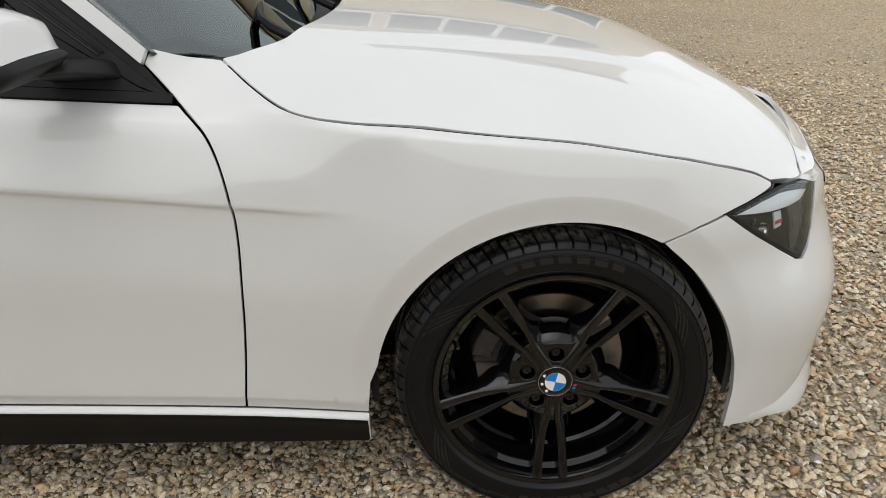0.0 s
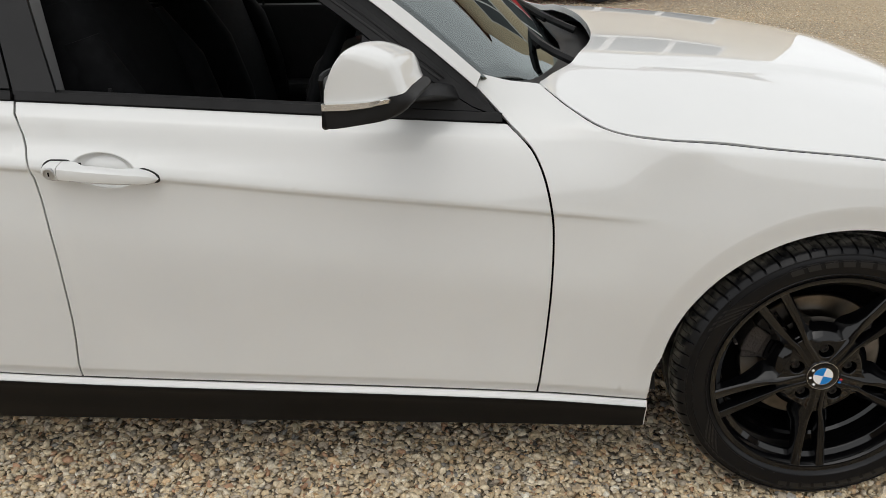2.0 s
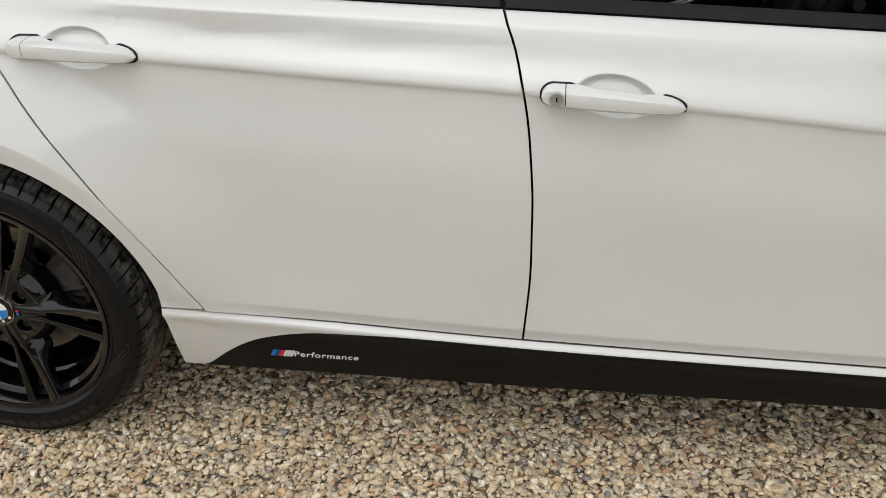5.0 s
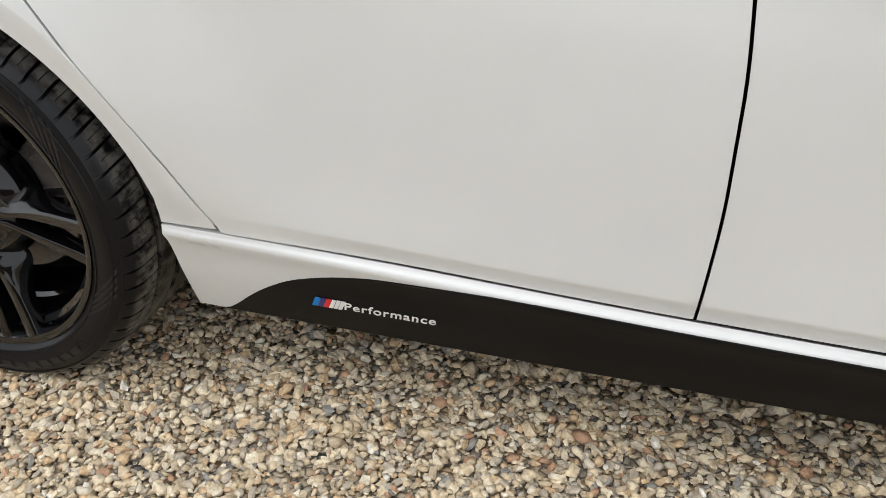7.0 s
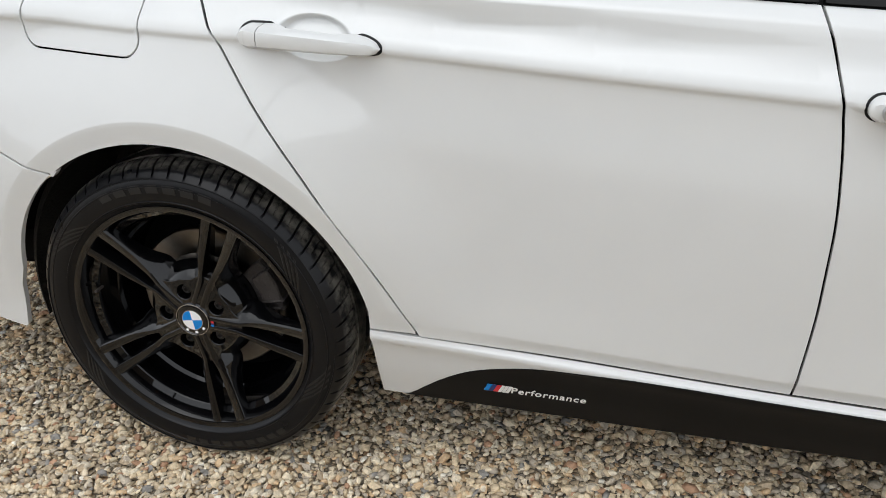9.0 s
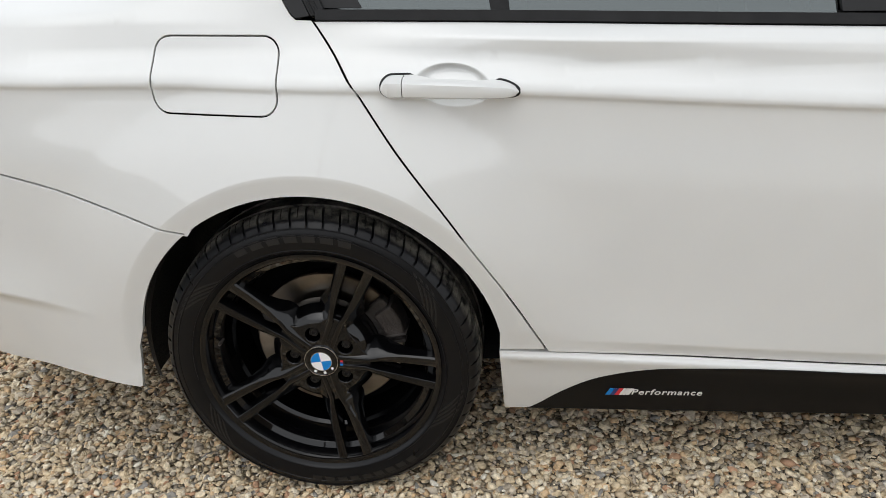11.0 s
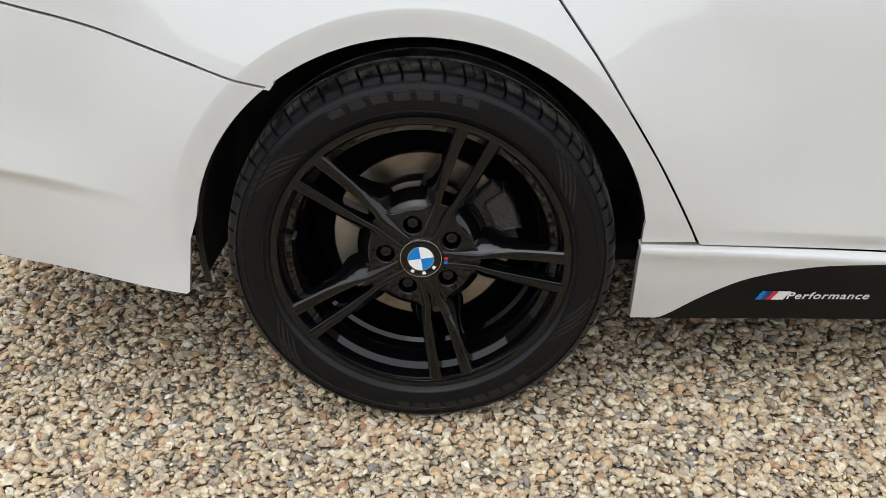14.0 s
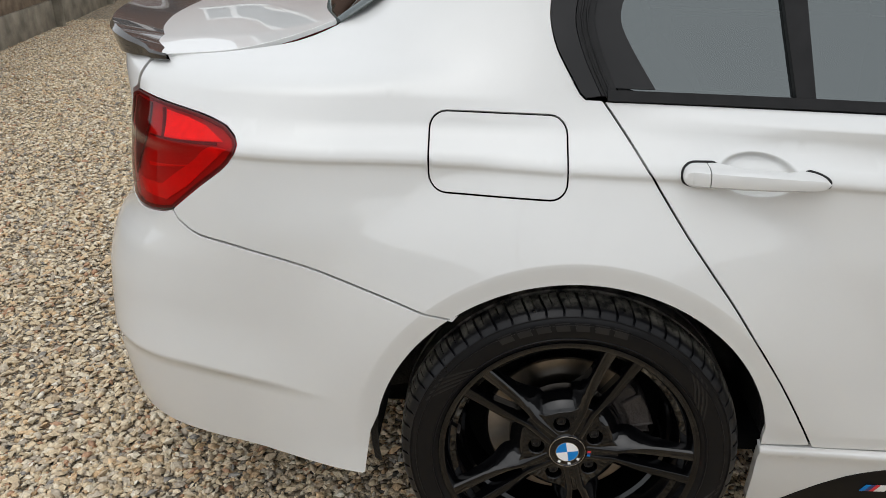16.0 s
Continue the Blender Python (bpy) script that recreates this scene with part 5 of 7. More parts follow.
def handle_parts(door, x0, x1, z0, z1, s, lock):
    """A pull handle from its rear end (x0, z0) to its tip (x1, z1)."""
    n = 30
    for name, a, b, mat in (("handle_end", 0.0, 0.165, PAINT), ("handle_grip", 0.172, 1.0, PAINT)):
        verts, faces = [], []
        for k in range(n + 1):
            t = a + (b - a) * k / n
            x, z = x0 + (x1 - x0) * t, z0 + (z1 - z0) * t + 0.0055 * math.sin(math.pi * t)
            end = min(round_end(t / 0.085), round_end((1 - t) / 0.14))
            hz = (0.0195 - 0.0060 * t) * max(0.02, end)
            proud = (0.016 + 0.020 * math.sin(math.pi * min(1, max(0, (t - 0.06) / 0.9))) ** 0.7 - 0.002 * t) * (0.35 + 0.65 * end)
            base = curve(x, [x0, x1], [half_width(x0 - 0.003, z0) + 0.005, half_width(x1 + 0.004, z1) + 0.003])
            for c in range(12):
                ang = 2 * math.pi * c / 12
                cz, cy = math.cos(ang), math.sin(ang)
                sz = math.copysign(abs(cz) ** 0.7, cz)
                open_mid = ease(0.18, 0.40, t) * ease(0.88, 0.68, t)
                back = (half_width(x, z + hz * sz) - 0.003) * (1 - open_mid) + (base + proud * 0.3) * open_mid
                y = back + (base + proud - back) * max(0.0, cy) ** 0.6
                verts.append((x, s * y, z + hz * sz))
        for k in range(n):
            for c in range(12):
                faces.append((k * 12 + c, k * 12 + (c + 1) % 12, (k + 1) * 12 + (c + 1) % 12, (k + 1) * 12 + c))
        faces += [tuple(range(12)), tuple(range(n * 12, n * 12 + 12))]
        part(name, bm_from(verts, faces), mat, door)
    # dark seal behind the two ends
    for t0, t1, a, b in ((-0.010, 0.30, 0.30, 0.20), (0.785, 1.008, 0.785, 0.87)):
        pts = []
        for k in range(41):
            t = t0 + (t1 - t0) * k / 40
            u = min(1, max(0, t))
            end = min(round_end((t + 0.011) / 0.094), round_end((1.009 - t) / 0.147))
            thin = ease(a, b, t)
            h = ((0.0195 - 0.006 * u) * end + 0.0017) * (0.55 + 0.45 * thin)
            pts.append((x0 + (x1 - x0) * t, z0 + (z1 - z0) * t + 0.0055 * math.sin(math.pi * u), h))
        poly = [(x, z + h) for x, z, h in pts] + [(x, z - h) for x, z, h in pts[::-1]]
        attach("handle_seal", sheet("handle_seal", poly, side, 0.007, 0.0, 0.003, lift=0.0016, mirror=s > 0), RUBBER, door)
    if lock:
        base = half_width(x0, z0) + 0.0300
        m = Matrix.Translation((x0 + 0.026, s * base, z0 + 0.0015))
        v, f = lathe([(0.0, -0.0010), (0.0088, -0.0010), (0.0092, -0.0018), (0.0112, -0.0018), (0.0122, -0.0005), (0.0124, 0.006)], 24)
        part("key_lock", bm_from(v, f), SILVER, door, "round steel key lock", m=m if s < 0 else m @ Matrix.Rotation(math.pi, 4, "Z"))
        bm = box_bm(-0.0012, 0.0012, -0.0022, -0.0010, -0.0042, 0.0042)
        part("key_slot", bm, VOID, door, m=m if s < 0 else m @ Matrix.Rotation(math.pi, 4, "Z"))


for i, s in ((0, -1), (1, 1)):
    handle_parts(front_doors[i], 1.141, 1.382, 0.8180, 0.8000, s, True)
    handle_parts(rear_doors[i], 0.174, 0.419, 0.8865, 0.8730, s, False)


CLEARSTRIP = material("clear_indicator", (0.80, 0.80, 0.79), 0.16, 0.85, Coat_Weight=1.0)


def mirror_unit(s):
    unit = new("door_mirror")
    unit.parent = front_doors[0] if s < 0 else front_doors[1]
    tagged(unit, "white door mirror with black base and clear indicator strip")
    x0 = 1.769
    # outlines in side view: the painted cap, the clear strip under it, the black base
    cap = line([(0.0, 1.000), (0.003, 1.028), (0.012, 1.053), (0.024, 1.075), (0.036, 1.089), (0.046, 1.0925), (0.062, 1.0915), (0.090, 1.084), (0.117, 1.074), (0.129, 1.064), (0.139, 1.040), (0.149, 1.014)], 0.006)
    low = line([(0.149, 1.014), (0.125, 1.0075), (0.09, 1.002), (0.05, 0.9995), (0.0, 0.999)], 0.008)
    strip_o = line([(-0.004, 1.000), (0.05, 1.0005), (0.09, 1.003), (0.118, 1.0075), (0.124, 1.006), (0.121, 0.999), (0.09, 0.9915), (0.05, 0.9875), (-0.004, 0.9865)], 0.008, smooth=False)
    base = line([(-0.004, 0.9865), (0.05, 0.9875), (0.09, 0.9915), (0.122, 0.999), (0.149, 1.013), (0.162, 1.000), (0.150, 0.983), (0.118, 0.966), (0.06, 0.9555), (0.012, 0.950), (-0.004, 0.953)], 0.008)
    zc = 0.990
    levels = [(-0.800, 1.02, 0.40), (-0.806, 1.08, 0.60), (-0.822, 1.11, 0.75), (-0.85, 1.10, 0.86), (-0.89, 1.06, 0.95), (-0.93, 1.01, 1.0), (-0.960, 0.985, 1.0), (-0.978, 0.965, 0.985), (-0.989, 0.93, 0.955), (-0.9945, 0.88, 0.91), (-0.9965, 0.78, 0.82)]

    def loft(outline, name, mat, lb="", grow=0.0):
        outline = clean(outline, 0.0008)
        n = len(outline)
        verts, faces = [], []
        for y, fx, fz in levels:
            for dx, z in outline:
                up = fz if z > zc else 0.6 + 0.4 * fz
                turn = 0.46 * (y + 0.995) * max(0.0, 1 - dx / 0.146)
                verts.append((x0 + turn + dx * (fx + grow), (y - grow * 0.3) if s < 0 else -(y - grow * 0.3), zc + (z - zc) * (up + grow)))
        for i in range(len(levels) - 1):
            for j in range(n):
                faces.append((i * n + j, i * n + (j + 1) % n, (i + 1) * n + (j + 1) % n, (i + 1) * n + j))
        faces += [tuple(range(n)), tuple(range((len(levels) - 1) * n, len(levels) * n))]
        return part(name, bm_from(verts, faces), mat, unit, lb)

    loft(cap + low[1:], "mirror_cap", PAINT, "white mirror cap")
    loft(strip_o, "indicator_strip", CLEARSTRIP, "clear silver indicator strip", 0.03)
    loft(base, "mirror_base", DASH, "black mirror base with scuffs", 0.004)
    sv = lambda p: (p[0], p[1] if s < 0 else -p[1], p[2])
    ring = []
    for y, fx, f in levels:
        ring.append((y, zc + (1.05 - zc) * f))
    loop = [(y, z) for y, z in ring] + [(y, zc + (0.953 - zc) * (0.6 + 0.4 * f)) for y, fx, f in levels[::-1]]
    v = [sv((x0 - 0.001 + 0.46 * (y + 0.995), y, z)) for y, z in loop]
    part("mirror_glass", bm_from(v, [tuple(range(len(v)))]), CHROME, unit, smooth=False)
    v, f = tube([sv((x0 - 0.002 + 0.46 * (y + 0.995), y, z)) for y, z in loop + loop[:1]], 0.005, 6)
    part("mirror_rim", bm_from(v, f), RUBBER, unit)
    # the arm: a flat black wedge that runs into the mirror triangle
    secs = [(-0.88, 1.862, 1.918, 0.966, 0.986), (-0.82, 1.868, 1.950, 0.956, 0.984), (-0.76, 1.880, 1.985, 0.938, 0.978), (-0.71, 1.88, 2.010, 0.920, 0.966)]
    verts, faces = [], []
    for y, xa, xb, za, zb in secs:
        for px, pz in ((xa, za), (xb, za + 0.006), (xb + 0.004, za + 0.012), (xb - 0.012, zb - 0.006), (xb - 0.03, zb), (xa, zb - 0.004)):
            verts.append(sv((px, y, pz)))
    for i in range(len(secs) - 1):
        for j in range(6):
            faces.append((i * 6 + j, i * 6 + (j + 1) % 6, (i + 1) * 6 + (j + 1) % 6, (i + 1) * 6 + j))
    faces += [tuple(range(6)), tuple(range(18, 24))]
    bm = bm_from(verts, faces)
    bmesh.ops.recalc_face_normals(bm, faces=bm.faces)
    bmesh.ops.bevel(bm, geom=bm.edges[:], offset=0.002, segments=1, affect="EDGES")
    part("mirror_arm", bm, DASH, unit, "black mirror arm")


mirror_unit(-1)
mirror_unit(1)

# head lamps
# white of the small reflector and of the painted sky reflection
LAMP_WHITE = material("lamp_white_and_glint", (0.86, 0.88, 0.9), 0.15)
LAMP_GREY = add_noise(material("lamp_bezel_grey", (0.06, 0.06, 0.065), 0.25), 40, (0.05, 0.05, 0.054), (0.08, 0.08, 0.086))
for s, par in ((-1, car), (1, car)):
    lamp = attach("head_lamp", sheet("head_lamp", head_light, nose, 0.03, 0.002, 0.004, lift=-0.030, mirror=s > 0), DASH, par, "clear head lamp with a dark housing")
    attach("lamp_lens", sheet("lamp_lens", head_light, nose, 0.03, 0.004, 0.003, lift=-0.001, mirror=s > 0), LENS, lamp)
    # sky reflection along the lamp's top, painted as a white patch under the lens
    brow = [(nose_s(x, z), z) for x, z in line([(3.142, 0.675), (3.187, 0.667), (3.251, 0.655), (3.305, 0.648), (3.347, 0.646), (3.376, 0.655), (3.34, 0.666), (3.308, 0.674), (3.253, 0.684), (3.203, 0.684)], smooth=False)]
    attach("lamp_sky_glint", sheet("lamp_sky_glint", brow, nose, 0.02, 0.0, 0.006, lift=-0.005, mirror=s > 0), LAMP_WHITE, lamp, "white patch painting the sky's reflection")
    edge_ring = [*dense(clean(inset(dense(clean(head_light), 0.02), -0.001)), 0.02)]
    attach("lamp_edge", sheet("lamp_edge", edge_ring, nose, 0.02, 0.0, 0.012, holes=[inset(edge_ring, 0.011)], lift=-0.004, mirror=s > 0), RUBBER, lamp)
    # inner reflector ring, bulb and the upright divider towards the nose
    for nm, x, z, r, mat, lb in (("lamp_projector", 3.258, 0.607, 0.020, CHROME, "round chrome projector"), ("lamp_bulb", 3.226, 0.640, 0.010, LAMP_GREY, "small ribbed bulb holder")):
        p = Vector(nose(nose_s(x, z), z))
        p.y = p.y * (1 if s < 0 else -1)
        d = Vector((0.80, s * 0.60, 0.05)).normalized()
        m = Matrix.Translation(p - d * 0.024) @ Vector((0, -1, 0)).rotation_difference(d).to_matrix().to_4x4()
        v, f = lathe([(0.0, -0.4 * r), (r * 0.45, -0.36 * r), (r * 0.75, 0.0), (r * 0.86, 0.0), (r * 0.92, -0.22 * r), (r, -0.22 * r), (r * 1.06, 0.3 * r)], 28)
        part(nm, bm_from(v, f), mat, lamp, lb, m=m)
    for nm, pts, mat, lift, lb in (("lamp_reflector", ((3.266, 0.647), (3.288, 0.645), (3.292, 0.612), (3.272, 0.612)), LAMP_WHITE, -0.012, "small white reflector"),
                                   ("lamp_stripe", ((3.271, 0.628), (3.291, 0.627), (3.292, 0.620), (3.272, 0.621)), RED, -0.0105, "red line on the reflector"),
                                   ("lamp_divider", ((3.305, 0.645), (3.318, 0.642), (3.338, 0.552), (3.322, 0.556)), LAMP_GREY, -0.008, "grey upright bezel"),
                                   ("lamp_side", ((3.318, 0.642), (3.385, 0.648), (3.390, 0.575), (3.365, 0.549), (3.342, 0.550)), LAMP_GREY, -0.020, "grey side of the lamp bowl")):
        attach(nm, sheet(nm, [(nose_s(x, z), z) for x, z in pts], nose, 0.02, 0.0, 0.004, lift=lift, mirror=s > 0), mat, lamp, lb)

# tail lamps
TAIL_MATS = [material(n, c, 0.3) for n, c in (("tail_lamp_back", (0.42, 0.006, 0.008)), ("tail_bar_red", (0.72, 0.012, 0.014)), ("tail_cell_red", (0.95, 0.09, 0.08)), ("tail_dark_red", (0.07, 0.002, 0.003)))]
for m in TAIL_MATS:
    add_noise(m, 70, tuple(0.88 * c for c in m.node_tree.nodes["Principled BSDF"].inputs["Base Color"].default_value[:3]), tuple(m.node_tree.nodes["Principled BSDF"].inputs["Base Color"].default_value[:3]))
for s in (-1, 1):
    lamp = attach("tail_lamp", sheet("tail_lamp", tail_light, tail, 0.02, 0.0012, 0.010, lift=-0.010, mirror=s > 0), TAIL_MATS[0], car, "red wedge-shaped tail lamp")
    attach("tail_lens", sheet("tail_lens", tail_light, tail, 0.02, 0.0026, 0.004, lift=0.0015, mirror=s > 0), REDLENS, lamp, "glossy red lens")
    ring = dense(clean(tail_light), 0.015)
    attach("lamp_edge", sheet("lamp_edge", ring, tail, 0.02, 0.0010, 0.004, holes=[inset(ring, 0.0065)], lift=0.0005, mirror=s > 0), TAIL_MATS[3], lamp, "dark red lens edge")
    for nm, mat, lift, pts, lb in (("lamp_bar", TAIL_MATS[1], -0.006, ((-0.618, 0.926), (-0.645, 0.906), (-0.71, 0.850), (-0.765, 0.815), (-0.83, 0.812), (-0.845, 0.835), (-0.775, 0.842), (-0.70, 0.893), (-0.652, 0.930)), "bright red light bar"),
                                   ("lamp_cell", TAIL_MATS[2], -0.005, ((-0.628, 0.940), (-0.665, 0.962), (-0.705, 0.973), (-0.752, 0.980), (-0.752, 0.938)), "light red upper cell"),
                                   ("lamp_column", TAIL_MATS[3], -0.005, ((-0.800, 0.940), (-0.795, 0.985), (-0.845, 0.985), (-0.862, 0.94), (-0.870, 0.87), (-0.866, 0.83), (-0.850, 0.855)), "dark red rear column"),
                                   ("lamp_rib", TAIL_MATS[3], -0.0040, ((-0.757, 0.982), (-0.763, 0.982), (-0.758, 0.936), (-0.752, 0.936)), "thin dark rib"),
                                   ("lamp_rib", TAIL_MATS[1], -0.0030, ((-0.66, 0.893), (-0.668, 0.893), (-0.80, 0.872), (-0.80, 0.878)), "fine red rib"),
                                   ("lamp_shelf", TAIL_MATS[3], -0.0045, ((-0.64, 0.9335), (-0.79, 0.9325), (-0.79, 0.9355), (-0.64, 0.9375)), "thin dark divider")):
        attach(nm, sheet(nm, [(tail_s(x, z), z) for x, z in pts], tail, 0.02, 0.0, 0.003, lift=lift, mirror=s > 0), mat, lamp, lb)

# kidney openings and lower intake
kidney = [(0.655, 0.648), (0.655, 0.610), (0.72, 0.57), (0.78, 0.51), (0.985, 0.49), (0.985, 0.648)]
for op in (kidney, rounded_rect(0.84, 0.25, 0.30, 0.10, 0.03, 4)):
    for s in (-1, 1):
        attach("grille", sheet("grille", op, nose, 0.03, 0.0, 0.004, lift=0.002, mirror=s > 0), GLOSS, bumpers_f[0 if s < 0 else 1], "black grille opening")
# the lip that flares from the bumper's foot
for i, s in ((0, -1), (1, 1)):
    verts, faces = [], []
    for k in range(25):
        u = k / 24
        q = 0.34 + 0.66 * u
        f = ease(0.0, 0.35, u)
        z1 = 0.205 + 0.045 * ease(0.1, 0.5, u)
        c = Vector(nose(q, 0.2))
        d = Vector((c.x - 2.7, c.y * 0.9, 0)).normalized()
        for w, off in ((0.0, -0.004), (0.25, 0.006 * f), (0.62, 0.022 * f), (0.86, 0.026 * f), (1.0, 0.010 * f), (1.0, -0.01)):
            z = z1 + (0.179 - 0.029 * f - z1) * w
            p = Vector(nose(q, z)) + d * off
            verts.append((p.x, p.y if s < 0 else -p.y, p.z))
    for k in range(24):
        for j in range(5):
            faces.append((k * 6 + j, k * 6 + j + 1, (k + 1) * 6 + j + 1, (k + 1) * 6 + j))
    part("bumper_lip", bm_from(verts, faces), PAINT, bumpers_f[i], "white flared bumper lip")

# lettering on the black strip: slanted colour bars and the one word
sill_face = sills[0]


def slant_bar(x0, x1, zb, zt, lean, mat):
    o = [(x0, zb), (x1, zb), (x1 + lean, zt), (x0 + lean, zt)]
    attach("colour_bar", sheet("colour_bar", o, side, 0.006, 0.0, 0.0012, lift=0.0040), mat, sill_face)


ZB, ZT = 0.2265, 0.2445
for k, mat in enumerate((BLUE, NAVY, RED)):
    slant_bar(0.5825 + 0.0090 * k, 0.5910 + 0.0090 * k, ZB, ZT, 0.009, mat)
for a, b in ((0.6098, 0.6155), (0.6172, 0.6226), (0.6243, 0.6300)):
    slant_bar(a, b, ZB, ZT, 0.009, LETTER)


def word(text, x, z, size, mat, parent):
    cu = bpy.data.curves.new("word", "FONT")
    cu.body, cu.size, cu.extrude, cu.space_character = text, size, 0.0003, 1.12
    cu.offset, cu.shear, cu.resolution_u = 0.0003, 0.18, 4
    ob = new("lettering", cu)
    bpy.context.view_layer.update()
    dg = bpy.context.evaluated_depsgraph_get()
    me = bpy.data.meshes.new_from_object(ob.evaluated_get(dg))
    bpy.data.objects.remove(ob)
    for v in me.vertices:
        px, pz = x + v.co.x * 1.10, z + v.co.y
        v.co = (px, -half_width(px, pz) - 0.0042 - v.co.z, pz)
    attach("lettering", me, mat, parent, "white word on the strip")


word("Performance", 0.6335, 0.2275, 0.0222, LETTER, sill_face)

# wipers
for pts in ([(2.275, -0.42, 0.945), (2.20, -0.36, 0.975), (2.16, -0.10, 0.985), (2.16, 0.25, 0.985)], [(2.32, 0.05, 0.94), (2.25, 0.10, 0.965), (2.19, 0.30, 0.975), (2.15, 0.52, 0.97)]):
    v, f = tube(line(pts, 0.04), 0.008, 6, flat=1.4)
    wiper = part("wiper", bm_from(v, f), RUBBER, car, "black windscreen wiper")
    v, f = tube(line([(p[0] - 0.012, p[1], p[2] - 0.004) for p in pts[1:]], 0.04), 0.006, 6)
    part("wiper_blade", bm_from(v, f), VOID, wiper)

# ---- inside the car ----
def blob(rings, sides=16, power=0.6):
    """A padded form: rings of (centre, half width along y, half depth along the given direction)."""
    verts, faces = [], []
    for c, hy, hd, d in rings:
        c, d = Vector(c), Vector(d).normalized()
        for k in range(sides):
            a = 2 * math.pi * k / sides
            ca, sa = math.cos(a), math.sin(a)
            verts.append(c + Vector((0, 1, 0)) * hy * math.copysign(abs(ca) ** power, ca) + d * hd * math.copysign(abs(sa) ** power, sa))
    n = len(rings)
    for i in range(n - 1):
        for k in range(sides):
            faces.append((i * sides + k, i * sides + (k + 1) % sides, (i + 1) * sides + (k + 1) % sides, (i + 1) * sides + k))
    faces += [tuple(range(sides)), tuple(range((n - 1) * sides, n * sides))]
    return bm_from(verts, faces)


def front_seat(y):
    seat = new("front_seat")
    seat.parent = car
    tagged(seat, "black cloth front seat with headrest")
    part("seat_cushion", blob([((1.20, y, 0.50), 0.20, 0.05, (0, 0, 1)), ((1.28, y, 0.51), 0.25, 0.08, (0, 0, 1)), ((1.50, y, 0.53), 0.26, 0.085, (0, 0, 1)), ((1.68, y, 0.555), 0.24, 0.075, (0, 0, 1)), ((1.73, y, 0.555), 0.21, 0.04, (0, 0, 1))]), CLOTH, seat)
    d = (1, 0, 0.30)
    part("seat_back", blob([((1.27, y, 0.52), 0.22, 0.06, d), ((1.235, y, 0.62), 0.26, 0.085, d), ((1.19, y, 0.80), 0.265, 0.09, d), ((1.14, y, 0.98), 0.25, 0.085, d), ((1.09, y, 1.11), 0.20, 0.07, d), ((1.075, y, 1.15), 0.13, 0.04, d)]), CLOTH, seat)
    for s in (-1, 1):
        part("side_bolster", blob([((1.30, y + s * 0.215, 0.62), 0.03, 0.05, d), ((1.26, y + s * 0.225, 0.74), 0.045, 0.075, d), ((1.21, y + s * 0.225, 0.90), 0.045, 0.075, d), ((1.155, y + s * 0.205, 1.04), 0.03, 0.04, d)]), CLOTH, seat)
    part("headrest", blob([((1.085, y, 1.17), 0.10, 0.04, d), ((1.075, y, 1.20), 0.135, 0.055, d), ((1.06, y, 1.28), 0.135, 0.055, d), ((1.05, y, 1.325), 0.10, 0.035, d)]), CLOTH, seat)
    for s in (-1, 1):
        v, f = tube([(1.085, y + s * 0.06, 1.10), (1.075, y + s * 0.06, 1.19)], 0.007, 8)
        part("headrest_post", bm_from(v, f), CHROME, seat)


front_seat(-0.37)
front_seat(0.37)
bench = new("rear_bench")
bench.parent = car
tagged(bench, "black cloth rear bench seat")
part("bench_cushion", blob([((0.36, 0, 0.50), 0.55, 0.08, (0, 0, 1)), ((0.55, 0, 0.52), 0.66, 0.10, (0, 0, 1)), ((0.82, 0, 0.54), 0.66, 0.09, (0, 0, 1)), ((0.88, 0, 0.54), 0.62, 0.05, (0, 0, 1))], 20, 0.35), CLOTH, bench)
part("bench_back", blob([((0.36, 0, 0.55), 0.60, 0.08, (1, 0, 0.4)), ((0.28, 0, 0.75), 0.64, 0.09, (1, 0, 0.4)), ((0.17, 0, 0.98), 0.60, 0.08, (1, 0, 0.4)), ((0.14, 0, 1.04), 0.54, 0.04, (1, 0, 0.4))], 20, 0.35), CLOTH, bench)
for y in (-0.36, 0.36):
    part("headrest", blob([((0.13, y, 1.05), 0.11, 0.04, (1, 0, 0.3)), ((0.12, y, 1.09), 0.13, 0.05, (1, 0, 0.3)), ((0.10, y, 1.15), 0.11, 0.04, (1, 0, 0.3))]), CLOTH, bench)
part("parcel_shelf", box_bm(-0.55, 0.12, -0.56, 0.56, 1.0, 1.03, 0.01), DASH, car)
part("cabin_floor", box_bm(0.2, 2.15, -0.74, 0.74, 0.27, 0.31, 0.01), CLOTH, car)
part("bulkhead", box_bm(2.12, 2.18, -0.70, 0.70, 0.25, 0.90, 0.01), DASH, car)
part("roof_lining", box_bm(0.25, 1.30, -0.50, 0.50, 1.385, 1.395, 0.002), add_noise(material("pale_roof_lining", (0.3, 0.29, 0.27), 0.9), 30, (0.27, 0.26, 0.245), (0.33, 0.32, 0.30)), car)
for s in (-1, 1):
    for (a, b), dr in (((1.14, 2.08), front_doors), ((0.42, 1.06), rear_doors)):
        dd = dr[0 if s < 0 else 1]
        y0, y1 = 0.690, 0.725
        part("door_card", box_bm(a, b, s * y0 if s > 0 else -y1, s * y1 if s > 0 else -y0, 0.34, (0.895 if s < 0 else 0.935) if a > 1 else 0.94, 0.015), DASH, dd, "black door trim panel")
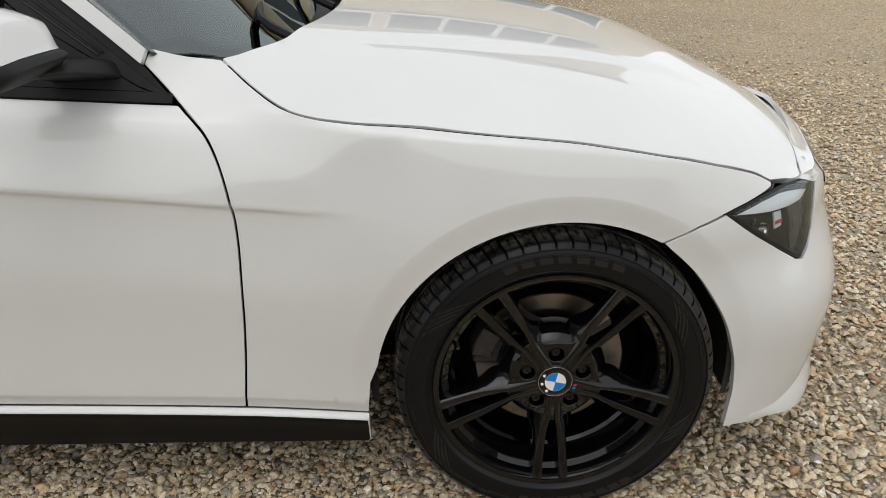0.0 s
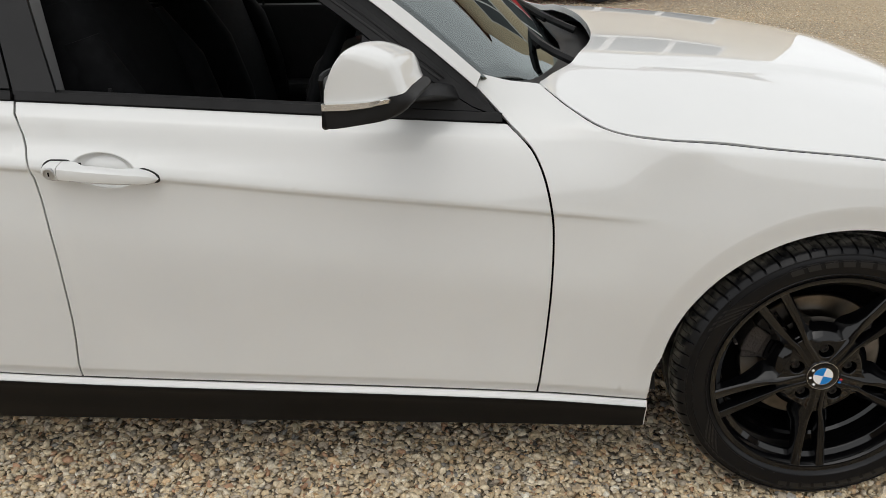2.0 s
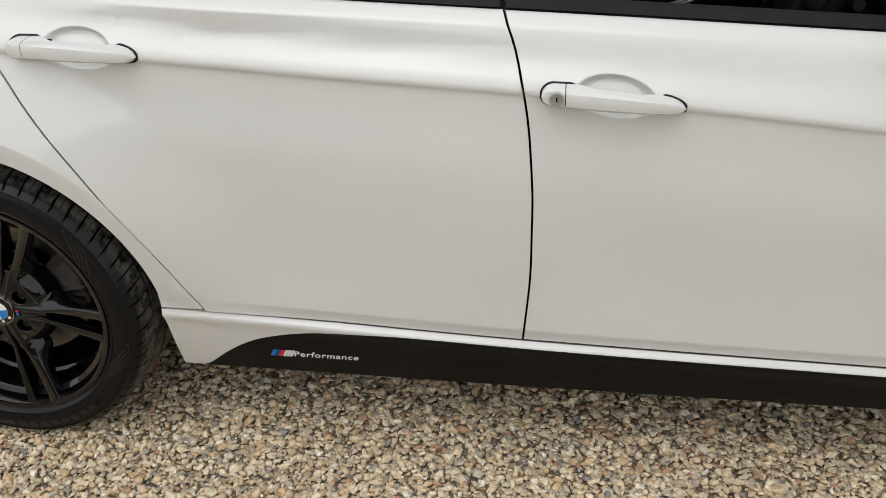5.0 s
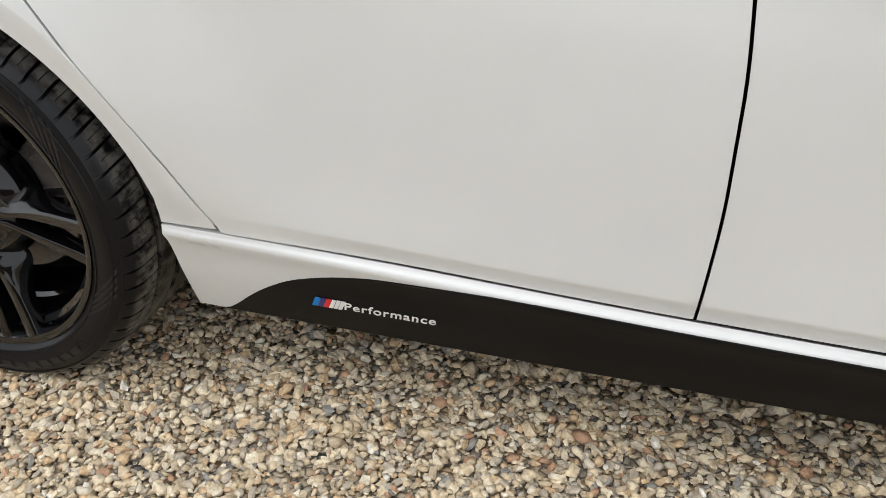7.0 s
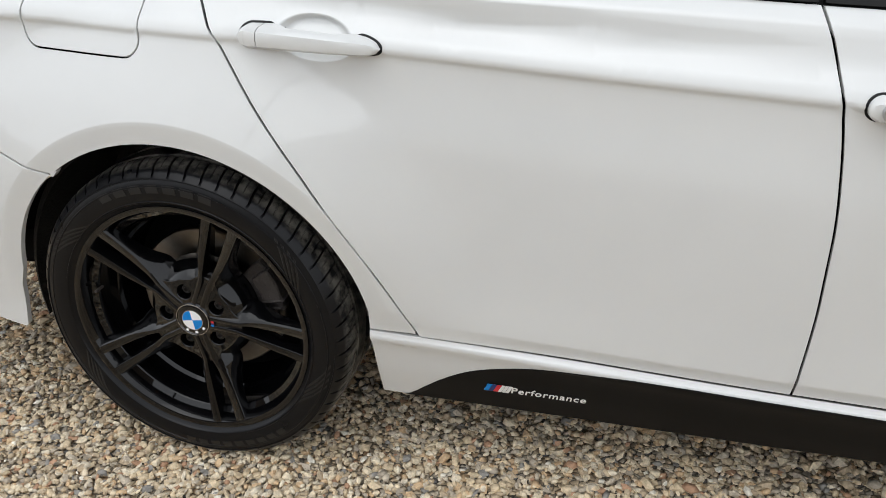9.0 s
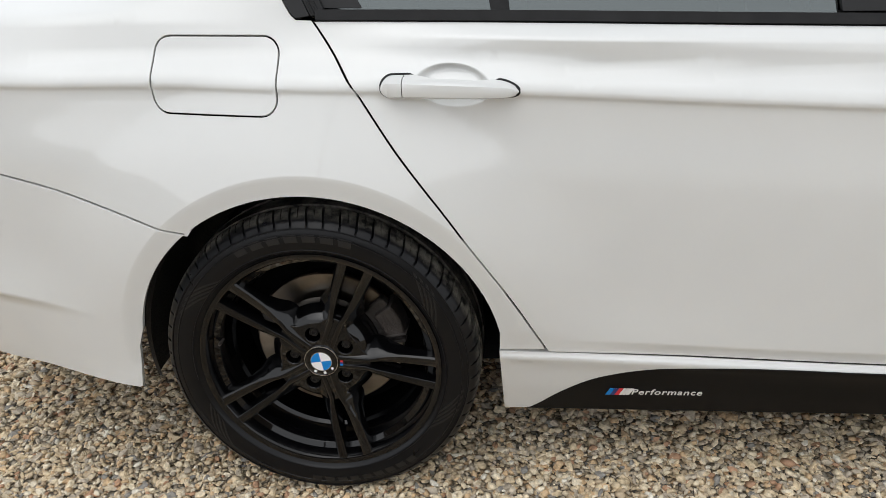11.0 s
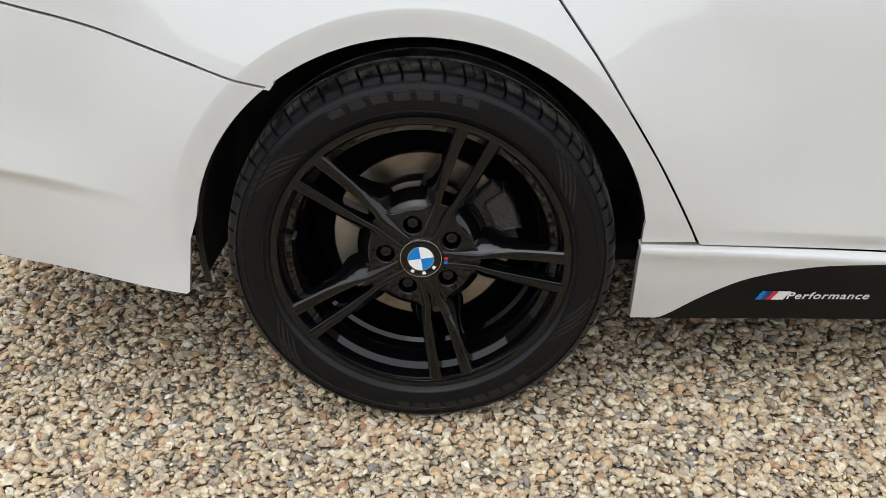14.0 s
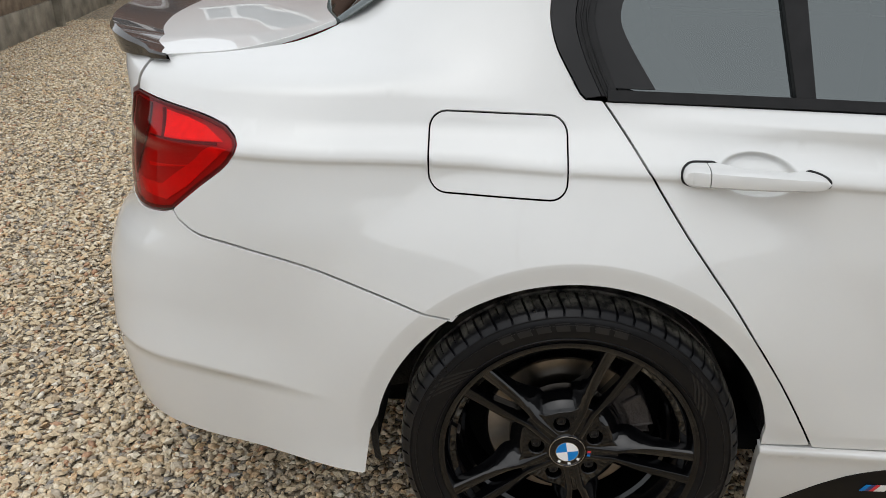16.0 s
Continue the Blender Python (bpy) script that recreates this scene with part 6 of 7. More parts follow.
# far door: armrest, silver pull, chrome release
for s, dd in ((-1, front_doors[0]), (1, front_doors[1])):
    part("armrest", box_bm(1.20, 1.78, min(s * 0.60, s * 0.695), max(s * 0.60, s * 0.695), 0.605, 0.665, 0.02), DASH, dd)
    v, f = tube(line([(1.50, s * 0.655, 0.645), (1.62, s * 0.650, 0.685), (1.72, s * 0.650, 0.755), (1.785, s * 0.655, 0.845), (1.80, s * 0.66, 0.885)], 0.03), [0.012 + 0.024 * k / 17 for k in range(18)][: len(line([(1.50, s * 0.655, 0.645), (1.62, s * 0.650, 0.685), (1.72, s * 0.650, 0.755), (1.785, s * 0.655, 0.845), (1.80, s * 0.66, 0.885)], 0.03))], 10)
    part("door_pull", bm_from(v, f), SILVER, dd, "curved silver door pull")
    v, f = tube([(1.555, s * 0.683, 0.787), (1.60, s * 0.680, 0.785), (1.68, s * 0.680, 0.796)], [0.003, 0.006, 0.004], 8)
    part("door_release", bm_from(v, f), CHROME, dd, "chrome door release lever")
    v, f = tube([(1.256, s * 0.700, 0.90), (1.256, s * 0.700, 0.958)], 0.0045, 8)
    part("lock_pin", bm_from(v, f), DASH, dd)
# dashboard
dash = new("dashboard")
dash.parent = car
tagged(dash, "black dashboard with silver trim and air vents")
prof = [(2.14, 0.90), (2.02, 0.945), (1.90, 0.95), (1.82, 0.925), (1.795, 0.88), (1.81, 0.80), (1.84, 0.70), (1.86, 0.55), (2.14, 0.50)]
v = [(x, y, z) for y in (-0.685, -0.55, 0, 0.55, 0.685) for x, z in prof]
n = len(prof)
f = [(i * n + k, i * n + (k + 1) % n, (i + 1) * n + (k + 1) % n, (i + 1) * n + k) for i in range(4) for k in range(n)] + [tuple(range(n)), tuple(range(4 * n, 5 * n))]
part("dash_body", bm_from(v, f), DASH, dash)
for y0, y1, z0, x0 in ((-0.655, -0.535, 0.835, 1.782), (-0.172, 0.15, 0.868, 1.790), (0.535, 0.655, 0.835, 1.782)):
    part("vent_frame", box_bm(x0, x0 + 0.05, y0, y1, z0, z0 + 0.085, 0.008), SILVER, dash, "silver vent surround")
    part("vent", box_bm(x0 - 0.006, x0 + 0.01, y0 + 0.014, y1 - 0.014, z0 + 0.013, z0 + 0.072, 0.003), VOID, dash)
    for k in range(4):
        part("vent_slat", box_bm(x0 - 0.010, x0 - 0.002, y0 + 0.016, y1 - 0.016, z0 + 0.018 + 0.014 * k, z0 + 0.022 + 0.014 * k, 0.001), DASH, dash)
part("dash_trim", box_bm(1.788, 1.80, -0.52, 0.52, 0.805, 0.83, 0.004), SILVER, dash, "brushed silver dash strip")
part("instrument_hood", blob([((1.70, -0.37, 0.955), 0.17, 0.02, (0, 0, 1)), ((1.80, -0.37, 0.965), 0.19, 0.035, (0, 0, 1)), ((1.95, -0.37, 0.95), 0.19, 0.035, (0, 0, 1))], 16, 0.5), DASH, dash)
part("centre_console", box_bm(1.15, 1.84, -0.11, 0.11, 0.30, 0.62, 0.03), DASH, dash)
# steering wheel
sw = new("steering_wheel")
sw.parent = car
sw.matrix_basis = Matrix.Translation((1.665, -0.37, 0.900)) @ Matrix.Rotation(radians(-66), 4, "Y")
tagged(sw, "black leather steering wheel")
ring = [(0.182 * math.cos(2 * math.pi * k / 48), 0.182 * math.sin(2 * math.pi * k / 48), 0) for k in range(49)]
v, f = tube(ring, 0.0165, 10, caps=False)
bm = bm_from(v, f)
bmesh.ops.remove_doubles(bm, verts=bm.verts, dist=0.0005)
part("wheel_rim", bm, CLOTH, sw)
part("airbag_cover", blob([((-0.06, 0, 0.012), 0.045, 0.015, (0, 0, 1)), ((-0.04, 0, 0.016), 0.065, 0.022, (0, 0, 1)), ((0.03, 0, 0.016), 0.07, 0.022, (0, 0, 1)), ((0.06, 0, 0.012), 0.045, 0.015, (0, 0, 1))]), DASH, sw)
for a in (90, -90, 180):
    c, s = math.cos(radians(a)), math.sin(radians(a))
    v, f = tube([(0.06 * c, 0.06 * s, 0.01), (0.17 * c, 0.17 * s, 0)], [0.022, 0.016], 8, flat=0.6)
    part("wheel_spoke", bm_from(v, f), DASH, sw)
v, f = tube([(0, 0, 0.0), (0, 0, -0.16)], [0.05, 0.045], 14)
part("steering_column", bm_from(v, f), DASH, sw)
v, f = tube([(0.02, -0.05, -0.06), (0.03, -0.16, -0.05)], [0.009, 0.012], 8)
part("column_stalk", bm_from(v, f), DASH, sw)
# seat belts on the centre posts
for s in (-1, 1):
    v, f = tube([(1.10, s * 0.655, 1.18), (1.13, s * 0.665, 0.9), (1.16, s * 0.66, 0.5)], 0.022, 6, flat=0.08)
    part("seat_belt", bm_from(v, f), STITCH, car, "dark grey seat belt")

# ---- ground ----
def gravel_ground():
    m = material("gravel_bed", (0.3, 0.24, 0.17), 0.9)
    t, b = nodes_of(m)
    co = t.nodes.new("ShaderNodeTexCoord")
    v = t.nodes.new("ShaderNodeTexVoronoi")
    v.inputs["Scale"].default_value = 62
    t.links.new(co.outputs["Object"], v.inputs["Vector"])
    r = t.nodes.new("ShaderNodeValToRGB")
    r.color_ramp.interpolation = "CONSTANT"
    cols = ((0.0, (0.54, 0.43, 0.29)), (0.2, (0.60, 0.50, 0.36)), (0.4, (0.44, 0.35, 0.24)), (0.54, (0.36, 0.31, 0.25)), (0.62, (0.22, 0.21, 0.20)), (0.67, (0.54, 0.38, 0.23)), (0.76, (0.66, 0.59, 0.46)), (0.92, (0.45, 0.40, 0.32)))
    for i, (p, c) in enumerate(cols):
        e = r.color_ramp.elements[i] if i < 2 else r.color_ramp.elements.new(p)
        e.position, e.color = p, (*c, 1)
    sp = t.nodes.new("ShaderNodeSeparateColor")
    t.links.new(v.outputs["Color"], sp.inputs[0])
    t.links.new(sp.outputs[0], r.inputs["Fac"])
    # dark joints between the stones of the bed
    ve = t.nodes.new("ShaderNodeTexVoronoi")
    ve.feature = "DISTANCE_TO_EDGE"
    ve.inputs["Scale"].default_value = 62
    t.links.new(co.outputs["Object"], ve.inputs["Vector"])
    je = t.nodes.new("ShaderNodeMapRange")
    je.inputs["From Min"].default_value, je.inputs["From Max"].default_value = 0.0, 0.16
    je.inputs["To Min"].default_value, je.inputs["To Max"].default_value = 0.18, 0.86
    t.links.new(ve.outputs["Distance"], je.inputs["Value"])
    jm = t.nodes.new("ShaderNodeMix")
    jm.data_type, jm.blend_type = "RGBA", "MULTIPLY"
    jm.inputs["Factor"].default_value = 1.0
    t.links.new(r.outputs["Color"], jm.inputs["A"])
    t.links.new(je.outputs[0], jm.inputs["B"])
    n = t.nodes.new("ShaderNodeTexNoise")
    n.inputs["Scale"].default_value, n.inputs["Detail"].default_value = 0.9, 8
    t.links.new(co.outputs["Object"], n.inputs["Vector"])
    fine = t.nodes.new("ShaderNodeTexNoise")
    fine.inputs["Scale"].default_value, fine.inputs["Detail"].default_value = 55, 5
    t.links.new(co.outputs["Object"], fine.inputs["Vector"])
    sand = t.nodes.new("ShaderNodeValToRGB")
    sand.color_ramp.elements[0].color, sand.color_ramp.elements[1].color = (0.30, 0.235, 0.15, 1), (0.53, 0.435, 0.30, 1)
    sand.color_ramp.elements[0].position, sand.color_ramp.elements[1].position = 0.35, 0.65
    t.links.new(fine.outputs["Fac"], sand.inputs["Fac"])
    # sandy, trodden ground ahead of the car
    sx = t.nodes.new("ShaderNodeSeparateXYZ")
    t.links.new(co.outputs["Object"], sx.inputs[0])
    mr = t.nodes.new("ShaderNodeMapRange")
    mr.inputs["From Min"].default_value, mr.inputs["From Max"].default_value = 1.2, 8.0
    t.links.new(sx.outputs[0], mr.inputs["Value"])
    ad = t.nodes.new("ShaderNodeMath")
    ad.operation = "ADD"
    t.links.new(mr.outputs[0], ad.inputs[0])
    t.links.new(n.outputs["Fac"], ad.inputs[1])
    th = t.nodes.new("ShaderNodeMapRange")
    th.inputs["From Min"].default_value, th.inputs["From Max"].default_value = 0.78, 1.22
    t.links.new(ad.outputs[0], th.inputs["Value"])
    mix = t.nodes.new("ShaderNodeMix")
    mix.data_type = "RGBA"
    t.links.new(th.outputs[0], mix.inputs["Factor"])
    t.links.new(jm.outputs["Result"], mix.inputs["A"])
    t.links.new(sand.outputs["Color"], mix.inputs["B"])
    t.links.new(mix.outputs["Result"], b.inputs["Base Color"])
    bu = t.nodes.new("ShaderNodeBump")
    bu.inputs["Strength"].default_value, bu.inputs["Distance"].default_value = 0.8, 0.012
    hs = t.nodes.new("ShaderNodeMath")
    hs.operation = "SUBTRACT"
    t.links.new(fine.outputs["Fac"], hs.inputs[0])
    t.links.new(v.outputs["Distance"], hs.inputs[1])
    t.links.new(hs.outputs[0], bu.inputs["Height"])
    t.links.new(bu.outputs["Normal"], b.inputs["Normal"])
    return m


def ground_height(x, y):
    return 0.010 * noise.noise((x * 0.7, y * 0.7, 3.1)) + 0.004 * noise.noise((x * 2.3, y * 2.3, 7.7)) - 0.012


axis_x = sorted({*[-90, -50, -25, -12, -8], *np.round(np.arange(-6, 9.01, 0.15), 3), *[12, 20, 40, 90]})
axis_y = sorted({*[-90, -50, -25, -12, -6], *np.round(np.arange(-4, 10.01, 0.15), 3), *[14, 25, 50, 90]})
gv = [(float(x), float(y), ground_height(x, y)) for y in axis_y for x in axis_x]
nx = len(axis_x)
gf = [(j * nx + i, j * nx + i + 1, (j + 1) * nx + i + 1, (j + 1) * nx + i) for j in range(len(axis_y) - 1) for i in range(nx - 1)]
ground = new("ground", mesh_data("ground", gv, gf))
ground.data.materials.append(gravel_ground())
tagged(ground, "sandy yard bed under loose gravel", "ground", kind="structure")


def pebble_material():
    m = material("flint_gravel", (0.4, 0.32, 0.22), 0.75)
    t, b = nodes_of(m)
    g = t.nodes.new("ShaderNodeNewGeometry")
    r = t.nodes.new("ShaderNodeValToRGB")
    r.color_ramp.interpolation = "CONSTANT"
    cols = ((0.0, (0.60, 0.480, 0.315)), (0.20, (0.67, 0.565, 0.40)), (0.38, (0.50, 0.395, 0.265)), (0.52, (0.41, 0.35, 0.27)), (0.63, (0.25, 0.235, 0.21)), (0.66, (0.58, 0.41, 0.24)),
            (0.75, (0.42, 0.25, 0.15)), (0.785, (0.69, 0.605, 0.46)), (0.90, (0.49, 0.42, 0.32)), (0.98, (0.75, 0.70, 0.59)))
    for i, (p, c) in enumerate(cols):
        e = r.color_ramp.elements[i] if i < 2 else r.color_ramp.elements.new(p)
        e.position, e.color = p, (*c, 1)
    t.links.new(g.outputs["Random Per Island"], r.inputs["Fac"])
    co = t.nodes.new("ShaderNodeTexCoord")
    n = t.nodes.new("ShaderNodeTexNoise")
    n.inputs["Scale"].default_value, n.inputs["Detail"].default_value, n.inputs["Roughness"].default_value = 95, 6, 0.65
    t.links.new(co.outputs["Object"], n.inputs["Vector"])
    mp = t.nodes.new("ShaderNodeMapRange")
    mp.inputs["From Min"].default_value, mp.inputs["From Max"].default_value = 0.3, 0.7
    mp.inputs["To Min"].default_value, mp.inputs["To Max"].default_value = 0.67, 1.36
    t.links.new(n.outputs["Fac"], mp.inputs["Value"])
    mu = t.nodes.new("ShaderNodeMix")
    mu.data_type, mu.blend_type = "RGBA", "MULTIPLY"
    mu.inputs["Factor"].default_value = 1.0
    t.links.new(r.outputs["Color"], mu.inputs["A"])
    t.links.new(mp.outputs[0], mu.inputs["B"])
    t.links.new(mu.outputs["Result"], b.inputs["Base Color"])
    bu = t.nodes.new("ShaderNodeBump")
    bu.inputs["Strength"].default_value, bu.inputs["Distance"].default_value = 0.4, 0.002
    t.links.new(n.outputs["Fac"], bu.inputs["Height"])
    t.links.new(bu.outputs["Normal"], b.inputs["Normal"])
    return m


PEBBLE = pebble_material()


def stone_shape(rings, sides):
    """A small closed stone as unit verts and triangles."""
    vs = [(0, 0, -1)]
    for i in range(rings):
        p = -math.pi / 2 + math.pi * (i + 1) / (rings + 1)
        for k in range(sides):
            a = 2 * math.pi * (k + 0.5 * (i % 2)) / sides
            vs.append((math.cos(p) * math.cos(a), math.cos(p) * math.sin(a), math.sin(p)))
    vs.append((0, 0, 1))
    fs = []
    for k in range(sides):
        fs.append((0, 1 + (k + 1) % sides, 1 + k))
        fs.append((len(vs) - 1, 1 + (rings - 1) * sides + k, 1 + (rings - 1) * sides + (k + 1) % sides))
    for i in range(rings - 1):
        for k in range(sides):
            a, b2 = 1 + i * sides + k, 1 + i * sides + (k + 1) % sides
            c, d = a + sides, b2 + sides
            fs += [(a, b2, d), (a, d, c)] if i % 2 else [(a, b2, c), (b2, d, c)]
    return np.array(vs), np.array(fs)


def strew(name, spots, rings, sides, size, rng, label, lift=0.0):
    vs, fs = stone_shape(rings, sides)
    n, m = len(spots), len(vs)
    L = size * np.clip(np.exp(rng.normal(0, 0.34, n)), 0.4, 1.75)
    dims = np.stack([L, L * rng.uniform(0.50, 0.88, n), L * rng.uniform(0.30, 0.58, n)], 1) / 2
    P = vs[None] * dims[:, None, :] * (1 + rng.normal(0, 0.17, (n, m, 1)))
    P += rng.normal(0, 0.07, (n, m, 3)) * dims[:, None, :]
    yaw, tx, ty = rng.uniform(0, 2 * np.pi, n), rng.normal(0, 0.30, n), rng.normal(0, 0.30, n)
    c, s = np.cos(tx), np.sin(tx)
    y1, z1 = P[:, :, 1] * c[:, None] - P[:, :, 2] * s[:, None], P[:, :, 1] * s[:, None] + P[:, :, 2] * c[:, None]
    c, s = np.cos(ty), np.sin(ty)
    x2, z2 = P[:, :, 0] * c[:, None] + z1 * s[:, None], -P[:, :, 0] * s[:, None] + z1 * c[:, None]
    c, s = np.cos(yaw), np.sin(yaw)
    X, Y = x2 * c[:, None] - y1 * s[:, None], x2 * s[:, None] + y1 * c[:, None]
    z0 = np.array([ground_height(x, y) for x, y in spots]) + dims[:, 2] * rng.uniform(0.1, 0.9, n) + rng.uniform(0, 0.009, n) + lift
    V = np.stack([X + spots[:, 0:1], Y + spots[:, 1:2], z2 + z0[:, None]], 2).reshape(-1, 3)
    F = (fs[None] + (np.arange(n) * m)[:, None, None]).reshape(-1)
    me = bpy.data.meshes.new(name)
    me.vertices.add(len(V))
    me.vertices.foreach_set("co", V.astype(np.float32).ravel())
    me.loops.add(len(F))
    me.loops.foreach_set("vertex_index", F.astype(np.int32))
    me.polygons.add(len(F) // 3)
    me.polygons.foreach_set("loop_start", np.arange(0, len(F), 3, dtype=np.int32))
    me.polygons.foreach_set("use_smooth", np.repeat(rng.random(n) < 0.35, len(fs)))
    me.update(calc_edges=True)
    ob = new(name, me)
    me.materials.append(PEBBLE)
    return tagged(ob, label, "gravel", kind="stuff")


rng = np.random.default_rng(5)


def spots_in(x0, x1, y0, y1, per_m2, keep=None):
    n = int((x1 - x0) * (y1 - y0) * per_m2)
    p = np.stack([rng.uniform(x0, x1, n), rng.uniform(y0, y1, n)], 1)
    return p if keep is None else p[keep(p)]


def feather(p, x0, x1, y0, y1, w):
    """Stones thin out towards the borders of a strewn stretch."""
    d = np.minimum(np.minimum(p[:, 0] - x0, x1 - p[:, 0]), np.minimum(p[:, 1] - y0, y1 - p[:, 1]))
    return rng.random(len(p)) < d / w


near = spots_in(-1.55, 3.2, -1.85, -0.42, 13500, lambda p: feather(p, -1.55, 3.2, -1.85, -0.42, 0.42))
strew("near_gravel", near, 2, 5, 0.0148, rng, "loose buff and grey flint gravel beside the car")
far_a = spots_in(-1.5, 3.4, -0.8, 0.5, 3400, lambda p: feather(p, -1.5, 3.4, -0.8, 0.5, 0.3))
far_b = spots_in(-5.2, -0.6, -1.6, 7.5, 3900, lambda p: ((p[:, 0] < -1.05) | (p[:, 1] > -0.52)) & (rng.random(len(p)) < np.clip(1.2 + 1.6 * (-0.36 * (p[:, 1] + 2.3) - p[:, 0] - 0.13), 0, 1)) & (rng.random(len(p)) < np.clip(1.2 + 1.6 * (p[:, 0] + 0.35 + 0.72 * (p[:, 1] + 2.3)), 0, 1)))
far_e = spots_in(-6.0, 4.5, -3.8, 8.0, 520, lambda p: feather(p, -6.0, 4.5, -3.8, 8.0, 1.4))
far_c = spots_in(2.4, 6.4, -2.2, 4.0, 4600, lambda p: feather(p, 2.4, 6.4, -2.2, 4.0, 0.8) & (rng.random(len(p)) < np.clip(1.0 - (p[:, 0] - 3.0) / 4.5 - 0.10 * p[:, 1], 0.10, 1)))
strew("yard_gravel", np.concatenate([far_a, far_b, far_c, far_e]), 1, 5, 0.0215, rng, "loose flint gravel across the yard")
far_d = spots_in(2.8, 8.0, 0.5, 7.5, 1500, lambda p: feather(p, 2.8, 8.0, 0.5, 7.5, 1.2))
strew("scattered_stones", far_d, 1, 5, 0.013, rng, "small stones trodden into sandy ground", -0.004)

# ---- fence behind the yard ----
CONCRETE = add_noise(material("weathered_concrete", (0.24, 0.21, 0.17), 0.9), 5, (0.13, 0.115, 0.09), (0.31, 0.28, 0.22), bump=0.5, bump_scale=60)
OLDWOOD = add_noise(material("grey_fence_wood", (0.16, 0.12, 0.085), 0.85), 9, (0.09, 0.065, 0.045), (0.22, 0.17, 0.12), bump=0.4, bump_scale=70)


def fence(p0, d, first, last):
    f = thing("garden_fence", "weathered concrete kick boards and timber panels between posts", "fence")
    d = d.normalized()
    yaw = math.atan2(d.y, d.x)
    for k in range(first, last):
        c = p0 + d * (2.45 + 1.9 * k)
        m = Matrix.Translation(c) @ Matrix.Rotation(yaw, 4, "Z")
        part("fence_post", box_bm(-0.05, 0.05, -0.07, 0.03, -0.1, 1.85, 0.008), CONCRETE, f, "grey concrete fence post", m=m)
        part("kick_board", box_bm(-1.85, -0.05, 0.0, 0.05, -0.05, 0.28, 0.008), CONCRETE, f, "stained concrete kick board", m=m)
        for j in range(11):
            part("fence_board", box_bm(-1.84, -0.06, 0.012 + 0.004 * (j % 2), 0.030 + 0.004 * (j % 2), 0.285 + 0.138 * j, 0.285 + 0.138 * j + 0.142, 0.003), OLDWOOD, f, m=m)


fence(Vector((-4.72, 4.6, 0)), Vector((-0.14, 1.0, 0)), -3, 4)
# the yard's other side, which the paint and the wheels mirror
fence(Vector((2.0, -8.6, 0)), Vector((-1.0, 0.03, 0)), -6, 6)

# ---- what stands round the yard ----
RENDER_WALL = add_noise(material("cream_render", (0.62, 0.52, 0.36), 0.85), 2.0, (0.58, 0.48, 0.33), (0.66, 0.56, 0.40), bump=0.3, bump_scale=60)
BRICK = add_noise(material("brown_brick", (0.2, 0.12, 0.09), 0.9), 7, (0.15, 0.085, 0.065), (0.26, 0.155, 0.12), bump=0.4, bump_scale=40)
UPVC = material("white_window_frame", (0.75, 0.75, 0.74), 0.4)
ROOFTILE = add_noise(material("brown_roof_tile", (0.16, 0.09, 0.07), 0.85), 4, (0.11, 0.06, 0.05), (0.21, 0.12, 0.09), bump=0.4, bump_scale=12)
PANE = material("dark_window_pane", (0.05, 0.06, 0.065), 0.08)
REDPAINT = material("red_paint", (0.42, 0.012, 0.018), 0.3, 0.0, Coat_Weight=1.0, Coat_Roughness=0.04)
DARKPAINT = material("black_paint", (0.008, 0.008, 0.009), 0.3, 0.0, Coat_Weight=1.0, Coat_Roughness=0.04)


def house(x0, x1, y, depth, eaves, rows, facing, label):
    h = thing("house", label, "house")
    wall = part("wall", box_bm(x0, x1, y, y + depth, -0.1, eaves, 0.02), facing, h)
    for z0, z1, spans in rows:
        for a, b, panes in spans:
            w = part("window", box_bm(a, b, y - 0.03, y + 0.02, z0, z1, 0.01), UPVC, h, "white framed casement window")
            step = (b - a) / panes
            for k in range(panes):
                part("pane", box_bm(a + step * k + 0.06, a + step * (k + 1) - 0.06, y - 0.036, y - 0.028, z0 + 0.06, z1 - 0.06), PANE, w, smooth=False)
            part("sill", box_bm(a - 0.06, b + 0.06, y - 0.10, y + 0.01, z0 - 0.07, z0 - 0.005, 0.008), UPVC, w)
    ridge = eaves + 2.2
    v = [(x0 - 0.3, y - 0.4, eaves - 0.05), (x1 + 0.3, y - 0.4, eaves - 0.05), (x1 + 0.3, y + depth + 0.4, eaves - 0.05), (x0 - 0.3, y + depth + 0.4, eaves - 0.05),
         (x0 + 1.5, y + depth / 2, ridge), (x1 - 1.5, y + depth / 2, ridge)]
    part("roof", bm_from(v, [(0, 1, 5, 4), (1, 2, 5), (2, 3, 4, 5), (3, 0, 4), (3, 2, 1, 0)]), ROOFTILE, h, smooth=False)
    v, f = tube([(x0 - 0.3, y - 0.45, eaves), (x1 + 0.3, y - 0.45, eaves)], 0.06, 8)
    part("gutter", bm_from(v, f), UPVC, h)
    return h


house(-2.3, 7.4, 11.0, 8.0, 5.6, ((0.85, 1.9, ((-1.2, 2.0, 3), (3.0, 6.0, 3))), (3.0, 4.25, ((-1.2, 2.2, 3), (2.4, 6.4, 4)))), RENDER_WALL, "two-storey cream rendered house with bands of white-framed windows")
house(-12.5, -2.9, 11.6, 7.0, 5.2, ((3.1, 4.0, ((-5.2, -4.1, 2), (-9.5, -8.4, 2))),), BRICK, "brown brick house with small white-framed windows")


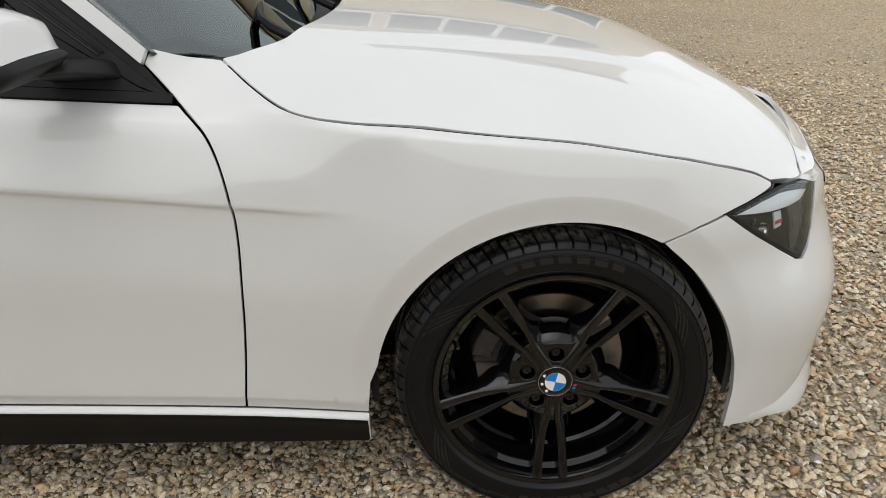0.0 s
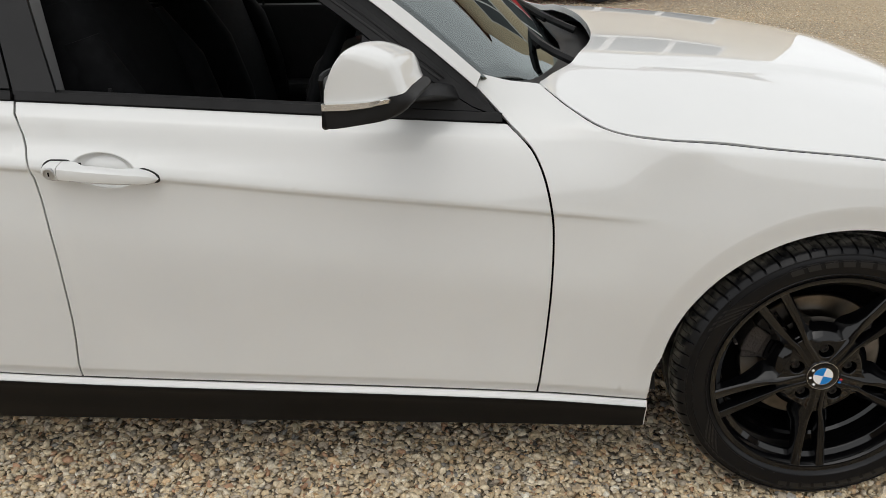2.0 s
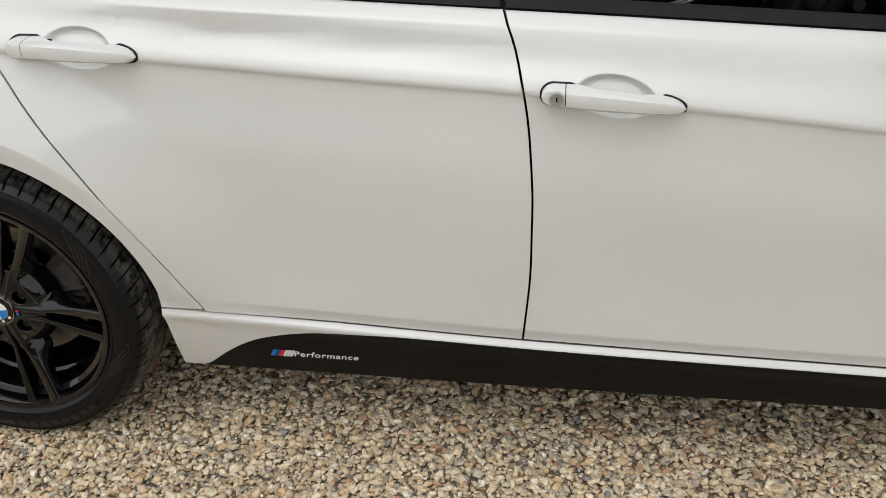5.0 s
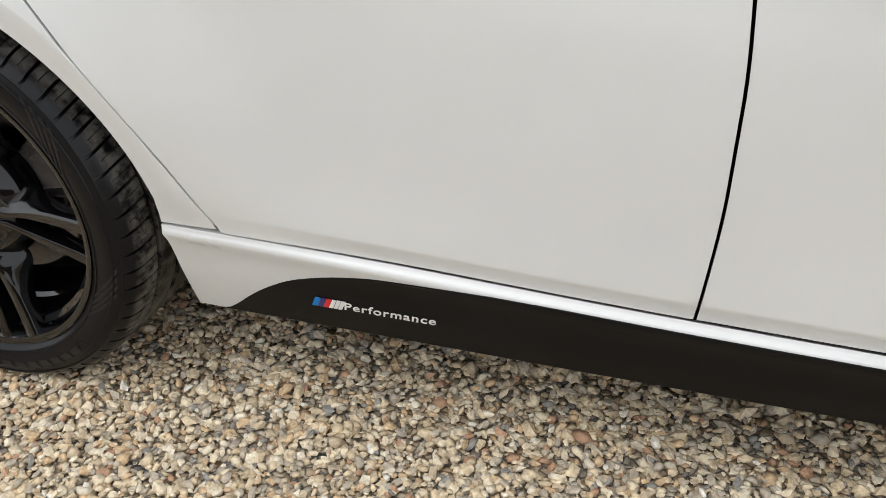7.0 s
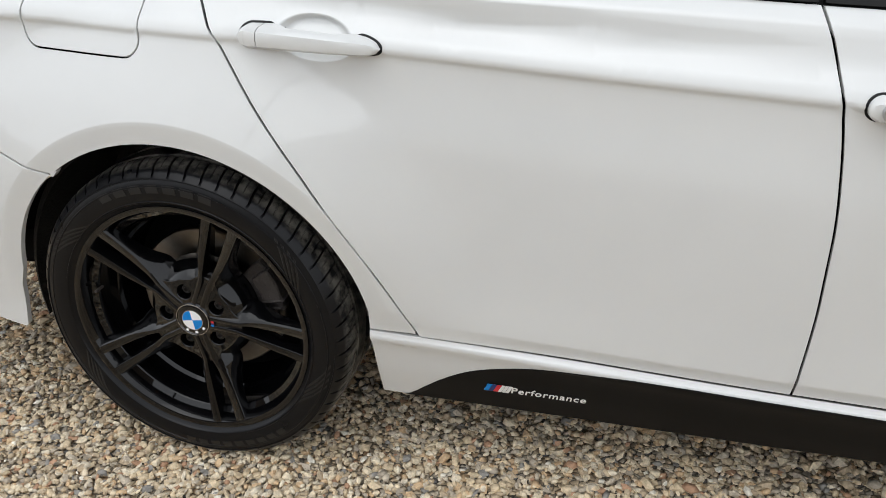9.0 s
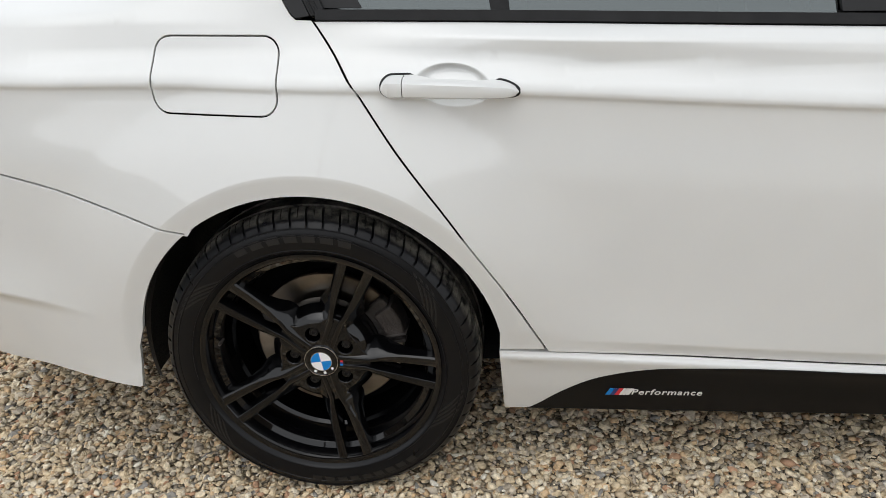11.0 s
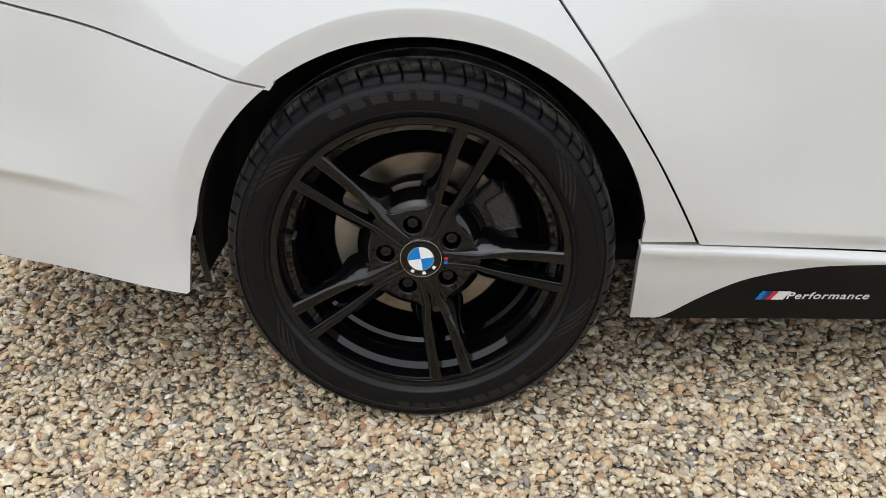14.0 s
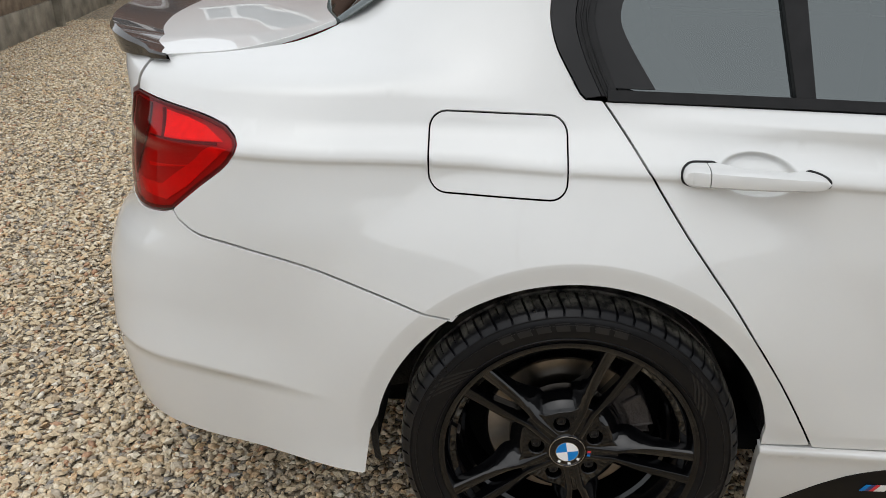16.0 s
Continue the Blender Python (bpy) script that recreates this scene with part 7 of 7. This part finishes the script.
def parked_car(paint, label, m, tall=1.45):
    """A plain hatchback, seen far off and in reflections."""
    c = thing("parked_car", label, "car", m=m)
    st = [(-1.95, 0.55, 0.90), (-1.90, 0.74, 0.98), (-1.2, 0.83, 1.0), (0.0, 0.85, 0.98), (1.0, 0.85, 0.95), (1.6, 0.80, 0.86), (1.95, 0.66, 0.74), (2.05, 0.45, 0.60)]
    verts, faces = [], []
    for x, w, z in st:
        for y, zz in ((-w * 0.96, 0.20), (-w, 0.45), (-w, 0.65), (-w * 0.95, z - 0.03), (-w * 0.75, z), (w * 0.75, z), (w * 0.95, z - 0.03), (w, 0.65), (w, 0.45), (w * 0.96, 0.20)):
            verts.append((x, y, zz))
    for i in range(len(st) - 1):
        for k in range(10):
            faces.append((i * 10 + k, i * 10 + (k + 1) % 10, (i + 1) * 10 + (k + 1) % 10, (i + 1) * 10 + k))
    faces += [tuple(range(10)), tuple(range(70, 80))]
    part("body", bm_from(verts, faces), paint, c)
    cab = [(-1.85, 0.66, 0.97), (-1.55, 0.60, tall - 0.10), (-1.0, 0.57, tall), (0.0, 0.56, tall), (0.35, 0.57, tall - 0.06), (1.05, 0.68, 0.96)]
    verts, faces = [], []
    for x, w, z in cab:
        for y, zz in ((-0.74, 0.93), (-w, z - 0.05), (-w * 0.85, z), (w * 0.85, z), (w, z - 0.05), (0.74, 0.93)):
            verts.append((x, y, max(0.93, zz)))
    for i in range(len(cab) - 1):
        for k in range(6):
            faces.append((i * 6 + k, i * 6 + (k + 1) % 6, (i + 1) * 6 + (k + 1) % 6, (i + 1) * 6 + k))
    faces += [tuple(range(6)), tuple(range(30, 36))]
    part("roof", bm_from(verts, faces), paint, c)
    for s in (-1, 1):
        for a, b in ((-1.35, -0.55), (-0.45, 0.45)):
            v = [(a, s * 0.755, 0.96), (b + 0.25, s * 0.755, 0.96), (b, s * 0.60, tall - 0.12), (a + 0.05, s * 0.60, tall - 0.12)]
            v += [(x, y + s * 0.012, z) for x, y, z in v]
            part("side_window", bm_from(v, [(0, 1, 2, 3), (4, 5, 6, 7), (0, 1, 5, 4), (1, 2, 6, 5), (2, 3, 7, 6), (3, 0, 4, 7)]), PANE, c, smooth=False)
        for x in (-1.25, 1.3):
            wv, wf = lathe([(0.05, -0.10), (0.20, -0.105), (0.22, -0.09), (0.30, -0.10), (0.315, -0.06), (0.315, 0.08)], 32)
            part("wheel", bm_from(wv, wf), TYRE, c, "black tyre on a dark rim", m=Matrix.Translation((x, s * 0.74, 0.315)) @ (Matrix.Rotation(math.pi, 4, "Z") if s > 0 else Matrix.Identity(4)))
    return c


parked_car(REDPAINT, "small red hatchback parked by the house", pose(2.0, 7.9, 0, 0, 0, 3))


def security_camera(x, y, z):
    u = thing("security_camera", "dark security camera with a sun shield on a tall pole", "camera")
    v, f = tube([(x, y - 0.06, -0.1), (x, y - 0.06, z - 0.16)], [0.03, 0.02], 12)
    part("pole", bm_from(v, f), IRON, u)
    v, f = tube([(x, y - 0.06, z - 0.17), (x + 0.01, y - 0.03, z - 0.09), (x, y, z - 0.02)], 0.012, 8)
    part("bracket", bm_from(v, f), DASH, u)
    tilt = Matrix.Translation((x, y, z)) @ Matrix.Rotation(radians(9), 4, "Y")
    part("housing", box_bm(-0.09, 0.09, -0.035, 0.035, -0.03, 0.03, 0.006), DASH, u, m=tilt)
    part("sun_shield", box_bm(-0.11, 0.10, -0.045, 0.045, 0.034, 0.040, 0.002), DASH, u, m=tilt)
    v, f = tube(line([(x + 0.01, y - 0.02, z - 0.11), (x - 0.06, y, z - 0.09), (x - 0.09, y, z - 0.02)], 0.03), 0.004, 6)
    part("cable", bm_from(v, f), DASH, u)


security_camera(-0.57, -4.16, 2.94)
